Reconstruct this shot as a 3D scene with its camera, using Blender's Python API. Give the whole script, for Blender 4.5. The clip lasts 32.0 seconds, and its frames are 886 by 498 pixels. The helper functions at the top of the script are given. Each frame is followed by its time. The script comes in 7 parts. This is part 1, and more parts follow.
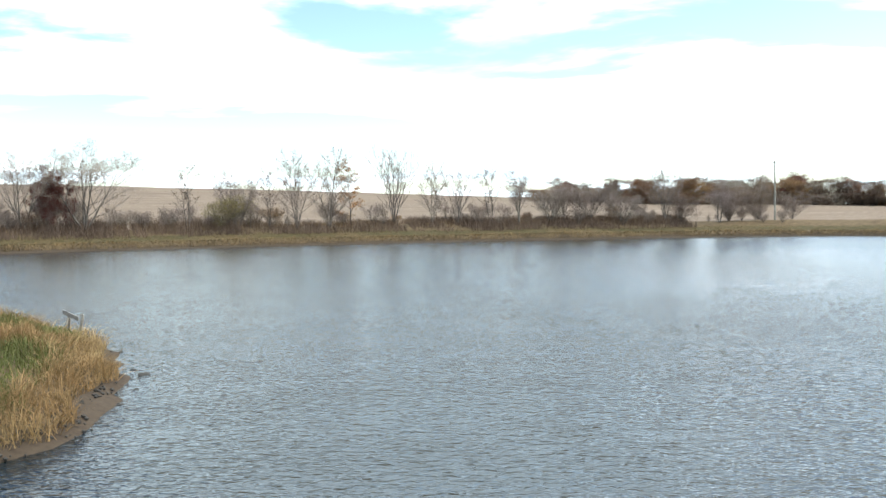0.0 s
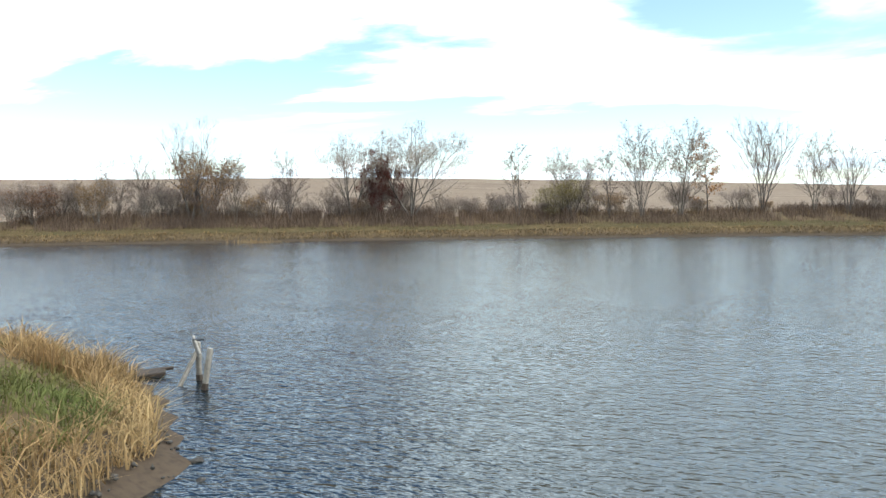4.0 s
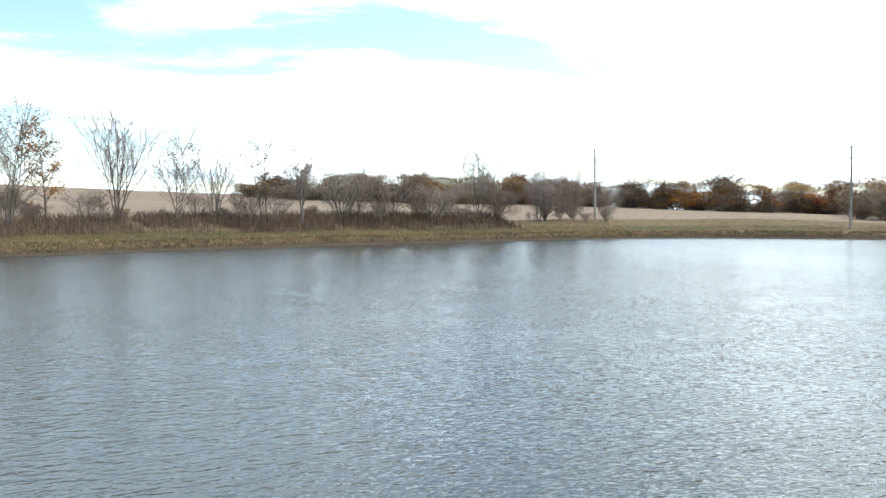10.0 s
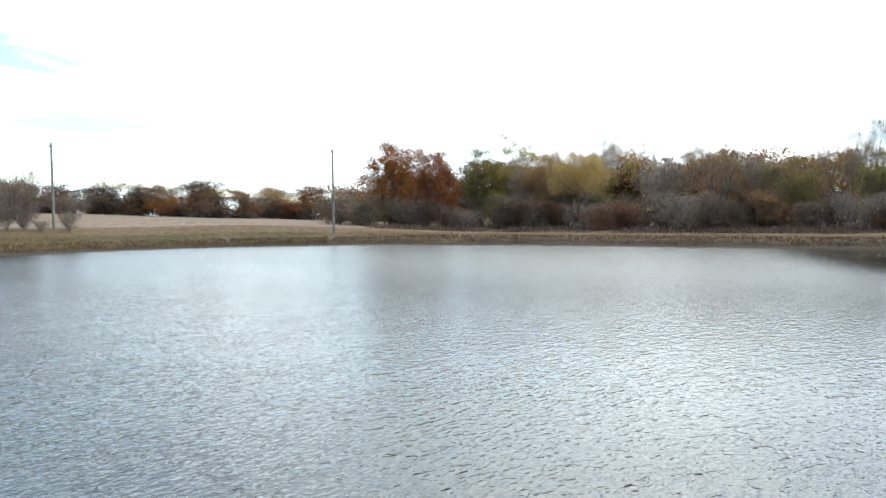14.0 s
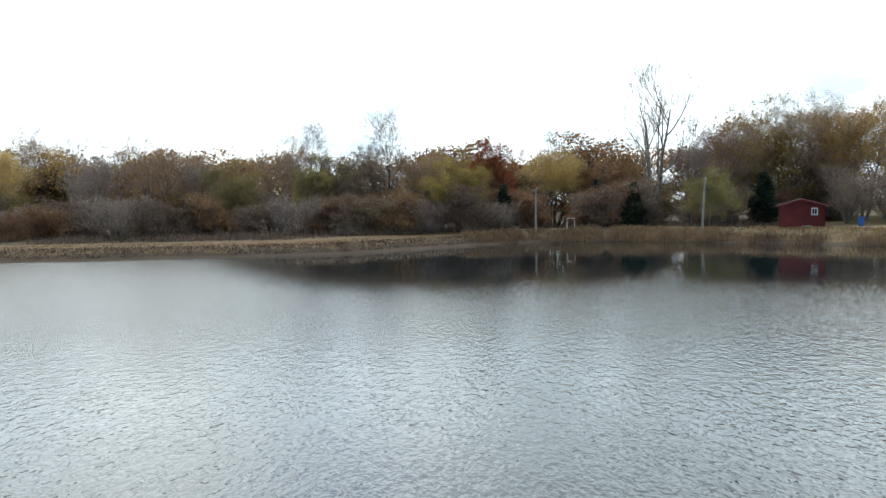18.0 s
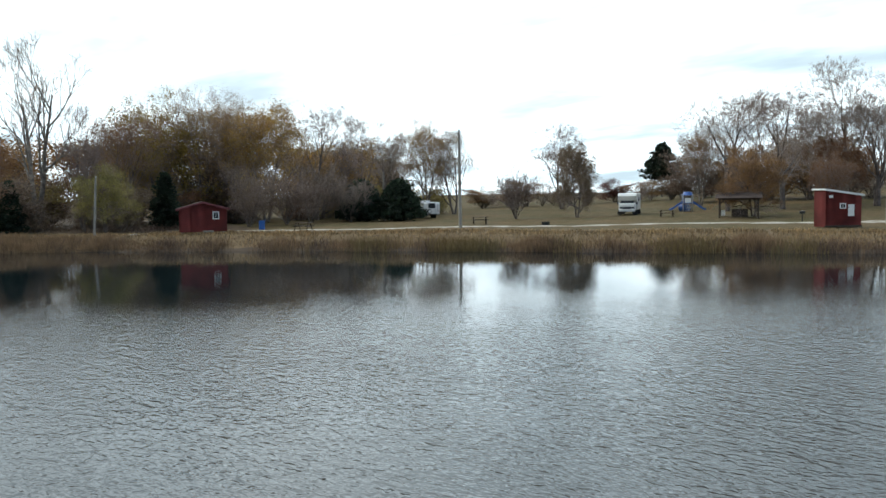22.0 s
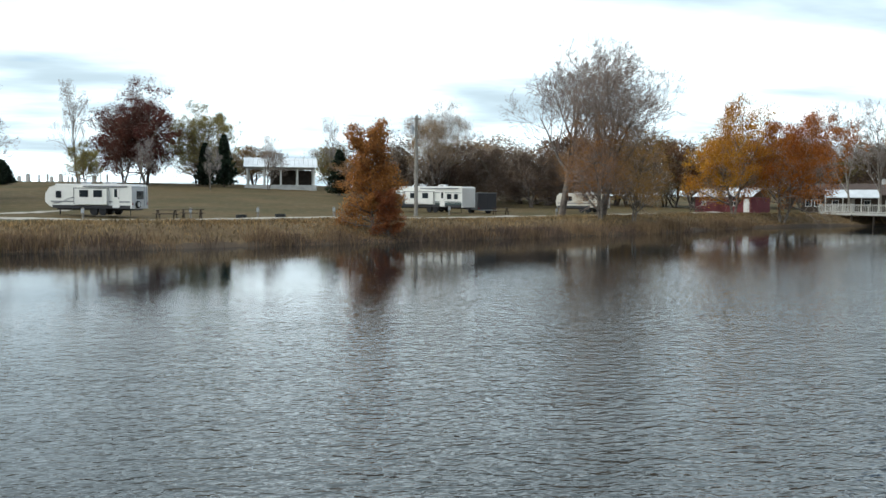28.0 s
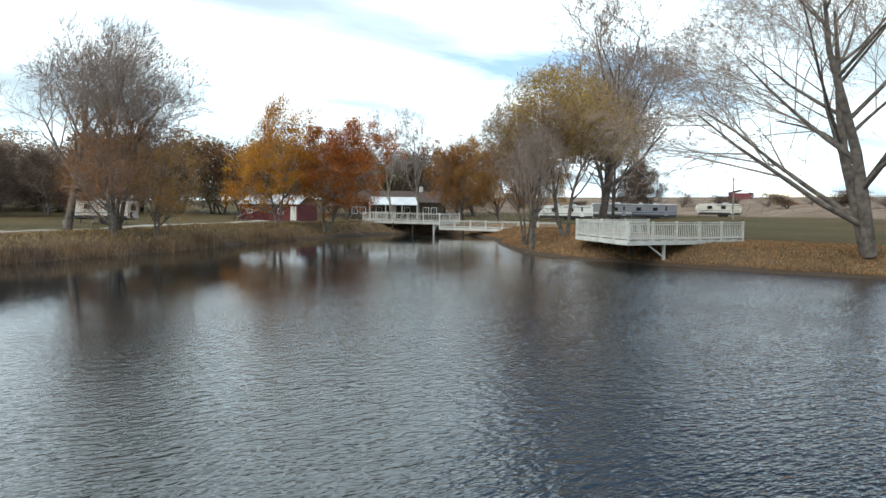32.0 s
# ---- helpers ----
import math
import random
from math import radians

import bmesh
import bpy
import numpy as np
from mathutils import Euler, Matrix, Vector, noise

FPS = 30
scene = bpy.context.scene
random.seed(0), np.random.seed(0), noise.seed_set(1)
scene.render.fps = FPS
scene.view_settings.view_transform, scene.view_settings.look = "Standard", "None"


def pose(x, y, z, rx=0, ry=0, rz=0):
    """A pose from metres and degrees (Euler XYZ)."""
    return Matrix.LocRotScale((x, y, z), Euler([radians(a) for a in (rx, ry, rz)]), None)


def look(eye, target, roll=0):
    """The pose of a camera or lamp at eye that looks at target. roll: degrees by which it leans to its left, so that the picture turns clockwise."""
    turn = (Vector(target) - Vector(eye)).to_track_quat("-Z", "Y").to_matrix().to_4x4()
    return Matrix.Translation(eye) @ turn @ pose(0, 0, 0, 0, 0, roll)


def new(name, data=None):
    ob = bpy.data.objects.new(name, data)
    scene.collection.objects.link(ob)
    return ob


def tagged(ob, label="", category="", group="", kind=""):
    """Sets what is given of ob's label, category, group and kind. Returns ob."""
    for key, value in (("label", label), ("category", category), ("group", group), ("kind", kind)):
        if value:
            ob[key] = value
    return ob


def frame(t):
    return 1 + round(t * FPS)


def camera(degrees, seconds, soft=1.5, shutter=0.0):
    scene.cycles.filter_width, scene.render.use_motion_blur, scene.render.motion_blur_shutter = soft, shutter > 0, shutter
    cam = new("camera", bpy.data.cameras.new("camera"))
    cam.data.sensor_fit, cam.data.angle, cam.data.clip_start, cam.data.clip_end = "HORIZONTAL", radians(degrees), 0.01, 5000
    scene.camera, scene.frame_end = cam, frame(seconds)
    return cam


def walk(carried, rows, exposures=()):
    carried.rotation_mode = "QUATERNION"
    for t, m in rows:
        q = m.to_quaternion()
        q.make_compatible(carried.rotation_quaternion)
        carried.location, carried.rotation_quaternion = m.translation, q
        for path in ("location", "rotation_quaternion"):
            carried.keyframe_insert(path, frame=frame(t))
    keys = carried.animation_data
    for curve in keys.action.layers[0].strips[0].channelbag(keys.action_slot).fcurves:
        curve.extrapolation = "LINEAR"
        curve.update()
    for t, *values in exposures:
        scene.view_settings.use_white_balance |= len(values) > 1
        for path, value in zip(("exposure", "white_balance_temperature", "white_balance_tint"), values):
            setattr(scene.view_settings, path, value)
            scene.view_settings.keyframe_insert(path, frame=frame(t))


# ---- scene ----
cam = camera(55.86, 32.0)
PATH = [
    (0.0, pose(-0.00, 0.00, 4.09, 87.50, 0.67, -0.00)),
    (0.5, pose(0.01, 2.52, 4.04, 87.52, 0.71, 3.03)),
    (1.0, pose(0.03, 5.04, 3.99, 87.54, 0.76, 6.55)),
    (1.5, pose(-0.23, 7.11, 3.83, 87.57, 0.82, 10.19)),
    (2.0, pose(-0.48, 9.17, 3.66, 87.59, 0.78, 13.42)),
    (2.5, pose(-0.96, 11.08, 3.50, 87.52, 0.83, 16.04)),
    (3.0, pose(-1.45, 12.99, 3.34, 87.55, 0.78, 18.57)),
    (3.5, pose(-2.08, 14.82, 3.24, 87.42, 0.75, 21.13)),
    (5.5, pose(-4.59, 21.86, 2.98, 87.47, 0.47, 26.71)),
    (6.0, pose(-5.52, 23.58, 2.98, 87.33, 0.50, 26.26)),
    (6.5, pose(-6.47, 25.29, 3.00, 87.12, 0.31, 20.61)),
    (7.0, pose(-7.42, 26.99, 3.01, 87.11, 0.23, 13.36)),
    (7.5, pose(-8.18, 28.65, 3.07, 87.15, 0.08, 5.95)),
    (8.0, pose(-8.94, 30.32, 3.12, 87.19, 0.03, -0.76)),
    (8.5, pose(-9.34, 32.03, 3.18, 87.24, -0.01, -6.81)),
    (9.0, pose(-9.74, 33.75, 3.24, 87.29, 0.04, -12.65)),
    (9.5, pose(-9.60, 35.65, 3.33, 87.30, 0.11, -18.02)),
    (10.0, pose(-9.46, 37.55, 3.41, 87.41, 0.17, -22.68)),
    (10.5, pose(-8.90, 39.14, 3.47, 87.44, 0.14, -27.11)),
    (11.0, pose(-8.34, 40.72, 3.54, 87.56, 0.30, -31.75)),
    (11.5, pose(-7.46, 41.94, 3.52, 87.53, 0.22, -36.12)),
    (12.0, pose(-6.59, 43.17, 3.51, 87.61, 0.35, -40.39)),
    (12.5, pose(-5.51, 44.25, 3.46, 87.62, 0.56, -44.90)),
    (13.0, pose(-4.44, 45.33, 3.41, 87.63, 0.67, -49.02)),
    (13.5, pose(-3.37, 46.21, 3.43, 87.61, 0.68, -53.15)),
    (14.0, pose(-2.31, 47.08, 3.45, 87.59, 0.58, -57.49)),
    (14.5, pose(-1.26, 47.72, 3.49, 87.52, 0.74, -61.92)),
    (16.5, pose(3.80, 48.08, 3.88, 87.33, 0.99, -80.05)),
    (17.0, pose(5.08, 47.92, 3.93, 87.29, 1.15, -84.72)),
    (17.5, pose(6.34, 47.63, 3.95, 87.19, 1.13, -89.14)),
    (18.0, pose(7.60, 47.35, 3.96, 87.10, 1.11, -93.47)),
    (18.5, pose(8.73, 46.75, 4.03, 87.00, 1.20, -97.93)),
    (19.0, pose(9.87, 46.15, 4.09, 86.91, 1.39, -102.90)),
    (19.5, pose(10.76, 45.42, 4.16, 86.79, 1.38, -106.82)),
    (20.0, pose(11.65, 44.69, 4.22, 86.67, 1.36, -110.93)),
    (20.5, pose(12.66, 44.12, 4.29, 86.57, 1.32, -115.15)),
    (21.0, pose(13.66, 43.55, 4.36, 86.47, 1.17, -120.46)),
    (21.5, pose(14.63, 42.82, 4.34, 86.43, 1.09, -126.33)),
    (22.0, pose(15.60, 42.09, 4.33, 86.30, 0.91, -131.90)),
    (22.5, pose(16.42, 41.19, 4.26, 86.26, 0.80, -137.09)),
    (23.0, pose(17.24, 40.29, 4.19, 86.22, 0.68, -142.47)),
    (23.5, pose(17.85, 39.30, 4.03, 86.19, 0.64, -147.73)),
    (24.0, pose(18.45, 38.31, 3.87, 86.16, 0.49, -152.99)),
    (24.5, pose(18.89, 37.18, 3.68, 86.15, 0.39, -157.91)),
    (25.0, pose(19.33, 36.05, 3.49, 86.13, 0.28, -162.93)),
    (25.5, pose(19.51, 34.78, 3.31, 86.14, 0.14, -167.95)),
    (26.0, pose(19.69, 33.51, 3.14, 86.15, -0.10, -172.87)),
    (26.5, pose(19.77, 32.17, 3.04, 86.22, -0.19, -177.69)),
    (28.5, pose(18.36, 26.41, 3.15, 86.52, -0.65, -195.89)),
    (29.0, pose(17.69, 25.17, 3.27, 86.60, -0.84, -201.08)),
    (29.5, pose(16.92, 24.02, 3.38, 86.68, -0.96, -206.37)),
    (30.0, pose(16.15, 22.86, 3.49, 86.76, -0.98, -211.96)),
    (30.5, pose(15.11, 21.81, 3.58, 86.83, -1.00, -217.48)),
    (31.0, pose(14.07, 20.75, 3.67, 86.91, -0.91, -219.09)),
    (31.5, pose(12.84, 19.95, 3.73, 86.88, -0.79, -219.71)),
    (32.0, pose(11.62, 19.14, 3.78, 86.86, -0.67, -220.24)),
]
EXPOSURES = [(0.0, 0.9), (6.0, 0.75), (9.0, 0.85), (12.0, 0.7), (18.0, 0.48), (22.0, 0.18), (26.0, 0.06), (32.0, 0.2)]
walk(cam, PATH, EXPOSURES)

# ---- sky and light ----
SUN_YAW, SUN_EL = -78.0, 47.0
SUN_DIR = Vector((-math.sin(radians(SUN_YAW)) * math.cos(radians(SUN_EL)), math.cos(radians(SUN_YAW)) * math.cos(radians(SUN_EL)), math.sin(radians(SUN_EL))))
SKY_STRENGTH = 0.15
CLOUD_LIGHT = 1.9
SKY_SHIFT = (5.1, 4.4)


def build_world():
    world = bpy.data.worlds.new("sky")
    scene.world = world
    world.use_nodes = True
    nt = world.node_tree
    nt.nodes.clear()
    N, K = nt.nodes.new, nt.links.new
    out = N("ShaderNodeOutputWorld")
    sky = N("ShaderNodeTexSky")
    sky.sky_type = "NISHITA"
    sky.sun_disc = False
    sky.sun_elevation = radians(SUN_EL)
    sky.sun_rotation = radians(-SUN_YAW)
    sky.air_density, sky.dust_density, sky.ozone_density = 1.0, 0.15, 3.0
    bg_sky = N("ShaderNodeBackground")
    bg_sky.inputs["Strength"].default_value = SKY_STRENGTH
    K(sky.outputs["Color"], bg_sky.inputs["Color"])
    co = N("ShaderNodeTexCoord")
    sep = N("ShaderNodeSeparateXYZ")
    K(co.outputs["Generated"], sep.inputs[0])

    def math_node(op, a, b=None, clamp=False):
        n = N("ShaderNodeMath")
        n.operation = op
        n.use_clamp = clamp
        for i, v in enumerate((a, b)):
            if v is None:
                continue
            if isinstance(v, (int, float)):
                n.inputs[i].default_value = v
            else:
                K(v, n.inputs[i])
        return n.outputs[0]

    # clouds lie in a layer: the direction is laid out flat, so that they flatten towards the horizon
    zz = math_node("MAXIMUM", sep.outputs[2], 0.0)
    den = math_node("ADD", zz, 0.11)
    u = math_node("DIVIDE", sep.outputs[0], den)
    v = math_node("DIVIDE", sep.outputs[1], den)
    comb = N("ShaderNodeCombineXYZ")
    K(u, comb.inputs[0])
    K(v, comb.inputs[1])
    big = N("ShaderNodeTexNoise")
    big.inputs["Scale"].default_value = 0.62
    big.inputs["Detail"].default_value = 8.0
    big.inputs["Roughness"].default_value = 0.55
    big.inputs["Distortion"].default_value = 0.25
    mp = N("ShaderNodeMapping")
    mp.inputs["Location"].default_value = (SKY_SHIFT[0], SKY_SHIFT[1], 0.0)
    mp.inputs["Rotation"].default_value = (0, 0, radians(-25))
    mp.inputs["Scale"].default_value = (0.75, 1.3, 1.0)
    K(comb.outputs[0], mp.inputs["Vector"])
    K(mp.outputs[0], big.inputs["Vector"])
    # the cover is thin in the north-west and closed in the south and east
    west = math_node("ADD", math_node("MULTIPLY", sep.outputs[0], 0.05), math_node("MULTIPLY", sep.outputs[1], -0.075))
    # and it opens to clear blue high in the west
    rise = N("ShaderNodeMapRange")
    rise.interpolation_type = "SMOOTHSTEP"
    rise.inputs["From Min"].default_value = 0.17
    rise.inputs["From Max"].default_value = 0.36
    K(zz, rise.inputs["Value"])
    to_west = N("ShaderNodeMapRange")
    to_west.interpolation_type = "SMOOTHSTEP"
    to_west.inputs["From Min"].default_value = 0.35
    to_west.inputs["From Max"].default_value = 0.90
    K(math_node("ADD", math_node("MULTIPLY", sep.outputs[0], -0.98), math_node("MULTIPLY", sep.outputs[1], 0.12)), to_west.inputs["Value"])
    high = math_node("MULTIPLY", math_node("MULTIPLY", to_west.outputs[0], rise.outputs[0]), -0.50)
    nw = N("ShaderNodeMapRange")
    nw.interpolation_type = "SMOOTHSTEP"
    nw.inputs["From Min"].default_value = 0.35
    nw.inputs["From Max"].default_value = 1.0
    K(math_node("ADD", math_node("MULTIPLY", sep.outputs[0], -0.74), math_node("MULTIPLY", sep.outputs[1], 0.67)), nw.inputs["Value"])
    level = math_node("MULTIPLY", math_node("SUBTRACT", zz, 0.082), 30.0)
    low_gap = math_node("POWER", 2.718, math_node("MULTIPLY", math_node("MULTIPLY", level, level), -1.0))
    low_gap = math_node("MULTIPLY", math_node("MULTIPLY", low_gap, nw.outputs[0]), -0.13)
    cover = math_node("ADD", math_node("ADD", math_node("ADD", big.outputs["Fac"], west), math_node("ADD", high, -0.012)), low_gap)
    ramp = N("ShaderNodeMapRange")
    ramp.interpolation_type = "SMOOTHSTEP"
    ramp.inputs["From Min"].default_value = 0.34
    ramp.inputs["From Max"].default_value = 0.45
    ramp.inputs["To Min"].default_value = 0.0
    K(cover, ramp.inputs["Value"])
    # grey undersides
    fine = N("ShaderNodeTexNoise")
    fine.inputs["Scale"].default_value = 0.8
    fine.inputs["Detail"].default_value = 5.0
    K(mp.outputs[0], fine.inputs["Vector"])
    shade = N("ShaderNodeMapRange")
    shade.interpolation_type = "SMOOTHSTEP"
    shade.inputs["From Min"].default_value = 0.38
    shade.inputs["From Max"].default_value = 0.70
    shade.inputs["To Min"].default_value = 1.0
    shade.inputs["To Max"].default_value = 0.44
    K(fine.outputs["Fac"], shade.inputs["Value"])
    glow = N("ShaderNodeVectorMath")
    glow.operation = "DOT_PRODUCT"
    glow.inputs[1].default_value = SUN_DIR
    K(co.outputs["Generated"], glow.inputs[0])
    g1 = math_node("POWER", math_node("MAXIMUM", glow.outputs["Value"], 0.0), 6.0)
    lum = math_node("MULTIPLY", math_node("ADD", shade.outputs[0], math_node("MULTIPLY", g1, 0.18)), CLOUD_LIGHT)
    tint = N("ShaderNodeMixRGB")
    tint.inputs[1].default_value = (0.68, 0.88, 1.0, 1)
    tint.inputs[2].default_value = (0.89, 0.98, 1.0, 1)
    K(math_node("ADD", shade.outputs[0], math_node("SUBTRACT", g1, 0.35), True), tint.inputs[0])
    bg_cloud = N("ShaderNodeBackground")
    K(tint.outputs[0], bg_cloud.inputs["Color"])
    K(lum, bg_cloud.inputs["Strength"])
    mix = N("ShaderNodeMixShader")
    K(ramp.outputs[0], mix.inputs[0])
    K(bg_sky.outputs[0], mix.inputs[1])
    K(bg_cloud.outputs[0], mix.inputs[2])
    K(mix.outputs[0], out.inputs["Surface"])


build_world()
sun = new("sun", bpy.data.lights.new("sun", "SUN"))
sun.data.energy, sun.data.angle, sun.data.color = 1.0, radians(40), (1.0, 0.97, 0.91)
sun.matrix_world = look((0, 0, 60), Vector((0, 0, 60)) - SUN_DIR)


# ---- materials ----
def material(name, base, rough=0.8, metal=0.0, vary=0.25, scale=3.0, fine=30.0, bump=0.15, second=None, island=0.0, perob=0.0, spec=0.3, translucent=0.0):
    """A surface with variation at two scales, a little relief, and colour changes by piece and by object."""
    m = bpy.data.materials.new(name)
    m.use_nodes = True
    nt = m.node_tree
    nt.nodes.clear()
    N, K = nt.nodes.new, nt.links.new
    out, p = N("ShaderNodeOutputMaterial"), N("ShaderNodeBsdfPrincipled")
    p.inputs["Roughness"].default_value = rough
    p.inputs["Metallic"].default_value = metal
    p.inputs["Specular IOR Level"].default_value = spec
    co = N("ShaderNodeTexCoord")
    n1, n2 = N("ShaderNodeTexNoise"), N("ShaderNodeTexNoise")
    n1.inputs["Scale"].default_value, n1.inputs["Detail"].default_value = scale, 5
    n2.inputs["Scale"].default_value, n2.inputs["Detail"].default_value = fine, 3
    K(co.outputs["Object"], n1.inputs["Vector"])
    K(co.outputs["Object"], n2.inputs["Vector"])
    mix = N("ShaderNodeMixRGB")
    mix.inputs[1].default_value = (*base, 1)
    mix.inputs[2].default_value = (*(second or [c * (1 - vary) for c in base]), 1)
    r1 = N("ShaderNodeMapRange")
    r1.inputs["From Min"].default_value, r1.inputs["From Max"].default_value = 0.32, 0.68
    K(n1.outputs["Fac"], r1.inputs["Value"])
    K(r1.outputs[0], mix.inputs[0])
    hsv = N("ShaderNodeHueSaturation")
    K(mix.outputs[0], hsv.inputs["Color"])
    val = N("ShaderNodeMapRange")
    val.inputs["From Min"].default_value, val.inputs["From Max"].default_value = 0.3, 0.7
    val.inputs["To Min"].default_value, val.inputs["To Max"].default_value = 1 - vary * 0.5, 1 + vary * 0.4
    K(n2.outputs["Fac"], val.inputs["Value"])
    last = val.outputs[0]
    geo, obi = N("ShaderNodeNewGeometry"), N("ShaderNodeObjectInfo")
    for src, amount in ((geo.outputs["Random Per Island"], island), (obi.outputs["Random"], perob)):
        if amount:
            rr = N("ShaderNodeMapRange")
            rr.inputs["To Min"].default_value, rr.inputs["To Max"].default_value = 1 - amount, 1 + amount
            K(src, rr.inputs["Value"])
            mu = N("ShaderNodeMath")
            mu.operation = "MULTIPLY"
            K(last, mu.inputs[0])
            K(rr.outputs[0], mu.inputs[1])
            last = mu.outputs[0]
    K(last, hsv.inputs["Value"])
    if perob:
        hr = N("ShaderNodeMapRange")
        hr.inputs["To Min"].default_value, hr.inputs["To Max"].default_value = 0.5 - perob * 0.06, 0.5 + perob * 0.06
        K(obi.outputs["Random"], hr.inputs["Value"])
        K(hr.outputs[0], hsv.inputs["Hue"])
    K(hsv.outputs[0], p.inputs["Base Color"])
    if bump:
        b = N("ShaderNodeBump")
        b.inputs["Strength"].default_value, b.inputs["Distance"].default_value = bump, 0.03
        K(n2.outputs["Fac"], b.inputs["Height"])
        K(b.outputs[0], p.inputs["Normal"])
    if translucent:
        tr, ms = N("ShaderNodeBsdfTranslucent"), N("ShaderNodeMixShader")
        ms.inputs[0].default_value = translucent
        K(hsv.outputs[0], tr.inputs["Color"])
        K(p.outputs[0], ms.inputs[1])
        K(tr.outputs[0], ms.inputs[2])
        K(ms.outputs[0], out.inputs["Surface"])
    else:
        K(p.outputs[0], out.inputs["Surface"])
    return m


def glass_material(name, tint=(0.02, 0.025, 0.03)):
    m = bpy.data.materials.new(name)
    m.use_nodes = True
    p = m.node_tree.nodes["Principled BSDF"]
    p.inputs["Base Color"].default_value = (*tint, 1)
    p.inputs["Roughness"].default_value = 0.06
    p.inputs["Specular IOR Level"].default_value = 0.6
    return m


BARK = material("bark", (0.20, 0.165, 0.14), 0.95, vary=0.45, scale=2.5, fine=18, bump=0.5, second=(0.07, 0.058, 0.05), perob=0.25)
BARK_PALE = material("bark_pale", (0.30, 0.27, 0.23), 0.95, vary=0.4, scale=2.0, fine=18, bump=0.4, second=(0.17, 0.15, 0.13), perob=0.15)
TWIG = material("twig", (0.34, 0.265, 0.225), 0.95, vary=0.3, scale=1.0, fine=9, bump=0.0, perob=0.25)
TWIG_PALE = material("twig_pale", (0.40, 0.345, 0.31), 0.95, vary=0.3, scale=1.0, fine=9, bump=0.0, perob=0.2)


def leaf(name, base, second):
    return material(name, base, 0.75, vary=0.35, scale=0.35, fine=2.2, bump=0.0, second=second, island=0.45, perob=0.22, translucent=0.5)


LEAF_RUST = leaf("leaves_rust", (0.33, 0.115, 0.032), (0.20, 0.075, 0.028))
LEAF_ORANGE = leaf("leaves_orange", (0.52, 0.20, 0.03), (0.38, 0.125, 0.025))
LEAF_GOLD = leaf("leaves_gold", (0.55, 0.27, 0.035), (0.40, 0.16, 0.025))
LEAF_AMBER = leaf("leaves_amber", (0.42, 0.21, 0.065), (0.28, 0.14, 0.05))
LEAF_CYPRESS = leaf("leaves_cypress", (0.38, 0.145, 0.046), (0.26, 0.095, 0.036))
LEAF_STRAW = leaf("leaves_straw", (0.46, 0.29, 0.09), (0.32, 0.185, 0.06))
LEAF_YELLOW = leaf("leaves_yellow", (0.36, 0.26, 0.06), (0.24, 0.18, 0.06))
LEAF_OLIVE = leaf("leaves_olive", (0.28, 0.225, 0.085), (0.19, 0.155, 0.065))
LEAF_BROWN = leaf("leaves_brown", (0.28, 0.155, 0.072), (0.18, 0.105, 0.06))
LEAF_DULL = leaf("leaves_dull", (0.19, 0.132, 0.09), (0.115, 0.083, 0.062))
LEAF_TAN = leaf("leaves_tan", (0.34, 0.20, 0.085), (0.22, 0.13, 0.06))
LEAF_DARK = leaf("needles_dark", (0.026, 0.04, 0.022), (0.014, 0.022, 0.015))
LEAF_SILVER = leaf("leaves_silver", (0.36, 0.29, 0.23), (0.24, 0.185, 0.145))
LEAF_PURPLE = leaf("leaves_purple", (0.165, 0.06, 0.042), (0.095, 0.042, 0.032))

GRASS_DRY = material("dry_grass", (0.38, 0.26, 0.125), 0.9, vary=0.3, scale=0.4, fine=2.0, bump=0, second=(0.25, 0.145, 0.06), island=0.45, translucent=0.25)
GRASS_GREEN = material("green_grass", (0.115, 0.13, 0.038), 0.9, vary=0.3, scale=0.4, fine=2.0, bump=0, second=(0.16, 0.135, 0.048), island=0.45, translucent=0.25)
GRASS_BROWN = material("brown_grass", (0.30, 0.175, 0.088), 0.9, vary=0.35, scale=0.15, fine=1.2, bump=0, second=(0.16, 0.10, 0.055), island=0.4, translucent=0.2)
CREST_GREEN = material("crest_grass", (0.095, 0.10, 0.04), 0.9, vary=0.3, scale=0.3, fine=2.0, bump=0, second=(0.15, 0.115, 0.05), island=0.35, translucent=0.2)
LITTER_GRASS = material("rusty_bank_grass", (0.40, 0.21, 0.10), 0.9, vary=0.35, scale=0.3, fine=1.6, bump=0, second=(0.25, 0.125, 0.06), island=0.45, translucent=0.2)
BANK_GRASS = material("bank_grass", (0.22, 0.155, 0.082), 0.9, vary=0.4, scale=0.25, fine=1.6, bump=0, second=(0.11, 0.078, 0.042), island=0.45, translucent=0.2)
REED = material("reeds", (0.27, 0.175, 0.095), 0.9, vary=0.35, scale=0.12, fine=1.0, bump=0, second=(0.17, 0.105, 0.06), island=0.4, translucent=0.2)
REED_GREEN = material("cattail_leaves", (0.17, 0.13, 0.06), 0.9, vary=0.35, scale=0.2, fine=1.0, bump=0, second=(0.20, 0.13, 0.055), island=0.4, translucent=0.2)
BRUSH = material("brush_stems", (0.16, 0.105, 0.072), 0.95, vary=0.35, scale=0.12, fine=1.0, bump=0, second=(0.09, 0.06, 0.045), island=0.35)

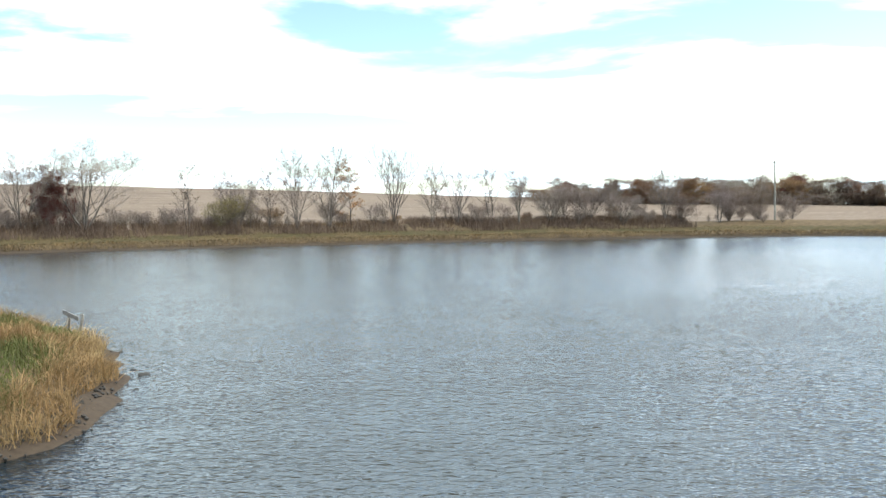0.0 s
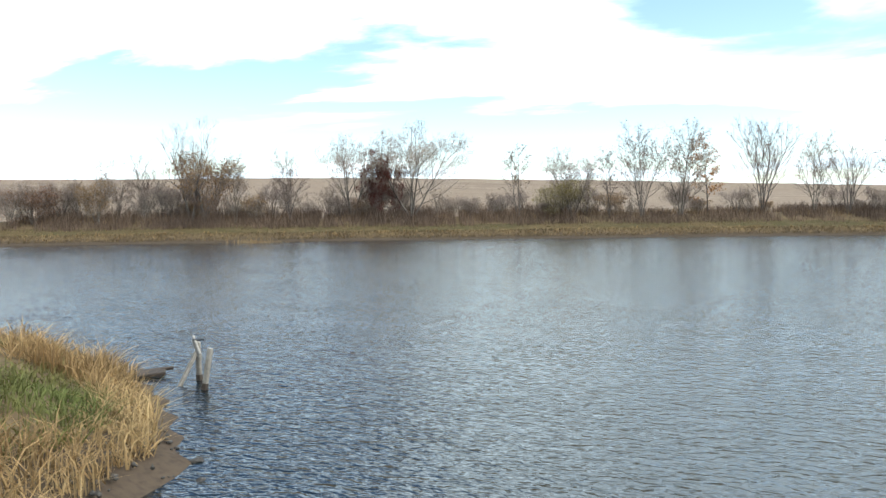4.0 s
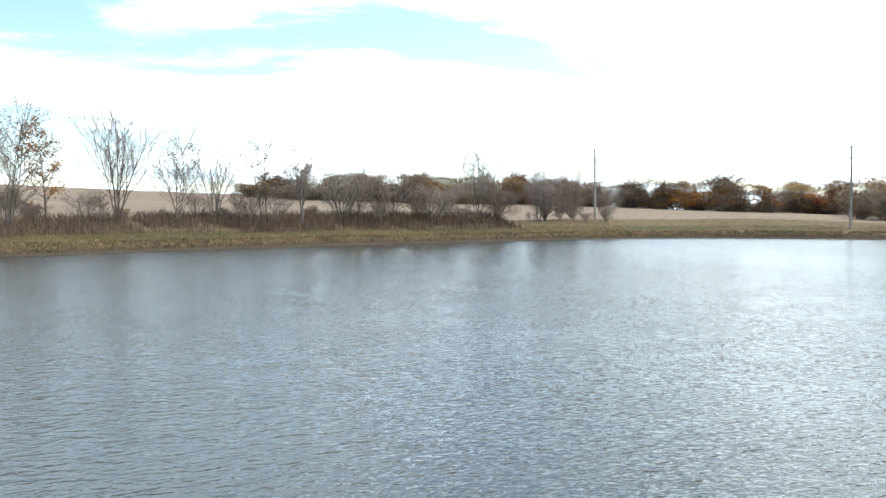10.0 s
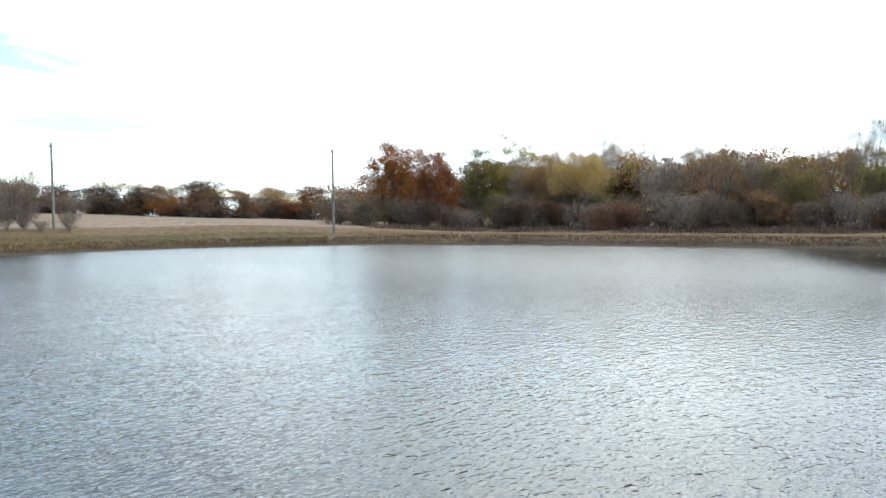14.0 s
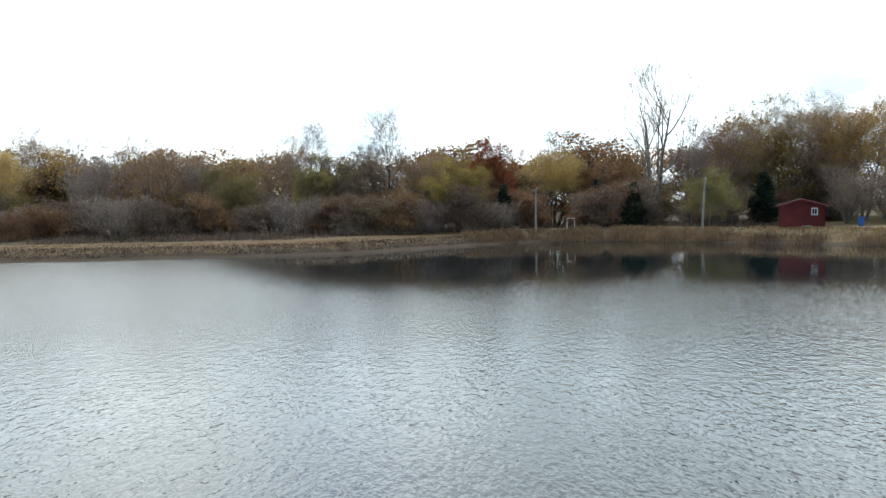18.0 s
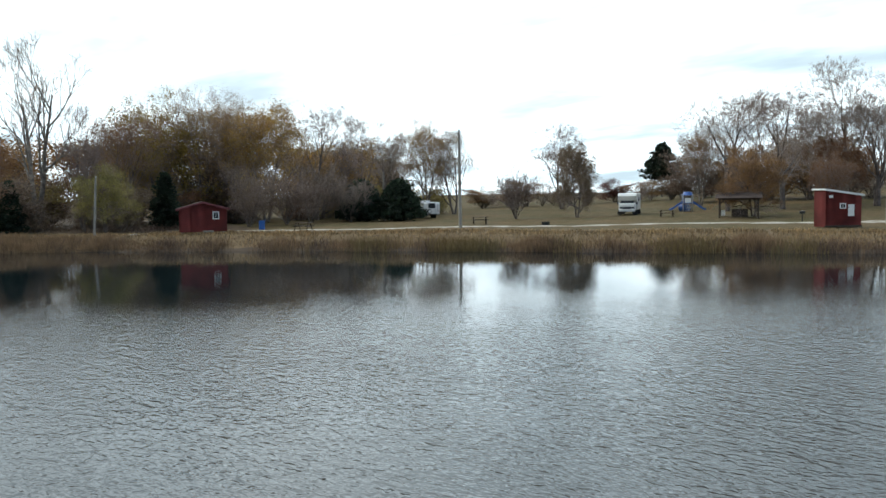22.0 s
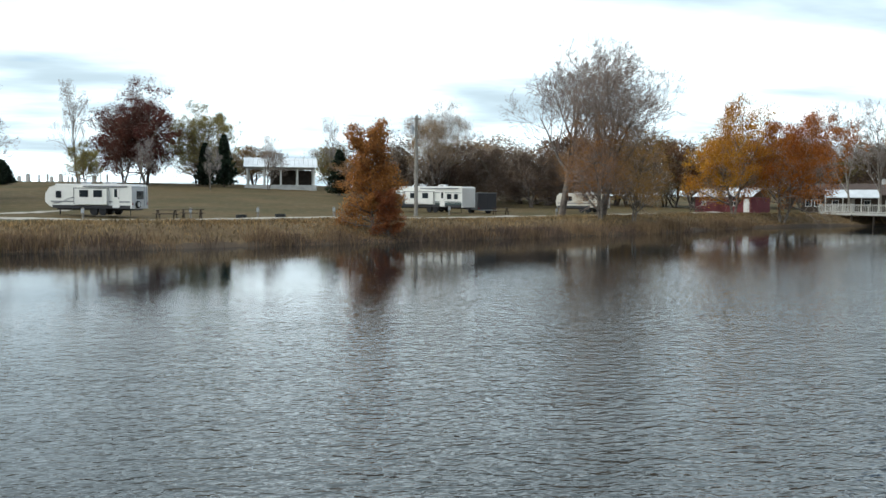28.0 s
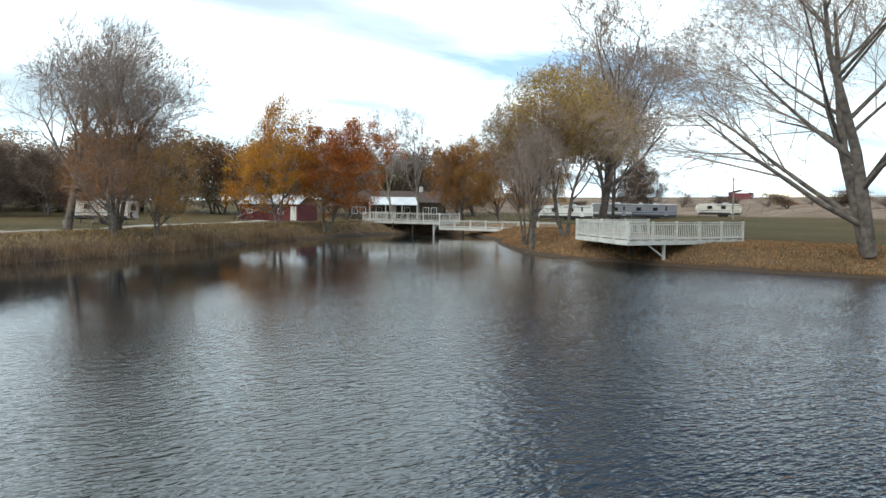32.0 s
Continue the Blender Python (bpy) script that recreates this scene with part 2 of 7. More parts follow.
WOOD_GREY = material("weathered_wood", (0.30, 0.27, 0.23), 0.9, vary=0.4, scale=1.5, fine=14, bump=0.5, second=(0.18, 0.155, 0.13))
WOOD_POLE = material("pole_wood", (0.27, 0.25, 0.22), 0.9, vary=0.35, scale=0.8, fine=10, bump=0.4, second=(0.17, 0.15, 0.13), perob=0.2)
WOOD_WHITE = material("white_painted_wood", (0.66, 0.65, 0.60), 0.7, vary=0.2, scale=1.2, fine=9, bump=0.2, second=(0.52, 0.50, 0.45))
WOOD_DARK = material("dark_wood", (0.075, 0.055, 0.042), 0.85, vary=0.4, scale=2, fine=14, bump=0.4)
RED_SIDING = material("red_siding", (0.21, 0.036, 0.030), 0.7, vary=0.3, scale=0.9, fine=12, bump=0.2, second=(0.13, 0.026, 0.022))
RED_FADED = material("faded_red_siding", (0.20, 0.055, 0.06), 0.75, vary=0.25, scale=0.9, fine=12, bump=0.2)
WHITE_TRIM = material("white_trim", (0.72, 0.71, 0.68), 0.6, vary=0.12, scale=2, fine=20, bump=0.05)
ROOF_METAL = material("roof_metal", (0.60, 0.61, 0.62), 0.4, metal=0.3, vary=0.15, scale=0.8, fine=6, bump=0.05)
ROOF_DARK = material("dark_shingle", (0.085, 0.06, 0.05), 0.9, vary=0.3, scale=2, fine=14, bump=0.4)
ROOF_WHITE = material("white_roof", (0.68, 0.68, 0.67), 0.6, vary=0.12, scale=0.8, fine=6, bump=0.05)
RV_WHITE = material("rv_white", (0.74, 0.72, 0.67), 0.35, vary=0.08, scale=0.8, fine=5, bump=0.02, spec=0.5)
RV_CREAM = material("rv_cream", (0.62, 0.57, 0.48), 0.4, vary=0.1, scale=0.8, fine=5, bump=0.02, spec=0.5)
RV_GREY = material("rv_grey", (0.20, 0.20, 0.21), 0.4, vary=0.1, scale=1, fine=6, bump=0.02, spec=0.5)
RV_DARK = material("rv_dark_trim", (0.035, 0.035, 0.04), 0.4, vary=0.15, scale=1, fine=6, bump=0.02, spec=0.5)
RV_GREEN = material("rv_green_band", (0.045, 0.075, 0.07), 0.45, vary=0.15, scale=1, fine=6, bump=0.02, spec=0.5)
RV_BLUE = material("rv_blue_panel", (0.06, 0.09, 0.17), 0.45, vary=0.15, scale=1, fine=6, bump=0.02)
BLUE_PLASTIC = material("blue_plastic", (0.03, 0.10, 0.33), 0.45, vary=0.15, scale=2, fine=12, bump=0.02, spec=0.5)
RED_PAINT = material("red_paint", (0.32, 0.025, 0.02), 0.5, vary=0.15, scale=2, fine=12, bump=0.02)
BLACK_METAL = material("black_metal", (0.03, 0.03, 0.03), 0.55, metal=0.4, vary=0.2, scale=3, fine=20, bump=0.1)
STEEL = material("galvanised_steel", (0.45, 0.46, 0.47), 0.45, metal=0.8, vary=0.2, scale=3, fine=20, bump=0.05)
RUBBER = material("rubber", (0.025, 0.025, 0.026), 0.85, vary=0.2, scale=5, fine=40, bump=0.1)
STONE = material("pale_stone", (0.42, 0.41, 0.39), 0.85, vary=0.3, scale=1.5, fine=12, bump=0.3, perob=0.25)
ROCK = material("dark_rock", (0.075, 0.066, 0.058), 0.8, vary=0.4, scale=5, fine=26, bump=0.6)
GRAVEL = material("pale_gravel", (0.38, 0.35, 0.305), 0.95, vary=0.3, scale=0.4, fine=7, bump=0.4, second=(0.22, 0.19, 0.15))
GLASS = glass_material("window_glass")
BARREL_BLUE = material("blue_barrel", (0.02, 0.09, 0.30), 0.45, vary=0.15, scale=3, fine=15, bump=0.05)


# ---- geometry helpers ----
class Geo:
    """Collects vertices and faces of one part."""

    def __init__(self):
        self.v, self.f = [], []

    def add(self, vs, fs, m=None):
        o = len(self.v)
        self.v += [tuple(m @ Vector(p)) if m else tuple(p) for p in vs]
        self.f += [tuple(i + o for i in f) for f in fs]
        return self

    def box(self, c, s, m=None, ch=0.0):
        """A box of centre c and size s, with its edges chamfered by ch."""
        hx, hy, hz = s[0] / 2, s[1] / 2, s[2] / 2
        if ch <= 0:
            vs = [(c[0] + a * hx, c[1] + b * hy, c[2] + d * hz) for a in (-1, 1) for b in (-1, 1) for d in (-1, 1)]
            return self.add(vs, [(0, 1, 3, 2), (4, 6, 7, 5), (0, 4, 5, 1), (2, 3, 7, 6), (0, 2, 6, 4), (1, 5, 7, 3)], m)
        bm = bmesh.new()
        bmesh.ops.create_cube(bm, size=1)
        bmesh.ops.scale(bm, vec=s, verts=bm.verts)
        bmesh.ops.bevel(bm, geom=bm.edges[:], offset=ch, segments=1, affect="EDGES")
        bmesh.ops.translate(bm, vec=c, verts=bm.verts)
        bm.verts.index_update()
        self.add([v.co for v in bm.verts], [[v.index for v in f.verts] for f in bm.faces], m)
        bm.free()
        return self

    def tube(self, p0, p1, r0, r1=None, n=8, caps=True):
        p0, p1, r1 = Vector(p0), Vector(p1), r0 if r1 is None else r1
        d = (p1 - p0).normalized()
        a = d.orthogonal().normalized()
        b = d.cross(a)
        vs = [p + r * (math.cos(6.2832 * k / n) * a + math.sin(6.2832 * k / n) * b) for p, r in ((p0, r0), (p1, r1)) for k in range(n)]
        fs = [(k, (k + 1) % n, n + (k + 1) % n, n + k) for k in range(n)]
        if caps:
            fs += [tuple(range(n - 1, -1, -1)), tuple(range(n, 2 * n))]
        return self.add(vs, fs)

    def prism(self, profile, y0, y1, m=None):
        """A profile in x and z, drawn out from y0 to y1."""
        n = len(profile)
        vs = [(x, y0, z) for x, z in profile] + [(x, y1, z) for x, z in profile]
        fs = [tuple(range(n)), tuple(range(2 * n - 1, n - 1, -1))] + [(k, n + k, n + (k + 1) % n, (k + 1) % n) for k in range(n)]
        return self.add(vs, fs, m)

    def mesh(self, name, mat, smooth=False):
        me = bpy.data.meshes.new(name)
        me.from_pydata(self.v, [], self.f)
        me.materials.append(mat)
        if smooth:
            me.shade_smooth()
        me.update()
        return me


def fix_normals(me):
    bm = bmesh.new()
    bm.from_mesh(me)
    bmesh.ops.recalc_face_normals(bm, faces=bm.faces[:])
    bm.to_mesh(me)
    bm.free()


def part(name, geo, mat, parent=None, label="", smooth=False):
    me = geo.mesh(name, mat, smooth)
    if len(me.polygons) < 4000:
        fix_normals(me)
    ob = new(name, me)
    if parent is not None:
        ob.parent = parent
    if label:
        tagged(ob, label)
    return ob


def thing(name, label, category, group="", m=None, kind=""):
    ob = new(name)
    ob.empty_display_size = 0.2
    tagged(ob, label, category, group, kind)
    if m is not None:
        ob.matrix_world = m
    return ob


def quick_mesh(name, verts, faces, mat, smooth=False):
    """A mesh from arrays; all faces have the same number of corners."""
    me = bpy.data.meshes.new(name)
    verts, faces = np.asarray(verts, np.float32), np.asarray(faces, np.int32)
    k = faces.shape[1]
    me.vertices.add(len(verts))
    me.vertices.foreach_set("co", verts.ravel())
    me.loops.add(faces.size)
    me.loops.foreach_set("vertex_index", faces.ravel())
    me.polygons.add(len(faces))
    me.polygons.foreach_set("loop_start", np.arange(0, faces.size, k, dtype=np.int32))
    me.update(calc_edges=True)
    me.materials.append(mat)
    if smooth:
        me.shade_smooth()
    return me


# ---- the plan: pond shore, heights ----
SHORE_NORTH = [(-96, 64), (-82, 77), (-66, 85.5), (-51, 94), (-37, 101), (-21, 108), (-3, 115), (17, 119.5), (40, 123.5), (54, 123), (64, 118), (72, 110)]
SHORE_EAST = [(77, 96), (79, 84), (78.3, 70), (79, 58), (80.5, 51), (86, 45), (91, 39), (95, 33), (94.5, 25), (87, 16.5)]
SHORE_SOUTH = [(73, 5.5), (62, -1.5), (52, -7), (43, -13), (33, -18.5), (22, -22.5), (12, -27.5), (1, -33), (-12, -39.5), (-22, -47.5), (-33, -54.5), (-42, -59.5), (-52, -62)]
SHORE_WEST = [(-55.5, -56), (-50, -45), (-41, -35), (-35.5, -27), (-32, -21), (-33.5, -15), (-33, -9.5), (-33.5, -4), (-34.5, 1.5), (-36, 5.2)]
SHORE_POINT = [(-22, 10.2), (-14, 12.4), (-9.6, 12.9), (-7.4, 13.6), (-6.8, 15.5), (-7.2, 18), (-7.9, 21), (-9.2, 23.8), (-11, 26.2), (-14, 28.4), (-20, 30.5), (-30, 34), (-46, 42), (-70, 50)]
SHORE = np.array(SHORE_NORTH + SHORE_EAST + SHORE_SOUTH + SHORE_WEST + SHORE_POINT, float)


def smooth_loop(pts, times=2):
    for _ in range(times):
        q = np.roll(pts, -1, axis=0)
        pts = np.stack([0.75 * pts + 0.25 * q, 0.25 * pts + 0.75 * q], 1).reshape(-1, 2)
    return pts


def wobble(pts, amount):
    """Breaks the line of the shore into small bays."""
    out = []
    for x, y in pts:
        n = noise.noise_vector(Vector((x * 0.35, y * 0.35, 0.0))) * amount + noise.noise_vector(Vector((x * 1.1, y * 1.1, 4.0))) * amount * 0.45
        out.append((x + n.x, y + n.y))
    return np.array(out)


SHORE = wobble(smooth_loop(SHORE, 3), 0.55)


def shore_distance(x, y):
    """Metres from the water's edge: positive on land, negative in the pond."""
    x, y = np.atleast_1d(np.asarray(x, float)), np.atleast_1d(np.asarray(y, float))
    best, inside = np.full(x.shape, 1e9), np.zeros(x.shape, bool)
    q = np.roll(SHORE, -1, axis=0)
    for (ax, ay), (bx, by) in zip(SHORE, q):
        dx, dy = bx - ax, by - ay
        t = np.clip(((x - ax) * dx + (y - ay) * dy) / (dx * dx + dy * dy + 1e-9), 0, 1)
        best = np.minimum(best, (x - ax - t * dx) ** 2 + (y - ay - t * dy) ** 2)
        cross = ((ay > y) != (by > y)) & (x < (bx - ax) * (y - ay) / (by - ay + 1e-12) + ax)
        inside ^= cross
    return np.where(inside, -1, 1) * np.sqrt(best)


def step(a, b, x):
    t = np.clip((np.asarray(x, float) - a) / (b - a), 0, 1)
    return t * t * (3 - 2 * t)


# heights of the far ground by bearing (degrees, anticlockwise from north), and how far out they are reached
BEARINGS = np.array([-180, -165, -150, -130, -100, -70, -50, -38, -28, -15, 0, 15, 35, 60, 90, 115, 135, 160, 180], float)
RIDGE = np.array([5.6, 5.6, 5.0, 3.0, 1.4, 1.5, 1.6, 2.2, 4.8, 7.6, 11.0, 15.0, 18.0, 17.0, 9.0, 7.5, 6.5, 3.5, 5.6])
REACH = np.array([120, 120, 130, 150, 200, 200, 200, 170, 210, 250, 270, 290, 300, 300, 250, 210, 200, 130, 120], float)


def ground_height(x, y, sd=None):
    x, y = np.atleast_1d(np.asarray(x, float)), np.atleast_1d(np.asarray(y, float))
    sd = shore_distance(x, y) if sd is None else sd
    b = np.degrees(np.arctan2(-(x - 5), y - 35))
    crest = np.interp(b, [-180, -150, -100, -85, -60, -40, 0, 60, 110, 140, 180], [1.25, 1.2, 1.1, 0.95, 1.0, 1.25, 1.45, 1.45, 1.3, 1.25, 1.25])
    point = np.exp(-(((x + 12) / 11) ** 2 + ((y - 21) / 9) ** 2))
    crest = crest * (1 - 0.28 * point)
    wide = np.interp(b, [-180, -110, -95, -60, 0, 60, 120, 180], [4.5, 4.0, 2.2, 2.4, 2.8, 2.8, 4.0, 4.5])
    wide = wide * (1 - point) + 2.4 * point
    lip = 0.22 * step(0, 0.35, sd)
    bank = lip + (crest - 0.22) * step(0.1, 1.0, sd / wide) ** 0.9
    dam = step(-52, -38, b) * (1 - step(70, 90, b)) * (1 - point)
    bank = bank * (1 - dam) + dam * (lip + (crest - 0.22) * (0.5 * step(0.1, 1.7, sd) + 0.5 * step(0.9, 7.0, sd)))
    far = (np.interp(b, BEARINGS, RIDGE) - 1.3) * step(0, 1, (sd - 16) / np.interp(b, BEARINGS, REACH))
    rough = 0.05 * np.sin(x * 1.9 + 0.7 * y) * np.sin(y * 1.7 - 0.4 * x) + 0.10 * np.sin(x * 0.23 + 1) * np.sin(y * 0.19)
    north = step(-52, -38, b) * (1 - step(70, 90, b))
    far = far + 0.95 * north * step(5.5, 12, sd)
    z = np.where(sd > 0, bank + far + rough * step(0.5, 4, sd), -np.minimum(1.6, 0.28 * -sd + 0.05))
    return z


def gz(x, y):
    return float(ground_height(x, y)[0])


# ---- ground and water ----
def ground_material():
    m = bpy.data.materials.new("ground")
    m.use_nodes = True
    nt = m.node_tree
    nt.nodes.clear()
    N, K = nt.nodes.new, nt.links.new
    out, p = N("ShaderNodeOutputMaterial"), N("ShaderNodeBsdfPrincipled")
    p.inputs["Roughness"].default_value = 0.95
    p.inputs["Specular IOR Level"].default_value = 0.1
    co = N("ShaderNodeTexCoord")

    def noise_node(scale, detail=5, stretch=None):
        n = N("ShaderNodeTexNoise")
        n.inputs["Scale"].default_value, n.inputs["Detail"].default_value = scale, detail
        if stretch:
            mp = N("ShaderNodeMapping")
            mp.inputs["Rotation"].default_value = (0, 0, radians(stretch[0]))
            mp.inputs["Scale"].default_value = stretch[1]
            K(co.outputs["Object"], mp.inputs["Vector"])
            K(mp.outputs[0], n.inputs["Vector"])
        else:
            K(co.outputs["Object"], n.inputs["Vector"])
        return n.outputs["Fac"]

    def ramp(src, lo, hi):
        r = N("ShaderNodeMapRange")
        r.inputs["From Min"].default_value, r.inputs["From Max"].default_value = lo, hi
        K(src, r.inputs["Value"])
        return r.outputs[0]

    def blend(fac, a, b):
        x = N("ShaderNodeMixRGB")
        K(fac, x.inputs[0])
        for i, c in ((1, a), (2, b)):
            if isinstance(c, tuple):
                x.inputs[i].default_value = (*c, 1)
            else:
                K(c, x.inputs[i])
        return x.outputs[0]

    def mask(name, jitter):
        a = N("ShaderNodeAttribute")
        a.attribute_name = name
        add = N("ShaderNodeMath")
        add.operation = "ADD"
        K(a.outputs["Fac"], add.inputs[0])
        K(jitter, add.inputs[1])
        return ramp(add.outputs[0], 0.72, 1.22)

    soft, fine, grain = noise_node(0.12), noise_node(1.3), noise_node(9.0, 3)
    rows = noise_node(1.0, 4, (22, (0.03, 0.55, 1.0)))
    patch = noise_node(0.035, 4)
    dry = blend(ramp(fine, 0.3, 0.7), (0.155, 0.108, 0.06), (0.095, 0.063, 0.036))
    green = blend(ramp(soft, 0.35, 0.65), (0.056, 0.048, 0.019), (0.095, 0.064, 0.029))
    field = blend(ramp(rows, 0.35, 0.68), (0.31, 0.235, 0.17), (0.105, 0.07, 0.05))
    field = blend(ramp(fine, 0.42, 0.72), field, (0.125, 0.085, 0.06))
    field = blend(ramp(patch, 0.42, 0.66), field, (0.19, 0.135, 0.095))
    mud = blend(ramp(grain, 0.35, 0.65), (0.095, 0.068, 0.047), (0.05, 0.036, 0.026))
    col = blend(mask("green", fine), dry, green)
    col = blend(mask("field", fine), col, field)
    litter = blend(ramp(fine, 0.35, 0.65), (0.085, 0.058, 0.036), (0.05, 0.036, 0.025))
    col = blend(mask("litter", fine), col, litter)
    col = blend(mask("mud", fine), col, mud)
    hsv = N("ShaderNodeHueSaturation")
    val = N("ShaderNodeMapRange")
    val.inputs["From Min"].default_value, val.inputs["From Max"].default_value = 0.25, 0.75
    val.inputs["To Min"].default_value, val.inputs["To Max"].default_value = 0.7, 1.3
    K(grain, val.inputs["Value"])
    K(val.outputs[0], hsv.inputs["Value"])
    K(col, hsv.inputs["Color"])
    K(hsv.outputs[0], p.inputs["Base Color"])
    b = N("ShaderNodeBump")
    b.inputs["Strength"].default_value, b.inputs["Distance"].default_value = 0.7, 0.12
    K(fine, b.inputs["Height"])
    K(b.outputs[0], p.inputs["Normal"])
    K(p.outputs[0], out.inputs["Surface"])
    return m


def axis_lines(lo, hi, near, far):
    mid = list(np.arange(lo, hi + 0.01, near))
    out, s, x = [], near, lo
    while x > -far:
        s *= 1.22
        x -= s
        out.append(x)
    left = out[::-1]
    out, s, x = [], near, mid[-1]
    while x < far:
        s *= 1.22
        x += s
        out.append(x)
    return np.array(left + mid + out)


def build_ground():
    xs, ys = axis_lines(-84, 100, 0.9, 4200), axis_lines(-70, 128, 0.9, 4200)
    X, Y = np.meshgrid(xs, ys, indexing="ij")
    x, y = X.ravel(), Y.ravel()
    sd = np.full(x.shape, 500.0)
    near = (np.abs(x) < 620) & (np.abs(y) < 620)
    sd[near] = shore_distance(x[near], y[near])
    z = ground_height(x, y, sd)
    nx, ny = len(xs), len(ys)
    i = np.arange(nx * ny).reshape(nx, ny)
    faces = np.stack([i[:-1, :-1], i[1:, :-1], i[1:, 1:], i[:-1, 1:]], -1).reshape(-1, 4)
    me = quick_mesh("ground", np.stack([x, y, z], 1), faces, ground_material(), True)
    b = np.degrees(np.arctan2(-(x - 5), y - 35))
    north = (b > -50) & (b < 100)
    south = (b < -95) | (b > 110)
    crest = step(1.4, 2.4, sd) * (1 - step(6.5, 8.0, sd))
    point = np.exp(-(((x + 13) / 9) ** 2 + ((y - 20) / 6) ** 2))
    lawn = south * step(9, 14, sd) * 0.66
    west = ((b > 108) & (b < 158)) * step(14, 20, sd) * 0.62
    attrs = {
        "green": np.clip(north * crest * 0.62 + lawn + west + point * step(2.0, 3.2, sd) * 0.8, 0, 1.2),
        "field": north * step(11, 14, sd) * 1.3 + ((b > 105) & (b < 150)) * step(60, 75, sd) * 1.1,
        "litter": ((b < -50) & (b > -112)) * step(10, 16, sd) * 1.2,
        "mud": (1 - step(0.2, 1.0, sd) * (1 - point) - step(0.9, 1.6, sd) * point) * 1.3 + 1.2 * ((b < -50) & (b > -100)) * step(0.1, 0.4, sd) * (1 - step(0.7, 1.1, sd)),
    }
    for name, value in attrs.items():
        me.attributes.new(name, "FLOAT", "POINT").data.foreach_set("value", value.astype(np.float32))
    return tagged(new("ground", me), "autumn ground of dry grass, stubble field and mud banks round a pond", "ground", kind="structure")


ground = build_ground()


def water_material():
    m = bpy.data.materials.new("water")
    m.use_nodes = True
    nt = m.node_tree
    nt.nodes.clear()
    N, K = nt.nodes.new, nt.links.new
    out, p = N("ShaderNodeOutputMaterial"), N("ShaderNodeBsdfPrincipled")
    p.inputs["Base Color"].default_value = (0.007, 0.012, 0.014, 1)
    p.inputs["Roughness"].default_value = 0.04
    p.inputs["IOR"].default_value = 1.48
    co = N("ShaderNodeTexCoord")

    def waves(scale, turn, stretch, detail, distortion=0.0):
        mp = N("ShaderNodeMapping")
        mp.inputs["Rotation"].default_value = (0, 0, radians(turn))
        mp.inputs["Scale"].default_value = stretch
        n = N("ShaderNodeTexNoise")
        n.inputs["Scale"].default_value, n.inputs["Detail"].default_value = scale, detail
        n.inputs["Distortion"].default_value = distortion
        K(co.outputs["Object"], mp.inputs["Vector"])
        K(mp.outputs[0], n.inputs["Vector"])
        return n.outputs["Fac"]

    def calc(op, a, b):
        n = N("ShaderNodeMath")
        n.operation = op
        for i, v in enumerate((a, b)):
            if isinstance(v, (int, float)):
                n.inputs[i].default_value = v
            else:
                K(v, n.inputs[i])
        return n.outputs[0]

    swell = waves(2.8, WIND, (0.75, 1.5, 1), 2, 0.5)
    ripple = waves(6.6, WIND + 16, (0.75, 1.45, 1), 2, 0.4)
    cross = waves(7.5, WIND - 60, (0.7, 1.4, 1), 2, 0.2)
    h = calc("ADD", calc("ADD", swell, calc("MULTIPLY", ripple, 0.7)), calc("MULTIPLY", cross, 0.3))
    # gusts: rougher and smoother lanes, and the lee of the wooded shores
    gust = waves(0.055, WIND + 60, (1.0, 0.45, 1), 3, 0.6)
    rg = N("ShaderNodeMapRange")
    rg.inputs["From Min"].default_value, rg.inputs["From Max"].default_value = 0.36, 0.62
    rg.inputs["To Min"].default_value, rg.inputs["To Max"].default_value = 0.8, 1.1
    K(gust, rg.inputs["Value"])
    lee = N("ShaderNodeAttribute")
    lee.attribute_name = "open_water"
    strength = calc("MULTIPLY", rg.outputs[0], lee.outputs["Fac"])
    # fine ripples below the size of the waves blur the mirror where the wind reaches
    fine_ripple = N("ShaderNodeAttribute")
    fine_ripple.attribute_name = "fine_ripple"
    K(fine_ripple.outputs["Fac"], p.inputs["Roughness"])
    b = N("ShaderNodeBump")
    b.inputs["Distance"].default_value = WAVE
    # small waves gather in patches
    patch = N("ShaderNodeMapRange")
    patch.inputs["From Min"].default_value, patch.inputs["From Max"].default_value = 0.34, 0.62
    patch.inputs["To Min"].default_value, patch.inputs["To Max"].default_value = 0.9, 1.12
    K(waves(0.42, WIND + 20, (0.6, 1.3, 1), 3, 0.4), patch.inputs["Value"])
    K(calc("MULTIPLY", strength, patch.outputs[0]), b.inputs["Strength"])
    K(h, b.inputs["Height"])
    K(b.outputs[0], p.inputs["Normal"])
    K(p.outputs[0], out.inputs["Surface"])
    return m


WIND, WAVE = 35.0, 0.036


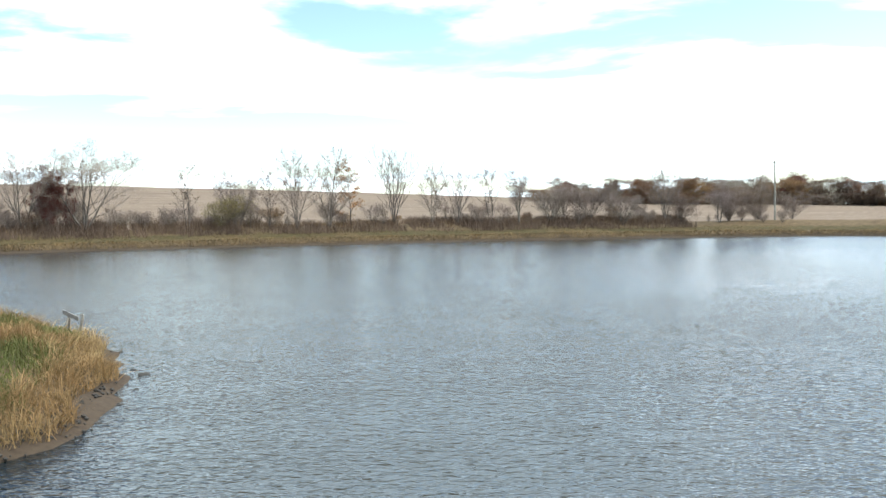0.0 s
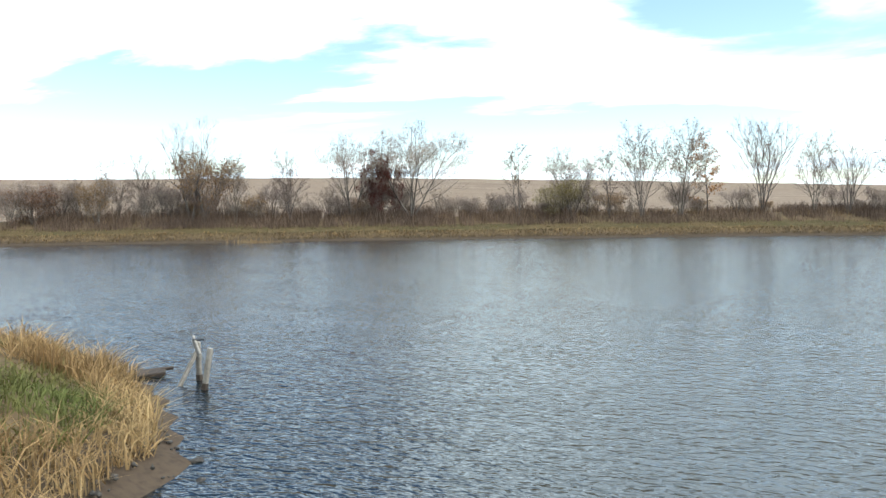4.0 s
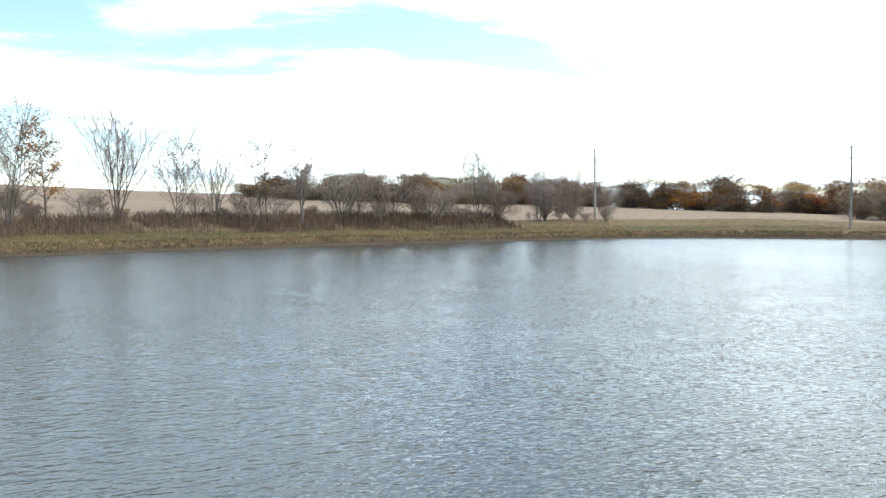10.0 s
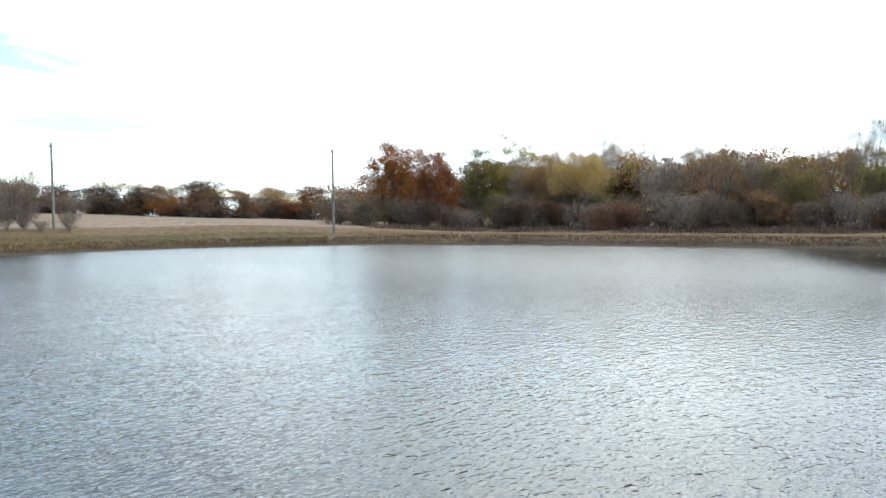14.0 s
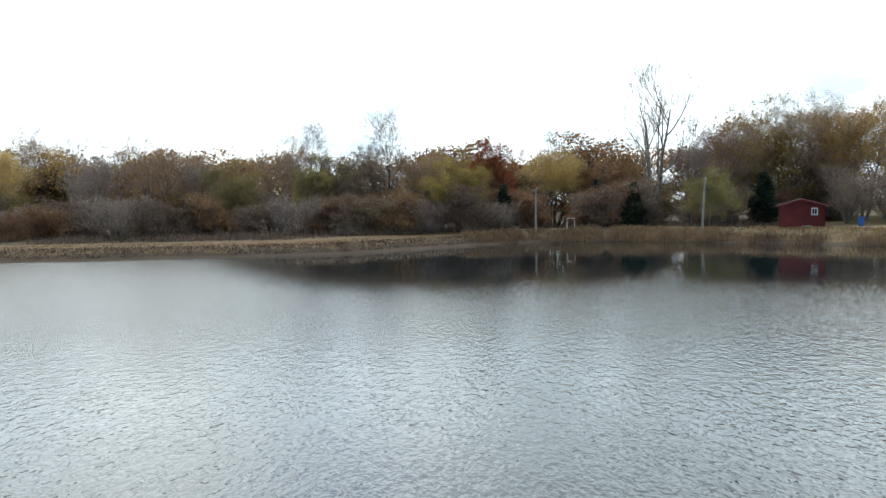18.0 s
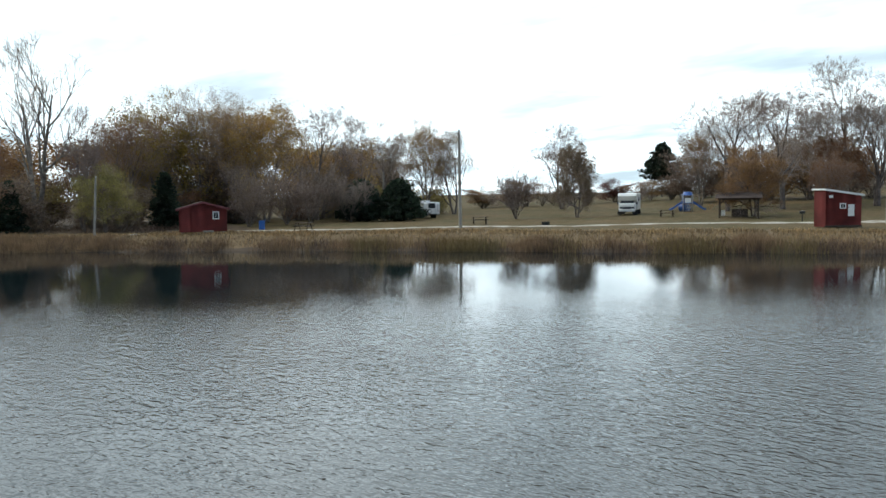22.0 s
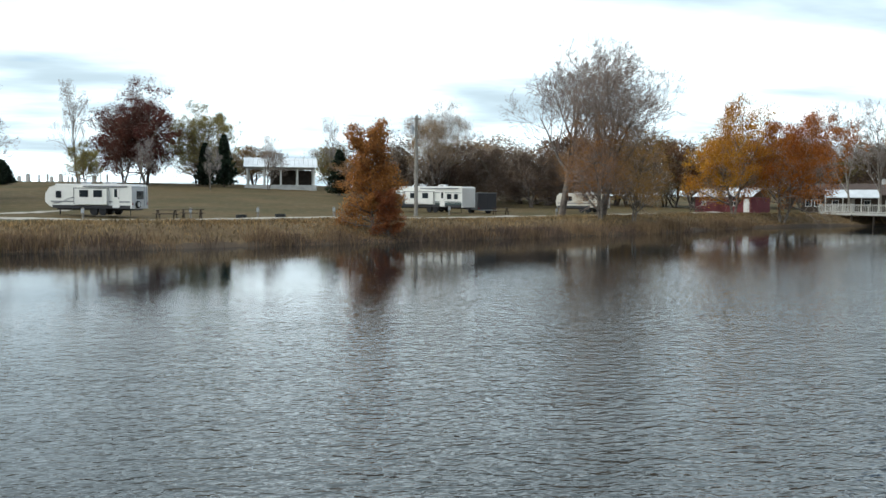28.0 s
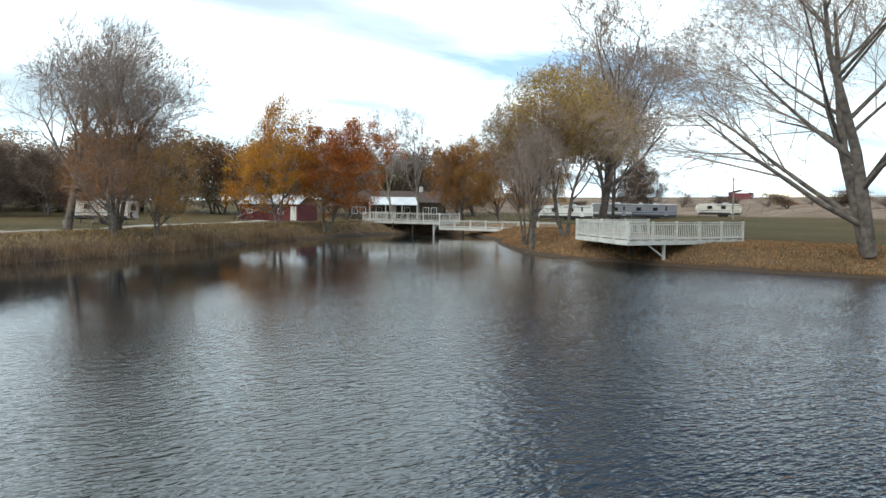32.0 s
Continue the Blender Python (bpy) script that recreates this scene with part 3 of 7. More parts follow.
def build_water():
    xs, ys = np.arange(-100, 101, 2.0), np.arange(-72, 131, 2.0)
    X, Y = np.meshgrid(xs, ys, indexing="ij")
    x, y = X.ravel(), Y.ravel()
    i = np.arange(len(x)).reshape(len(xs), len(ys))
    faces = np.stack([i[:-1, :-1], i[1:, :-1], i[1:, 1:], i[:-1, 1:]], -1).reshape(-1, 4)
    sd = shore_distance(x, y)
    keep = (sd[faces] < 1.5).any(1)
    me = quick_mesh("water", np.stack([x, y, np.zeros(len(x))], 1), faces[keep], water_material(), True)
    # the wind comes over the south-east shore, which keeps a calm strip in its lee
    q = np.array(SHORE_EAST[5:] + SHORE_SOUTH, float)
    d = np.full(x.shape, 1e9)
    for (ax, ay), (bx, by) in zip(q[:-1], q[1:]):
        t = np.clip(((x - ax) * (bx - ax) + (y - ay) * (by - ay)) / ((bx - ax) ** 2 + (by - ay) ** 2), 0, 1)
        d = np.minimum(d, np.hypot(x - ax - t * (bx - ax), y - ay - t * (by - ay)))
    d = d + 30 * step(46, 66, y)
    reach = 0.04 + 0.96 * step(14, 44, d - 4 * step(0, 25, x) - 8 * step(25, 60, x))
    value = reach * (1.2 + 0.2 * (1 - step(20, 36, y)) - 0.6 * step(-14, 20, x) * step(28, 46, y))
    ripple = 0.02 + reach * (0.03 + 0.22 * step(12, 50, x) * step(26, 56, y) + 0.05 * step(65, 105, y) * (1 - step(12, 50, x)))
    me.attributes.new("fine_ripple", "FLOAT", "POINT").data.foreach_set("value", ripple.astype(np.float32))
    me.attributes.new("open_water", "FLOAT", "POINT").data.foreach_set("value", value.astype(np.float32))
    return tagged(new("water", me), "grey-blue pond water ruffled by small waves", "water", kind="structure")


water = build_water()


# ---- trees ----
def grow_tree(seed, height=10.0, stems=1, lean=0.15, trunk_share=0.3, radius=0.2, levels=4, kids=(5, 5, 5, 4), angle=(0.7, 0.7, 0.75, 0.8), ratio=0.62, droop=0.0, up=0.25, wiggle=0.12, start=0.35, thin=0.58):
    """Limbs as rows of (p0, p1, r0, r1, level), and the twig tips."""
    rng = random.Random(seed)
    segs, tips = [], []

    def branch(p, d, length, r, level):
        n = 5 if level == 0 else (4 if level < 2 else (2 if level < levels else 1))
        pts, q = [(p.copy(), r)], p.copy()
        for k in range(n):
            d = (d + Vector((rng.gauss(0, wiggle), rng.gauss(0, wiggle), rng.gauss(0, wiggle) + (up if level else 0.05) * 0.3 - droop * level * 0.12))).normalized()
            q = q + d * (length / n)
            pts.append((q.copy(), r * (1 - 0.78 * (k + 1) / n)))
        for (a, ra), (b, rb) in zip(pts[:-1], pts[1:]):
            segs.append((a, b, ra, rb, level))
        if level >= levels:
            tips.append((q, d))
            return
        count = kids[min(level, len(kids) - 1)]
        for k in range(count):
            f = (trunk_share if level == 0 else start) + (1 - (trunk_share if level == 0 else start)) * (k + rng.random() * 0.8) / count
            i = min(int(f * n), n - 1)
            base = pts[i][0].lerp(pts[i + 1][0], min(f * n - i, 1))
            rb = pts[i][1] * thin
            a = angle[min(level, len(angle) - 1)] * rng.uniform(0.65, 1.3)
            side = d.orthogonal().normalized()
            side.rotate(Matrix.Rotation(k * 2.4 + rng.random() * 1.3, 3, d))
            nd = (d * math.cos(a) + side * math.sin(a)).normalized()
            branch(base, nd, length * ratio * (1.12 - 0.45 * f) * rng.uniform(0.8, 1.2), rb, level + 1)
        tips.append((q, d))

    for s in range(stems):
        az = 6.2832 * s / max(stems, 1) + rng.random()
        le = lean * rng.uniform(0.5, 1.2) if stems > 1 else lean * 0.3
        d = Vector((math.cos(az) * le, math.sin(az) * le, 1)).normalized()
        base = Vector((math.cos(az), math.sin(az), 0)) * (radius * 0.8 if stems > 1 else 0)
        branch(base, d, height * (0.62 if levels > 1 else 0.95) * rng.uniform(0.82, 1.05), radius * rng.uniform(0.8, 1.1), 0)
    top = float(np.percentile([p.z for p, _ in tips], 97))
    k = height / top
    segs = [(a * k, b * k, ra, rb, lv) for a, b, ra, rb, lv in segs]
    return segs, [(p * k, d) for p, d in tips]


def tube_mesh(name, segs, mat, sides, least=0.006):
    if not segs:
        return None
    A = np.array([s[0] for s in segs], float)
    B = np.array([s[1] for s in segs], float)
    R0 = np.maximum([s[2] for s in segs], least)
    R1 = np.maximum([s[3] for s in segs], least * 0.7)
    D = B - A
    D /= np.linalg.norm(D, axis=1, keepdims=True) + 1e-9
    ref = np.where(np.abs(D[:, 2:3]) < 0.9, np.array([[0, 0, 1.0]]), np.array([[1.0, 0, 0]]))
    U = np.cross(D, ref)
    U /= np.linalg.norm(U, axis=1, keepdims=True) + 1e-9
    W = np.cross(D, U)
    ang = np.arange(sides) * 2 * np.pi / sides
    ring = np.cos(ang)[None, :, None] * U[:, None] + np.sin(ang)[None, :, None] * W[:, None]
    V = np.concatenate([A[:, None] + ring * R0[:, None, None], B[:, None] + ring * R1[:, None, None]], 1)
    k = np.arange(sides)
    f = np.stack([k, (k + 1) % sides, sides + (k + 1) % sides, sides + k], 1)
    F = f[None] + (np.arange(len(segs)) * 2 * sides)[:, None, None]
    return quick_mesh(name, V.reshape(-1, 3), F.reshape(-1, 4), mat, sides > 4)


def leaf_mesh(name, centres, size, mat, rng, spread=0.4, hang=0.0):
    """Small folded leaves or leaf clumps, two triangles each, scattered round the given points."""
    n = len(centres)
    c = np.asarray(centres) + rng.normal(0, spread, (n, 3)) * [1, 1, 0.75] - [0, 0, hang]
    a = rng.normal(0, 1, (n, 3))
    a /= np.linalg.norm(a, axis=1, keepdims=True)
    b = np.cross(a, rng.normal(0, 1, (n, 3)))
    b /= np.linalg.norm(b, axis=1, keepdims=True) + 1e-9
    s = (size * rng.uniform(0.5, 1.4, n))[:, None]
    fold = np.cross(a, b) * s * 0.35
    V = np.stack([c - a * s, c + b * s * 0.6 + fold, c + a * s, c - b * s * 0.6 + fold], 1).reshape(-1, 3)
    i = np.arange(n)[:, None] * 4
    F = np.concatenate([i + [0, 1, 2], i + [0, 2, 3]], 1).reshape(-1, 3)
    return quick_mesh(name, V, F, mat)


TREE_LIB = {}


def tree_kind(key, seed, bark, twig, leaves=None, count=0, leaf_size=0.12, spread=0.35, twig_least=0.008, limb_level=1, hang=0.0, low=0.0, clumps=0, **shape):
    """Meshes for one kind of tree: trunk and limbs, twigs, crown."""
    segs, tips = grow_tree(seed, **shape)
    rng = np.random.default_rng(seed)
    trunk = tube_mesh(key + "_trunk", [s for s in segs if s[4] <= limb_level], bark, 6, 0.02)
    twigs = tube_mesh(key + "_branches", [s for s in segs if s[4] > limb_level], twig, 3, twig_least)
    crown = None
    if leaves is not None and count:
        pts = np.array([tuple(p) for p, _ in tips] + [tuple(s[0].lerp(s[1], 0.6)) for s in segs if s[4] >= max(2, shape.get("levels", 4) - 1)])
        pts = pts[(pts[:, 2] > low * shape.get("height", 10.0)) ]
        if clumps:
            pts = pts[rng.choice(len(pts), min(clumps, len(pts)), replace=False)]
        crown = leaf_mesh(key + "_crown", pts[rng.integers(0, len(pts), count)], leaf_size, leaves, rng, spread, hang)
    TREE_LIB[key] = (trunk, twigs, crown, shape.get("height", 10.0))


def tree(key, x, y, height, label, category="tree", group="", wide=1.0, turn=None, name="tree", sink=0.06):
    trunk, twigs, crown, h = TREE_LIB[key]
    k = 1.05 * height / h
    wide *= 1.5 if key.startswith("far_") else 1.0
    turn = (x * 37.7 + y * 19.3) % 360 if turn is None else turn
    top = thing(name, label, category, group)
    top.matrix_world = pose(x, y, gz(x, y) - sink, 0, 0, turn) @ Matrix.Diagonal((k * wide, k * wide, k, 1))
    for nm, me in (("trunk", trunk), ("twig_mass", twigs), ("crown", crown)):
        if me is not None:
            ob = new(nm, me)
            ob.parent = top
            if nm != "trunk":
                tagged(ob, kind="stuff")
    return top


# bare and half-bare trees
tree_kind("bare_big", 3, BARK, TWIG, LEAF_TAN, 1500, 0.035, 0.2, 0.011, height=16, stems=1, trunk_share=0.16, radius=0.34, levels=5, kids=(9, 6, 5, 5, 4), angle=(0.68, 0.75, 0.8, 0.85), ratio=0.64, up=0.35, wiggle=0.09)
tree_kind("bare_lean", 17, BARK, TWIG, None, height=16, stems=1, trunk_share=0.24, radius=0.32, levels=5, kids=(9, 6, 5, 4, 4), angle=(0.85, 0.75, 0.75, 0.8), ratio=0.68, up=0.4, wiggle=0.08, twig_least=0.011)
tree_kind("bare_vase", 8, BARK, TWIG, None, height=14, stems=2, lean=0.22, trunk_share=0.16, radius=0.24, levels=5, kids=(9, 6, 5, 4, 4), angle=(0.6, 0.7, 0.75, 0.8), ratio=0.62, up=0.4, wiggle=0.07, twig_least=0.011)
tree_kind("bare_dead", 21, BARK, TWIG, None, height=17, stems=2, lean=0.28, trunk_share=0.3, radius=0.34, levels=4, kids=(7, 6, 5, 4), angle=(0.6, 0.6, 0.65, 0.7), ratio=0.55, up=0.55, wiggle=0.11, twig_least=0.013, limb_level=2)
tree_kind("bare_pale", 33, BARK_PALE, TWIG_PALE, None, height=14, stems=1, trunk_share=0.25, radius=0.2, levels=5, kids=(12, 7, 5, 4, 3), angle=(0.68, 0.7, 0.75, 0.8), ratio=0.54, up=0.4, wiggle=0.08, twig_least=0.010)
tree_kind("tufted", 41, BARK, TWIG, LEAF_SILVER, 7000, 0.04, 0.3, 0.010, height=13, stems=2, lean=0.2, trunk_share=0.2, radius=0.2, levels=5, kids=(9, 6, 5, 4, 3), angle=(0.6, 0.7, 0.75, 0.8), ratio=0.60, up=0.4, wiggle=0.09, low=0.35)
tree_kind("silver_weep", 43, BARK, TWIG, LEAF_SILVER, 4200, 0.045, 0.25, 0.010, height=15, stems=3, lean=0.2, trunk_share=0.25, radius=0.2, levels=5, kids=(10, 6, 5, 4, 3), angle=(0.55, 0.65, 0.65, 0.65), ratio=0.62, up=0.45, droop=0.12, wiggle=0.07, low=0.35)
tree_kind("tan_top", 45, BARK, TWIG, LEAF_TAN, 30000, 0.05, 0.36, 0.010, height=13, stems=3, lean=0.2, trunk_share=0.25, radius=0.19, levels=5, kids=(9, 6, 5, 4, 2), angle=(0.6, 0.7, 0.75, 0.8), ratio=0.60, up=0.4, wiggle=0.09, low=0.45)
tree_kind("gold_top", 47, BARK, TWIG, LEAF_STRAW, 34000, 0.07, 0.40, 0.010, height=13, stems=2, lean=0.22, trunk_share=0.28, radius=0.2, levels=5, kids=(9, 6, 5, 4, 2), angle=(0.65, 0.75, 0.8, 0.8), ratio=0.62, up=0.35, wiggle=0.1, low=0.5)
# small shore trees
tree_kind("sapling", 52, BARK, TWIG, LEAF_DULL, 1500, 0.06, 0.16, 0.007, height=8, stems=4, lean=0.2, trunk_share=0.16, radius=0.05, levels=3, kids=(15, 8, 6), angle=(0.8, 0.7, 0.7), ratio=0.38, up=0.35, wiggle=0.06, low=0.5)
tree_kind("sapling_thin", 57, BARK, TWIG, LEAF_DULL, 620, 0.075, 0.16, 0.007, height=7, stems=2, lean=0.16, trunk_share=0.3, radius=0.05, levels=3, kids=(13, 6, 4), angle=(0.8, 0.7, 0.7), ratio=0.3, up=0.3, wiggle=0.06, low=0.4)
tree_kind("willow_shrub", 61, BARK, TWIG, LEAF_SILVER, 2600, 0.045, 0.2, 0.007, height=8.5, stems=5, lean=0.5, trunk_share=0.2, radius=0.10, levels=4, kids=(9, 6, 6, 4), angle=(0.65, 0.75, 0.8, 0.8), ratio=0.52, up=0.3, wiggle=0.1, low=0.35)
tree_kind("red_sapling", 66, BARK, TWIG, LEAF_RUST, 1500, 0.085, 0.16, 0.008, height=7, stems=1, trunk_share=0.15, radius=0.08, levels=3, kids=(20, 6, 4), angle=(1.1, 0.6, 0.6), ratio=0.30, up=0.2, wiggle=0.06, low=0.1)
tree_kind("whip_tree", 71, BARK, TWIG, LEAF_DULL, 200, 0.07, 0.1, 0.008, height=8.5, stems=5, lean=0.24, trunk_share=0.18, radius=0.06, levels=3, kids=(12, 7, 5), angle=(0.6, 0.6, 0.65), ratio=0.44, up=0.6, wiggle=0.05, low=0.6)
tree_kind("thick_bush", 75, BARK, TWIG, LEAF_BROWN, 5200, 0.075, 0.3, 0.008, height=6, stems=6, lean=0.5, trunk_share=0.12, radius=0.06, levels=3, kids=(9, 7, 6), angle=(0.6, 0.6, 0.7, 0.7), ratio=0.52, up=0.3, wiggle=0.12)
tree_kind("grey_bush", 79, BARK, TWIG, LEAF_DULL, 1800, 0.05, 0.3, 0.007, height=5, stems=8, lean=0.55, trunk_share=0.08, radius=0.045, levels=3, kids=(9, 7, 6), angle=(0.55, 0.6, 0.7, 0.7), ratio=0.52, up=0.35, wiggle=0.1)
tree_kind("olive_bush", 83, BARK, TWIG, LEAF_OLIVE, 9000, 0.065, 0.3, 0.008, height=5, stems=7, lean=0.75, trunk_share=0.12, radius=0.06, levels=3, kids=(8, 6, 5), angle=(0.55, 0.6, 0.7, 0.7), ratio=0.58, up=0.2, wiggle=0.1)
# leafy trees; those of the distance are coarser
FAR = dict(height=10, stems=3, lean=0.16, trunk_share=0.06, radius=0.14, levels=3, kids=(13, 6, 3), angle=(0.75, 0.6, 0.6), ratio=0.42, up=0.4, wiggle=0.12, start=0.15)
for far_key, far_seed, far_mat, far_count in (("far_rust", 201, LEAF_RUST, 8000), ("far_dull", 202, LEAF_DULL, 6500), ("far_brown", 203, LEAF_BROWN, 7000), ("far_olive", 204, LEAF_OLIVE, 7500), ("far_purple", 205, LEAF_PURPLE, 7500), ("far_tan", 206, LEAF_TAN, 6000), ("far_silver", 207, LEAF_SILVER, 2500), ("far_gold", 208, LEAF_STRAW, 6500)):
    tree_kind(far_key, far_seed, BARK, TWIG, far_mat, far_count, 0.12, 0.6, 0.014, clumps=75, **FAR)
LEAFY = dict(height=13, stems=2, lean=0.2, trunk_share=0.10, radius=0.24, levels=3, kids=(15, 9, 6), angle=(1.05, 0.85, 0.85, 0.8), ratio=0.56, up=0.15, wiggle=0.13, start=0.25)
for leaf_key, leaf_seed, leaf_mat in (("rust", 101, LEAF_RUST), ("orange", 102, LEAF_ORANGE), ("gold", 108, LEAF_GOLD), ("amber", 109, LEAF_AMBER), ("yellow", 103, LEAF_YELLOW), ("brown", 104, LEAF_BROWN), ("olive", 105, LEAF_OLIVE), ("dull", 106, LEAF_DULL), ("purple", 107, LEAF_PURPLE)):
    tree_kind(leaf_key, leaf_seed, BARK, TWIG, leaf_mat, 42000, 0.095, 0.46, 0.010, low=0.14, clumps=460, **LEAFY)
tree_kind("thicket", 111, BARK, TWIG, LEAF_DULL, 9000, 0.07, 0.45, 0.009, height=9, stems=7, lean=0.42, trunk_share=0.06, radius=0.10, levels=3, kids=(11, 8, 6), angle=(0.7, 0.65, 0.7, 0.8), ratio=0.5, up=0.35, wiggle=0.12)
tree_kind("amber_thin", 110, BARK, TWIG, LEAF_AMBER, 26000, 0.065, 0.42, 0.009, low=0.12, clumps=420, **LEAFY)
tree_kind("cypress", 115, BARK, TWIG, LEAF_CYPRESS, 26000, 0.075, 0.22, 0.008, height=8, stems=1, trunk_share=0.05, radius=0.16, levels=3, kids=(52, 7, 4), angle=(1.15, 0.6, 0.6), ratio=0.30, up=0.2, wiggle=0.06, start=0.2)


def conifer_kind(key, seed, height, broad, ragged, bare=0.06):
    """A dark evergreen of whorled boughs with needle tufts."""
    rng = random.Random(seed)
    nrng = np.random.default_rng(seed)
    segs, pts = [(Vector((0, 0, 0)), Vector((0, 0, height)), height * 0.018, 0.02, 0)], []
    n = 150
    for k in range(n):
        f = (k + rng.random()) / n
        z = height * (bare + (0.99 - bare) * f)
        reach = broad * (1 - f) ** (0.75) * rng.uniform(1 - ragged, 1.0) + 0.15
        az = k * 2.399 + rng.random() * 0.5
        d = Vector((math.cos(az), math.sin(az), 0.12 + 0.35 * f))
        segs.append((Vector((0, 0, z)), Vector((0, 0, z)) + d * reach, 0.03, 0.008, 2))
        for j in range(int(10 + 34 * reach)):
            t = rng.random() ** 0.7
            q = Vector((0, 0, z)) + d * reach * t
            pts.append((q.x + rng.gauss(0, 0.1), q.y + rng.gauss(0, 0.1), q.z + rng.gauss(0, 0.1)))
    trunk = tube_mesh(key + "_trunk", segs[:1], BARK, 6)
    boughs = tube_mesh(key + "_branches", segs[1:], TWIG, 3)
    crown = leaf_mesh(key + "_crown", np.array(pts), 0.17, LEAF_DARK, nrng, 0.10)
    TREE_LIB[key] = (trunk, boughs, crown, height)


tree_kind("old_maple", 131, BARK, TWIG, LEAF_TAN, 9000, 0.04, 0.25, 0.008, height=19, stems=2, lean=0.18, trunk_share=0.10, radius=0.36, levels=5, kids=(10, 7, 6, 5, 4), angle=(0.8, 0.6, 0.6, 0.65), ratio=0.66, up=0.3, droop=0.24, wiggle=0.10, thin=0.5)
conifer_kind("cedar", 121, 8.0, 2.2, 0.6)
conifer_kind("broad_pine", 122, 8.0, 3.2, 0.75, 0.32)
conifer_kind("round_cedar", 123, 4.0, 2.1, 0.15)


# ---- trees of the north dam ----
G_SHORE = "trees along the dam"
SHORE_TREES = [
    ("bare_dead", -68.6, 94.8, 11.4, 0.67, "bare dead tree standing above rusty brush on the dam"),
    ("thick_bush", -67.1, 95.3, 7.5, 1.08, "rust-brown leafy bush at the foot of a dead tree"),
    ("bare_pale", -78.1, 90.1, 7.0, 0.97, "small bare crooked tree in dry brush"),
    ("sapling", -73.1, 92.2, 7.2, 1.08, "thin leafy sapling clump above brown brush"),
    ("sapling", -63.8, 96.9, 7.3, 1.08, "thin leafy sapling clump above brown brush"),
    ("sapling", -58.9, 100.7, 7.4, 1.08, "sapling clump with dull leaves and brown undergrowth"),
    ("willow_shrub", -52.9, 105.1, 8.9, 1.03, "multi-stemmed willow with pale thinning leaves"),
    ("purple", -50.1, 106.3, 7.2, 0.67, "small tree with dark red-brown leaves"),
    ("willow_shrub", -46.4, 108.3, 10.4, 1.13, "spreading willow with pale thinning leaves"),
    ("sapling_thin", -34.3, 112.5, 8.3, 1.08, "thin upright sapling with tufts of leaves"),
    ("olive_bush", -29.5, 115.3, 4.1, 1.30, "round olive-brown bush on the dam"),
    ("willow_shrub", -28.3, 115.2, 7.5, 0.92, "pale grey willow behind an olive bush"),
    ("sapling_thin", -24.1, 116.5, 7.8, 0.97, "thin upright sapling with tufts of leaves"),
    ("sapling", -20.5, 117.8, 10.1, 1.03, "tall sapling clump with leafy tops"),
    ("sapling", -16.2, 119.7, 10.2, 1.08, "tall sapling clump with leafy tops"),
    ("red_sapling", -13.5, 122.5, 8.8, 0.92, "slender sapling with rust-red leaves"),
    ("whip_tree", -7.3, 124.7, 10.6, 1.03, "bare whippy tree with upright stems"),
    ("sapling", -1.6, 126.2, 8.6, 1.03, "sapling clump with leafy tops"),
    ("whip_tree", 2.1, 127.2, 7.7, 0.97, "bare whippy tree with upright stems"),
]
SHORE_TREES_EAST = [
    ("sapling_thin", 7.3, 126.8, 8.5, 1.19, "thin bare sapling leaning over the dam"),
    ("tufted", 11.6, 127.9, 7.6, 0.97, "grey twiggy tree with few leaves"),
    ("grey_bush", 16.8, 129.9, 5.2, 1.40, "dense bare grey-brown bush"),
    ("tufted", 18.8, 130.4, 6.4, 1.08, "grey twiggy tree with few leaves"),
    ("grey_bush", 22.7, 131.6, 5.5, 1.40, "dense bare grey-brown bush"),
    ("whip_tree", 35.4, 133.5, 8.4, 1.13, "whippy tree with leaf tufts at its tips"),
    ("grey_bush", 28.2, 130.5, 4.5, 1.40, "dense bare grey-brown bush"),
    ("bare_vase", 44.1, 133.3, 6.0, 1.08, "small bare tree beside a pole"),
    ("thicket", 38.1, 133.3, 4.5, 1.19, "brown thicket beside the dam"),
    ("thicket", 46.5, 136.0, 5.5, 1.19, "brown thicket beside the dam"),
    ("thicket", 52.5, 139.0, 5.9, 1.08, "dark thicket near a utility pole"),
    ("grey_bush", 58.0, 139.0, 3.8, 1.30, "low grey bush behind the dam"),
]
for key, x, y, h, w, label in SHORE_TREES + SHORE_TREES_EAST:
    bush = "bush" in label or "thicket" in label
    tree(key, x, y, h, label, "bush" if bush else "tree", G_SHORE, w, name="bush" if bush else "tree")

# far trees of the north-east horizon
rng = random.Random(5)
for k in range(84):
    f = k / 83
    bx = 40 + 175 * f + rng.uniform(-6, 6)
    by = 300 - 55 * f + rng.uniform(-14, 14) - (60 * max(0, f - 0.6) / 0.4)
    key = rng.choice(["far_rust", "far_dull", "far_brown", "far_silver", "far_dull", "far_tan", "far_purple"])
    tree(key, bx, by, rng.uniform(6.5, 12.5) * (0.68 + 0.27 * f), "distant autumn tree on the edge of a field", "tree", "distant tree line", rng.uniform(0.9, 1.4), sink=0.8)

for k in range(110):
    f = k / 109
    bx = 36 + 182 * f + rng.uniform(-3, 3)
    by = 296 - 55 * f + rng.uniform(-8, 8) - (60 * max(0, f - 0.6) / 0.4)
    tree(rng.choice(["far_dull", "far_brown", "far_silver", "far_dull"]), bx, by, rng.uniform(3.0, 5.2), "low brown brush under the distant trees", "bush", "distant brush", rng.uniform(1.6, 2.4), name="bush", sink=1.0)

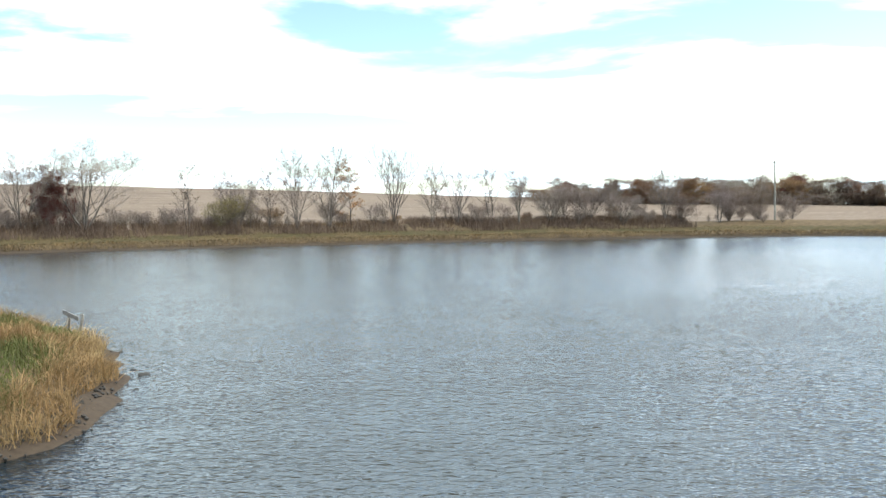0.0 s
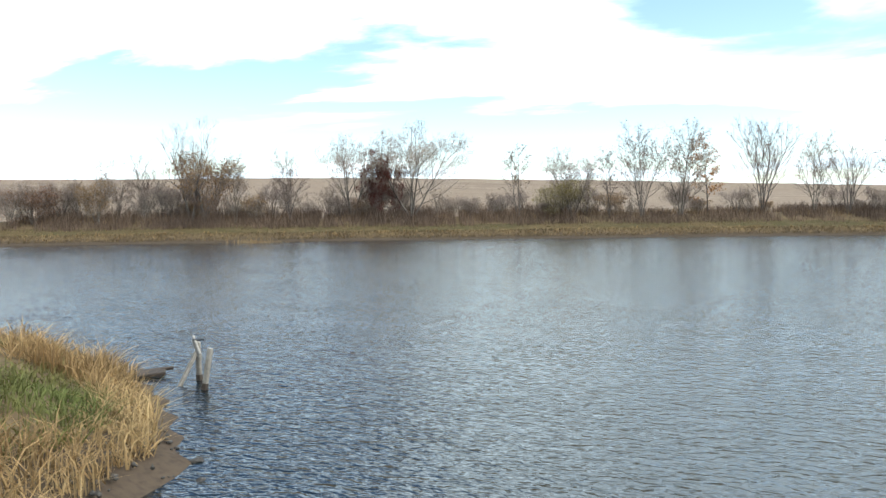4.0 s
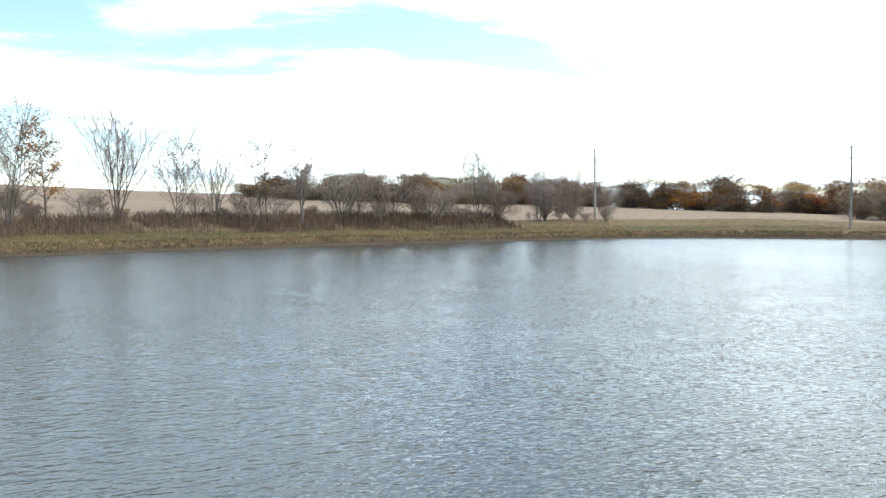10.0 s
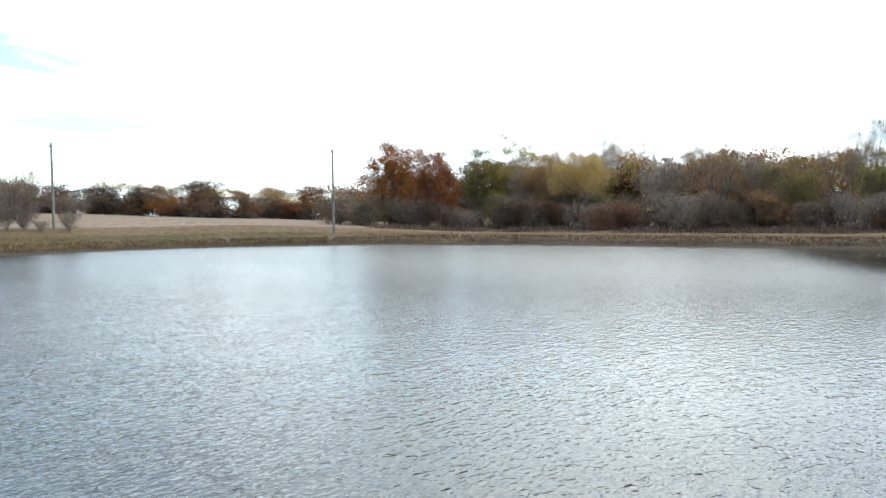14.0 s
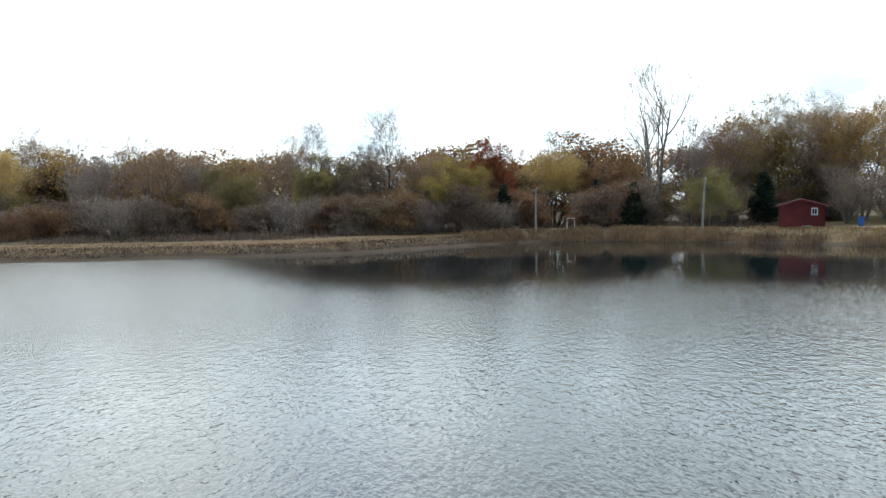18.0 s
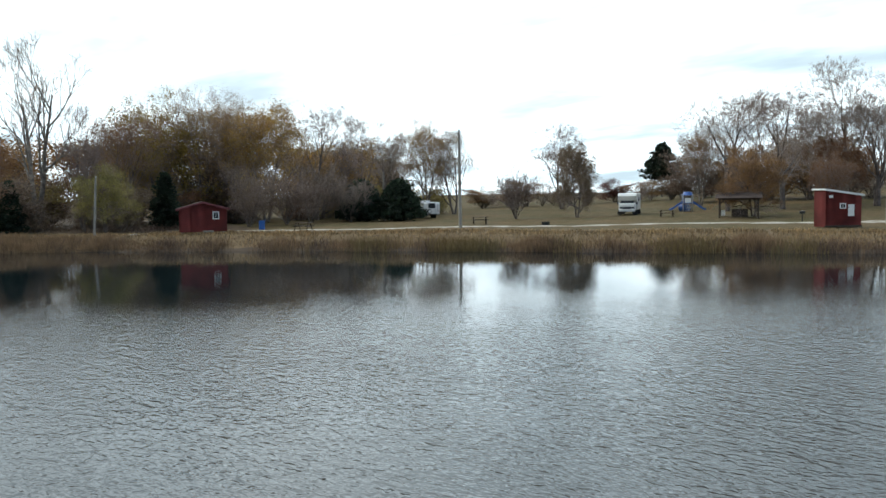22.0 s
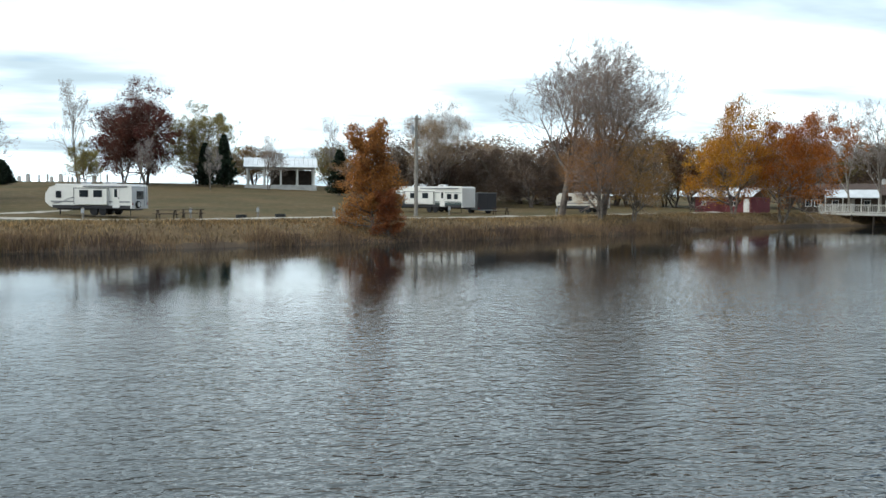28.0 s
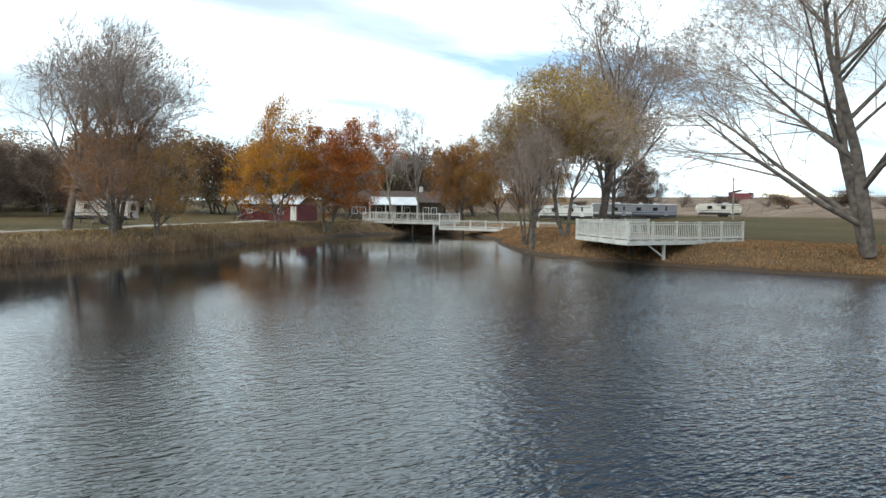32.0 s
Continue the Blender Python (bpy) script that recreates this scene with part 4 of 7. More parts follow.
# ---- woods behind the east dam ----
G_WOOD = "trees behind the east dam"
EAST_TREES = [
    ("rust", 112.0, 130.0, 13.6, 1.0, "broad oak with brown-red autumn leaves"),
    ("rust", 110.0, 119.5, 11.8, 0.8, "upright oak with orange-red autumn leaves"),
    ("olive", 119.5, 117.1, 12.2, 0.9, "tree with yellow-green autumn leaves"),
    ("yellow", 122.0, 112.2, 13.0, 0.95, "tree with golden yellow leaves"),
    ("tufted", 117.0, 107.0, 10.8, 1.1, "grey half-bare tree in the wood"),
    ("gold_top", 116.0, 102.0, 11.4, 1.1, "half-bare tree with golden top in the wood"),
    ("tan_top", 130.7, 98.9, 14.2, 0.9, "tree with pale golden top leaves"),
    ("bare_pale", 119.5, 89.0, 13.2, 0.75, "pale bare tree above the wood"),
    ("gold_top", 113.0, 95.5, 10.6, 1.1, "half-bare tree with thin golden top"),
    ("tufted", 112.0, 83.0, 11.2, 0.9, "grey half-bare tree with leaf tufts"),
    ("tan_top", 110.5, 75.5, 11.4, 1.1, "half-bare tree with tan leaf tufts"),
    ("tufted", 111.5, 71.0, 11.0, 0.9, "grey half-bare tree with leaf tufts"),
    ("olive", 108.2, 66.0, 8.4, 1.0, "dull green tree in the wood"),
    ("tan_top", 114.3, 61.4, 11.4, 0.8, "tree with sparse golden leaves"),
    ("bare_vase", 110.7, 57.0, 13.4, 0.7, "tall bare tree standing above the wood"),
    ("bare_vase", 111.1, 47.8, 14.2, 0.85, "tall bare tree standing above the wood"),
    ("olive", 109.0, 56.0, 8.8, 0.9, "dull green tree in the wood"),
]
EAST_TREES_2 = [
    ("dull", 108.0, 51.6, 8.6, 1.0, "dark grey-brown tree in the wood"),
    ("tan_top", 113.0, 43.6, 9.8, 0.9, "tree with sparse orange leaves"),
    ("yellow", 105.5, 39.6, 8.6, 1.0, "bushy tree with yellow-green leaves"),
    ("rust", 112.3, 35.2, 11.0, 0.75, "tree with rusty orange top"),
    ("bare_vase", 117.8, 25.6, 12.4, 1.2, "wide bare tree behind the cove"),
    ("gold_top", 113.0, 27.5, 9.6, 1.1, "half-bare tree with golden leaves behind the cove"),
    ("brown", 111.0, 20.0, 8.8, 1.0, "red-brown tree behind the cove"),
    ("cedar", 102.5, 23.8, 5.6, 1.2, "dark green cedar behind the cove"),
    ("cedar", 101.0, 20.0, 5.2, 1.2, "dark green cedar behind the cove"),
    ("cedar", 103.0, 34.6, 5.4, 1.2, "dark cedar at the wood's edge"),
    ("bare_dead", 105.3, 16.3, 19.0, 0.9, "very tall dead-looking bare tree"),
    ("bare_vase", 103.2, 12.6, 12.6, 0.6, "tall narrow bare tree"),
    ("olive", 101.0, 11.2, 6.4, 1.0, "small olive tree behind a pole"),
    ("tan_top", 111.9, 5.1, 13.0, 0.8, "half-bare tree with sparse golden leaves"),
    ("yellow", 116.5, -1.0, 14.0, 0.9, "tall tree with yellow-brown leaves"),
    ("tan_top", 115.2, -6.0, 15.4, 0.8, "tall tree with golden leaf tufts"),
]
EAST_TREES_3 = [
    ("tan_top", 114.2, -10.0, 15.8, 0.8, "tall tree with golden leaf tufts"),
    ("gold_top", 113.0, -14.0, 14.8, 0.9, "tall tree with thin golden leaves"),
    ("thicket", 98.0, -3.2, 6.2, 1.2, "dense grey bush behind the red cabin"),
    ("thicket", 99.0, -8.6, 6.0, 1.3, "dense grey bush behind the red cabin"),
    ("cedar", 103.0, 4.0, 6.2, 1.4, "dark cedar behind the red cabin"),
    ("bare_big", 110.0, -20.0, 15.2, 0.9, "broad dark bare tree in the wood"),
    ("thicket", 104.0, -15.0, 8.0, 1.1, "grey-brown thicket in the wood"),
    ("bare_vase", 109.4, -26.6, 13.4, 0.85, "tall bare tree in the wood"),
    ("tufted", 110.0, -32.0, 13.2, 0.9, "tall half-bare tree in the wood"),
    ("tan_top", 109.0, -38.5, 13.4, 0.85, "half-bare tree with golden tufts"),
    ("bare_vase", 108.0, -43.0, 12.2, 0.9, "tall bare tree at the end of the wood"),
    ("round_cedar", 98.2, -24.6, 5.2, 1.25, "dark cedar beside a white trailer"),
    ("round_cedar", 101.6, -21.2, 5.2, 1.25, "dark cedar beside a white trailer"),
    ("grey_bush", 101.0, -19.0, 5.2, 1.3, "dense grey bush at the wood's edge"),
]
for key, x, y, h, w, label in EAST_TREES + EAST_TREES_2 + EAST_TREES_3:
    bush = "bush" in label.split()[:3] or "thicket" in label
    tree(key, x, y, h * 0.94, label, "bush" if bush else "tree", G_WOOD, w, name="bush" if bush else "tree")
# the wood behind and below them
for k in range(64):
    f = k / 63
    y = 150 - 200 * f + rng.uniform(-3, 3)
    x = 118 + rng.uniform(0, 22) + (8 if y > 100 else 0) - (4 if y < 0 else 0)
    tree(rng.choice(["far_dull", "far_gold", "far_brown", "far_silver", "far_gold", "far_tan"]), x, y, rng.uniform(7.6, 10.8), "dark half-bare tree in the depth of the wood", "tree", G_WOOD, rng.uniform(1.0, 1.3))
for k in range(46):
    f = k / 45
    y = 146 - 190 * f + rng.uniform(-1.5, 1.5)
    tree(rng.choice(["far_dull", "far_brown", "far_dull", "far_olive"]), 113 + rng.uniform(0, 6), y, rng.uniform(4.0, 6.2), "dark undergrowth in the depth of the wood", "bush", "undergrowth of the east wood", rng.uniform(1.1, 1.5), name="bush", sink=1.0)
for k in range(34):
    f = k / 33
    y = 136 - 128 * f + rng.uniform(-1.5, 1.5)
    x = (100 + rng.uniform(0, 6)) if y < 92 else 104 + rng.uniform(0, 6)
    tree(rng.choice(["far_dull", "grey_bush", "far_brown", "far_dull"]), x, y, rng.uniform(3.4, 5.8), "brown undergrowth bush at the wood's edge", "bush", "undergrowth of the east wood", rng.uniform(1.0, 1.4), name="bush", sink=0.8)

# ---- south shore: camp ground ----
G_CAMP = "camp ground trees"
CAMP_TREES = [
    ("grey_bush", 84.6, -31.5, 5.2, 0.9, "dark rounded bush on a short trunk"),
    ("whip_tree", 84.6, -31.5, 6.6, 0.8, "bare upright stems above a dark bush"),
    ("bare_vase", 101.2, -60.0, 12.8, 1.2, "bare vase-shaped tree behind the lawn"),
    ("dull", 82.5, -40.5, 9.0, 0.6, "grey-brown tree near the gravel road"),
    ("broad_pine", 107.9, -97.6, 10.4, 1.15, "dark spreading pine on the slope"),
    ("tan_top", 77.9, -61.5, 11.0, 0.75, "thin tree with golden leaves"),
    ("bare_big", 71.0, -56.7, 15.2, 1.15, "large bare tree by the shelter"),
    ("bare_big", 66.0, -61.2, 15.4, 1.25, "large bare tree by the shelter"),
    ("bare_vase", 63.3, -70.5, 18.4, 1.2, "very tall bare tree behind the shelter"),
    ("tufted", 58.0, -70.3, 15.8, 1.15, "tall bare tree with silvery twigs"),
    ("bare_vase", 55.4, -77.0, 14.0, 1.1, "tall bare tree behind the red hut"),
    ("brown", 62.4, -46.8, 7.4, 0.9, "grey-brown leafy tree over the shelter"),
    ("tan_top", 55.5, -50.0, 6.4, 0.8, "small tree with tan leaves by the hut"),
    ("brown", 60.5, -66.0, 8.4, 0.7, "brown-leaved tree behind the hut"),
    ("round_cedar", 62.6, -118.3, 3.9, 1.0, "clipped round evergreen among the headstones"),
    ("bare_pale", 53.1, -127.0, 17.4, 0.62, "tall pale bare tree by the cemetery"),
    ("purple", 42.6, -133.1, 16.4, 1.0, "large oak with dark red-brown leaves"),
]
CAMP_TREES_2 = [
    ("purple", 46.2, -131.0, 13.0, 0.9, "large oak with dark red-brown leaves"),
    ("olive", 33.9, -135.9, 14.4, 0.8, "dark green-brown tree beside a red oak"),
    ("cedar", 28.7, -131.2, 9.6, 1.0, "pointed dark evergreen on the slope"),
    ("cedar", 32.0, -130.0, 8.0, 1.1, "pointed dark evergreen on the slope"),
    ("olive", 51.5, -125.5, 6.6, 0.9, "small yellow-green tree on the slope"),
    ("bare_pale", 41.0, -115.0, 8.0, 0.9, "young bare tree on the lawn slope"),
    ("bare_pale", 30.0, -116.0, 7.4, 0.8, "young bare tree on the lawn slope"),
    ("bare_vase", 20.7, -124.5, 9.6, 0.8, "small bare tree in front of the pavilion"),
    ("bare_pale", 8.0, -135.8, 14.0, 0.6, "thin tall bare tree behind the pavilion"),
    ("cypress", 12.5, -29.9, 7.2, 0.95, "narrow orange-brown cypress on the bank"),
    ("cypress", 11.6, -28.6, 3.2, 1.1, "low orange-yellow bush at the water"),
    ("cedar", 9.0, -112.0, 7.6, 1.2, "dark evergreen behind an orange tree"),
    ("tan_top", -3.2, -91.6, 13.4, 0.9, "half-bare tree with pale golden tufts"),
    ("dull", -12.3, -94.8, 8.6, 1.1, "dark brown tree behind the trailers"),
    ("dull", -18.0, -92.0, 8.0, 1.1, "dark brown tree behind the trailers"),
    ("bare_lean", -9.0, -52.5, 17.6, 1.0, "large bare tree on the bank"),
    ("silver_weep", -10.6, -45.9, 14.6, 1.2, "tall tree with silvery leaf remains"),
]
CAMP_TREES_3 = [
    ("amber_thin", -9.2, -42.5, 8.6, 0.75, "orange-brown leafy tree under bare crowns"),
    ("amber_thin", -13.0, -44.0, 8.0, 0.75, "orange-brown leafy tree under bare crowns"),
    ("gold", -33.1, -61.3, 12.4, 0.78, "large orange autumn oak at the water"),
    ("orange", -37.6, -58.6, 11.8, 0.80, "large orange autumn oak at the water"),
    ("bare_pale", -54.7, -69.8, 14.4, 0.8, "tall bare tree by the lodge"),
    ("bare_pale", -56.7, -66.4, 14.6, 0.7, "tall bare tree by the lodge"),
    ("amber", -59.5, -61.0, 10.2, 0.8, "brown leafy tree by the boardwalk"),
    ("amber", -61.5, -56.5, 10.4, 0.85, "brown leafy tree by the boardwalk"),
    ("amber", -64.0, -52.0, 9.6, 0.8, "brown leafy tree by the boardwalk"),
    ("tufted", -35.4, -25.6, 10.8, 0.8, "grey many-stemmed tree on the bank"),
    ("gold_top", -40.9, -27.2, 13.6, 1.0, "tall tree with golden leaves near the deck"),
    ("bare_vase", -47.3, -28.9, 22.5, 1.1, "very tall bare tree near the deck"),
    ("gold_top", -54.4, -32.9, 14.0, 0.9, "tree with golden leaves near the deck"),
    ("tan_top", -38.6, -29.5, 12.0, 0.7, "tree with golden leaves near the deck"),
    ("dull", -105.5, -66.8, 9.6, 1.2, "distant brown tree behind the trailers"),
    ("olive", -49.2, -112.1, 11.0, 1.0, "dull green tree behind the shed"),
]
for key, x, y, h, w, label in CAMP_TREES + CAMP_TREES_2 + CAMP_TREES_3:
    bush = "bush" in label
    tree(key, x, y, h * 0.94, label, "bush" if bush else "tree", G_CAMP, w, name="bush" if bush else "tree")
for k in range(30):
    f = k / 29
    x, y = -20 - 70 * f + rng.uniform(-4, 4), -128 + 42 * f + rng.uniform(-10, 6)
    tree(rng.choice(["far_dull", "far_brown", "far_olive", "far_silver", "far_tan"]), x, y, rng.uniform(8, 12), "half-bare tree behind the camp buildings", "tree", "trees behind the camp", rng.uniform(0.9, 1.2))
tree("old_maple", -37.6, -1.4, 20.5, "large maple with arching bare branches on the bank", "tree", G_CAMP, 1.1, turn=200)

# bushes behind the north dam, denser at its west end
nd = random.Random(31)
for k in range(84):
    f = (k + nd.random()) / 84
    f = f ** 1.35
    i = min(int(f * 9), 8)
    a, b = Vector(SHORE_NORTH[i]), Vector(SHORE_NORTH[i + 1])
    p = a.lerp(b, f * 9 - i)
    d = (b - a).normalized()
    q = p + Vector((-d.y, d.x)) * nd.uniform(8.5, 13.5)
    tree(nd.choice(["grey_bush", "thick_bush", "grey_bush", "sapling", "sapling", "willow_shrub"]), q.x, q.y, nd.uniform(1.6, 3.9) * (1.35 - 0.7 * f), "brown leafless brush bush behind the dam", "bush", "brush behind the north dam", nd.uniform(0.9, 1.4), name="bush")
# brush along the ridge of the west field
for k in range(30):
    a, r = radians(112 + 44 * k / 29 + nd.uniform(-1, 1)), nd.uniform(185, 210)
    tree(nd.choice(["far_dull", "far_brown", "far_silver", "far_tan"]), 5 - r * math.sin(a), 35 + r * math.cos(a), nd.uniform(1.6, 3.6), "low brown brush on the ridge of the field", "bush", "ridge brush", nd.uniform(1.4, 2.4), name="bush")
# hedgerow behind the camp lawn
for k in range(34):
    f = k / 33
    x, y = 122 - 48 * f + nd.uniform(-2, 2), -62 - 52 * f + nd.uniform(-3, 3)
    tree(nd.choice(["far_dull", "far_brown", "far_silver", "far_purple"]), x, y, nd.uniform(2.0, 4.2), "brown hedgerow bush behind the lawn", "bush", "hedgerow behind the lawn", nd.uniform(1.2, 1.8), name="bush")
for k in range(16):
    f = k / 15
    x, y = 6 - 40 * f + nd.uniform(-2, 2), -100 - 14 * f + nd.uniform(-4, 4)
    tree(nd.choice(["far_dull", "far_brown", "far_silver", "far_tan"]), x, y, nd.uniform(5.5, 9.0), "brown half-bare tree behind the trailers", "tree", "trees behind the camp", nd.uniform(1.0, 1.4))
for k in range(12):
    f = k / 11
    tree(nd.choice(["far_silver", "far_dull", "far_tan", "far_brown"]), 90 - 26 * f + nd.uniform(-2, 2), -78 - 9 * f + nd.uniform(-4, 4), nd.uniform(5.0, 8.5), "half-bare tree behind the picnic shelter", "tree", "trees behind the shelter", nd.uniform(1.0, 1.4))
for k in range(9):
    tree(nd.choice(["far_olive", "cedar", "far_dull", "far_brown"]), 34 - 40 * k / 8 + nd.uniform(-1, 1), -148 + nd.uniform(-3, 3), nd.uniform(5.0, 8.0), "dark tree behind the white pavilion", "tree", "trees behind the pavilion", nd.uniform(1.0, 1.3))


# ---- poles ----
def utility_pole(x, y, h, label, arms=((0.25, 1.0),), lean=(0.0, 0.0), turn=0.0, r=0.16, base=0.0, can=False):
    top = thing("utility_pole", label, "utility pole", "utility poles", pose(x, y, gz(x, y) - 0.1 + base, lean[0], lean[1], turn))
    part("shaft", Geo().tube((0, 0, 0), (0, 0, h), r, r * 0.68, 12), WOOD_POLE, top, smooth=False)
    part("cap", Geo().tube((0, 0, h), (0, 0, h + 0.12), r * 0.5, r * 0.2, 8), STEEL, top)
    for down, wide in arms:
        arm = part("crossarm", Geo().box((0, r * 0.75, h - down), (wide, 0.09, 0.11), ch=0.012), WOOD_POLE, top)
        for s in (-0.46, 0.46):
            part("insulator", Geo().tube((s * wide, r * 0.75, h - down + 0.05), (s * wide, r * 0.75, h - down + 0.22), 0.045, 0.03, 8), STEEL, arm)
    if can:
        tank = part("transformer", Geo().tube((r + 0.22, 0, h - 1.7), (r + 0.22, 0, h - 0.9), 0.2, 0.2, 14), STEEL, top, "grey steel transformer can")
        part("bushing", Geo().tube((r + 0.22, 0, h - 0.9), (r + 0.22, 0, h - 0.7), 0.05, 0.03, 8), STEEL, tank)
    return top


utility_pole(53.3, 134.3, 9.6, "weathered wooden utility pole beside a thicket", ((0.35, 0.9),), (0, -1.0), 40)
utility_pole(76.0, 112.7, 10.3, "weathered wooden utility pole at the dam corner", ((0.25, 1.1), (1.5, 0.5)), (0, 1.0), 50)
utility_pole(92.3, 15.4, 5.4, "short wooden pole leaning near the cove", (), (3, -2), r=0.12)
utility_pole(100.1, -23.6, 6.4, "thin wooden pole beside a white trailer", (), r=0.12)
utility_pole(73.6, -12.1, 9.3, "pale wooden pole beside the gravel road", ((0.3, 0.5),), r=0.16)
utility_pole(43.9, -35.2, 7.6, "grey wooden pole behind the red hut", ((0.2, 0.5),), r=0.17)
utility_pole(6.3, -49.6, 9.4, "wooden utility pole with transformer by the trailers", ((0.3, 0.8),), r=0.19, can=True)
utility_pole(-108.8, -52.2, 6.8, "far wooden pole with a street lamp arm", ((0.4, 1.6),), r=0.14)
utility_pole(99.0, 31.6, 4.6, "weathered stub of a wooden pole at the cove", (), (1, 2), r=0.1)


# ---- buildings ----
def window_part(parent, c, w, h, face, trim=WHITE_TRIM, bars=True, depth=0.06):
    """A framed window centred at c on a wall; face is the turn (degrees) of its outward side from -y."""
    m = Matrix.Translation(c) @ Matrix.Rotation(radians(face), 4, "Z")
    g = Geo()
    for s in (-1, 1):
        g.box((s * (w / 2 + 0.03), -depth / 2, 0), (0.07, depth, h + 0.13), m)
        g.box((0, -depth / 2, s * (h / 2 + 0.03)), (w, depth, 0.07), m)
    fr = part("window", g, trim, parent)
    part("pane", Geo().box((0, -0.012, 0), (w, 0.02, h), m), GLASS, fr)
    if bars:
        part("glazing_bar", Geo().box((0, -0.03, 0), (0.03, 0.025, h), m), trim, fr)
    return fr


def boards(parent, name, p0, p1, z0, z1, wide, mat, profile=None):
    """Upright siding boards from p0 to p1, each a piece of its own. profile(f) gives the top height."""
    p0, p1 = Vector((*p0, 0)), Vector((*p1, 0))
    n = max(1, round((p1 - p0).length / wide))
    d = (p1 - p0) / n
    out = d.normalized().cross(Vector((0, 0, 1)))
    for k in range(n):
        a, b = p0 + d * (k + 0.04), p0 + d * (k + 0.96)
        ta, tb = (profile(k / n), profile((k + 1) / n)) if profile else (z1, z1)
        t = 0.025
        vs = [a + Vector((0, 0, z0)), b + Vector((0, 0, z0)), b + Vector((0, 0, tb)), a + Vector((0, 0, ta))]
        vs += [v + out * t for v in vs]
        part(name, Geo().add(vs, [(0, 1, 2, 3), (7, 6, 5, 4), (0, 4, 5, 1), (1, 5, 6, 2), (2, 6, 7, 3), (3, 7, 4, 0)]), mat, parent)


def gable_cabin(x, y, turn, w, d, eave, ridge, label, wall_mat, roof_mat):
    """A cabin whose gable faces -y."""
    top = thing("cabin", label, "cabin", "", pose(x, y, gz(x, y) + 0.12, 0, 0, turn))
    wall = part("wall", Geo().prism([(-w / 2, 0), (w / 2, 0), (w / 2, eave), (0, ridge), (-w / 2, eave)], 0, d), wall_mat, top)
    boards(wall, "board", (w / 2, -0.0), (-w / 2, -0.0), 0, eave, 0.3, wall_mat, lambda f: eave + (ridge - eave) * (1 - abs(2 * f - 1)))
    for s in (-1, 1):
        o, k = 0.25, (ridge - eave) / (w / 2)
        a, b = (0, ridge + 0.03), (s * (w / 2 + o), eave - o * k + 0.03)
        part("roof_panel", Geo().prism([a, b, (b[0], b[1] + 0.07), (a[0], a[1] + 0.08)], -o, d + o), roof_mat, top)
        part("fascia", Geo().prism([(a[0], a[1] - 0.10), (b[0], b[1] - 0.10), (b[0], b[1] + 0.05), (a[0], a[1] + 0.06)], -o - 0.03, -o), RED_FADED, top)
    window_part(top, (w * 0.27, -0.03, 1.45), 0.42, 0.55, 0)
    part("step", Geo().box((w * 0.1, -0.45, 0.05), (0.9, 0.5, 0.14), ch=0.02), WOOD_GREY, top)
    for sx in (-1, 1):
        for sy in (0.1, 0.9):
            part("footing", Geo().box((sx * (w / 2 - 0.3), d * sy, -0.15), (0.4, 0.4, 0.3), ch=0.02), STONE, top)
    return top


gable_cabin(85.3, 8.3, -115, 4.1, 4.0, 2.05, 2.62, "small dark red wooden cabin with low gable roof", RED_SIDING, ROOF_DARK)


def shed_hut():
    """The tall red hut with a white-edged lean-to roof."""
    x, y = 45.6, -26.8
    top = thing("red_hut", "dark red board hut with white-edged slanting roof", "hut", "", pose(x, y, gz(x, y) + 0.05, 0, 0, math.degrees(math.atan2(-2.9, -1.9))))
    w, d, hi, lo = 3.2, 1.6, 3.05, 2.6
    # local x runs along the front, y runs away from the pond
    wall = part("wall", Geo().prism([(0, 0), (w, 0), (w, lo), (0, hi)], 0, d), RED_SIDING, top)
    boards(wall, "board", (w, 0), (0, 0), 0, hi, 0.28, RED_SIDING, lambda f: lo + (hi - lo) * f)
    boards(wall, "board", (0, 0), (0, d), 0, hi, 0.28, RED_SIDING)
    part("roof_panel", Geo().prism([(-0.12, hi + 0.03), (w + 0.14, lo - 0.01), (w + 0.14, lo + 0.07), (-0.12, hi + 0.11)], -0.14, d + 0.12), ROOF_METAL, top)
    part("fascia", Geo().prism([(-0.14, hi - 0.06), (w + 0.16, lo - 0.10), (w + 0.16, lo + 0.06), (-0.14, hi + 0.10)], -0.18, -0.14), WHITE_TRIM, top, "white roof edge board")
    part("fascia", Geo().box((-0.145, d / 2, hi + 0.03), (0.04, d + 0.28, 0.13)), WHITE_TRIM, top)
    window_part(top, (1.5, -0.03, 1.72), 0.4, 0.32, 0, bars=True)
    door = part("door_panel", Geo().box((2.25, -0.045, 1.35), (0.55, 0.05, 0.95), ch=0.01), WHITE_TRIM, top, "pale board by the door")
    part("hinge", Geo().box((2.0, -0.08, 1.6), (0.08, 0.03, 0.06)), BLACK_METAL, door)
    part("vent", Geo().box((0.45, -0.035, 2.5), (0.35, 0.03, 0.22), ch=0.005), WHITE_TRIM, top)
    part("sill_beam", Geo().box((w / 2, 0.02, 0.06), (w + 0.1, 0.16, 0.14), ch=0.01), WOOD_DARK, top)


shed_hut()


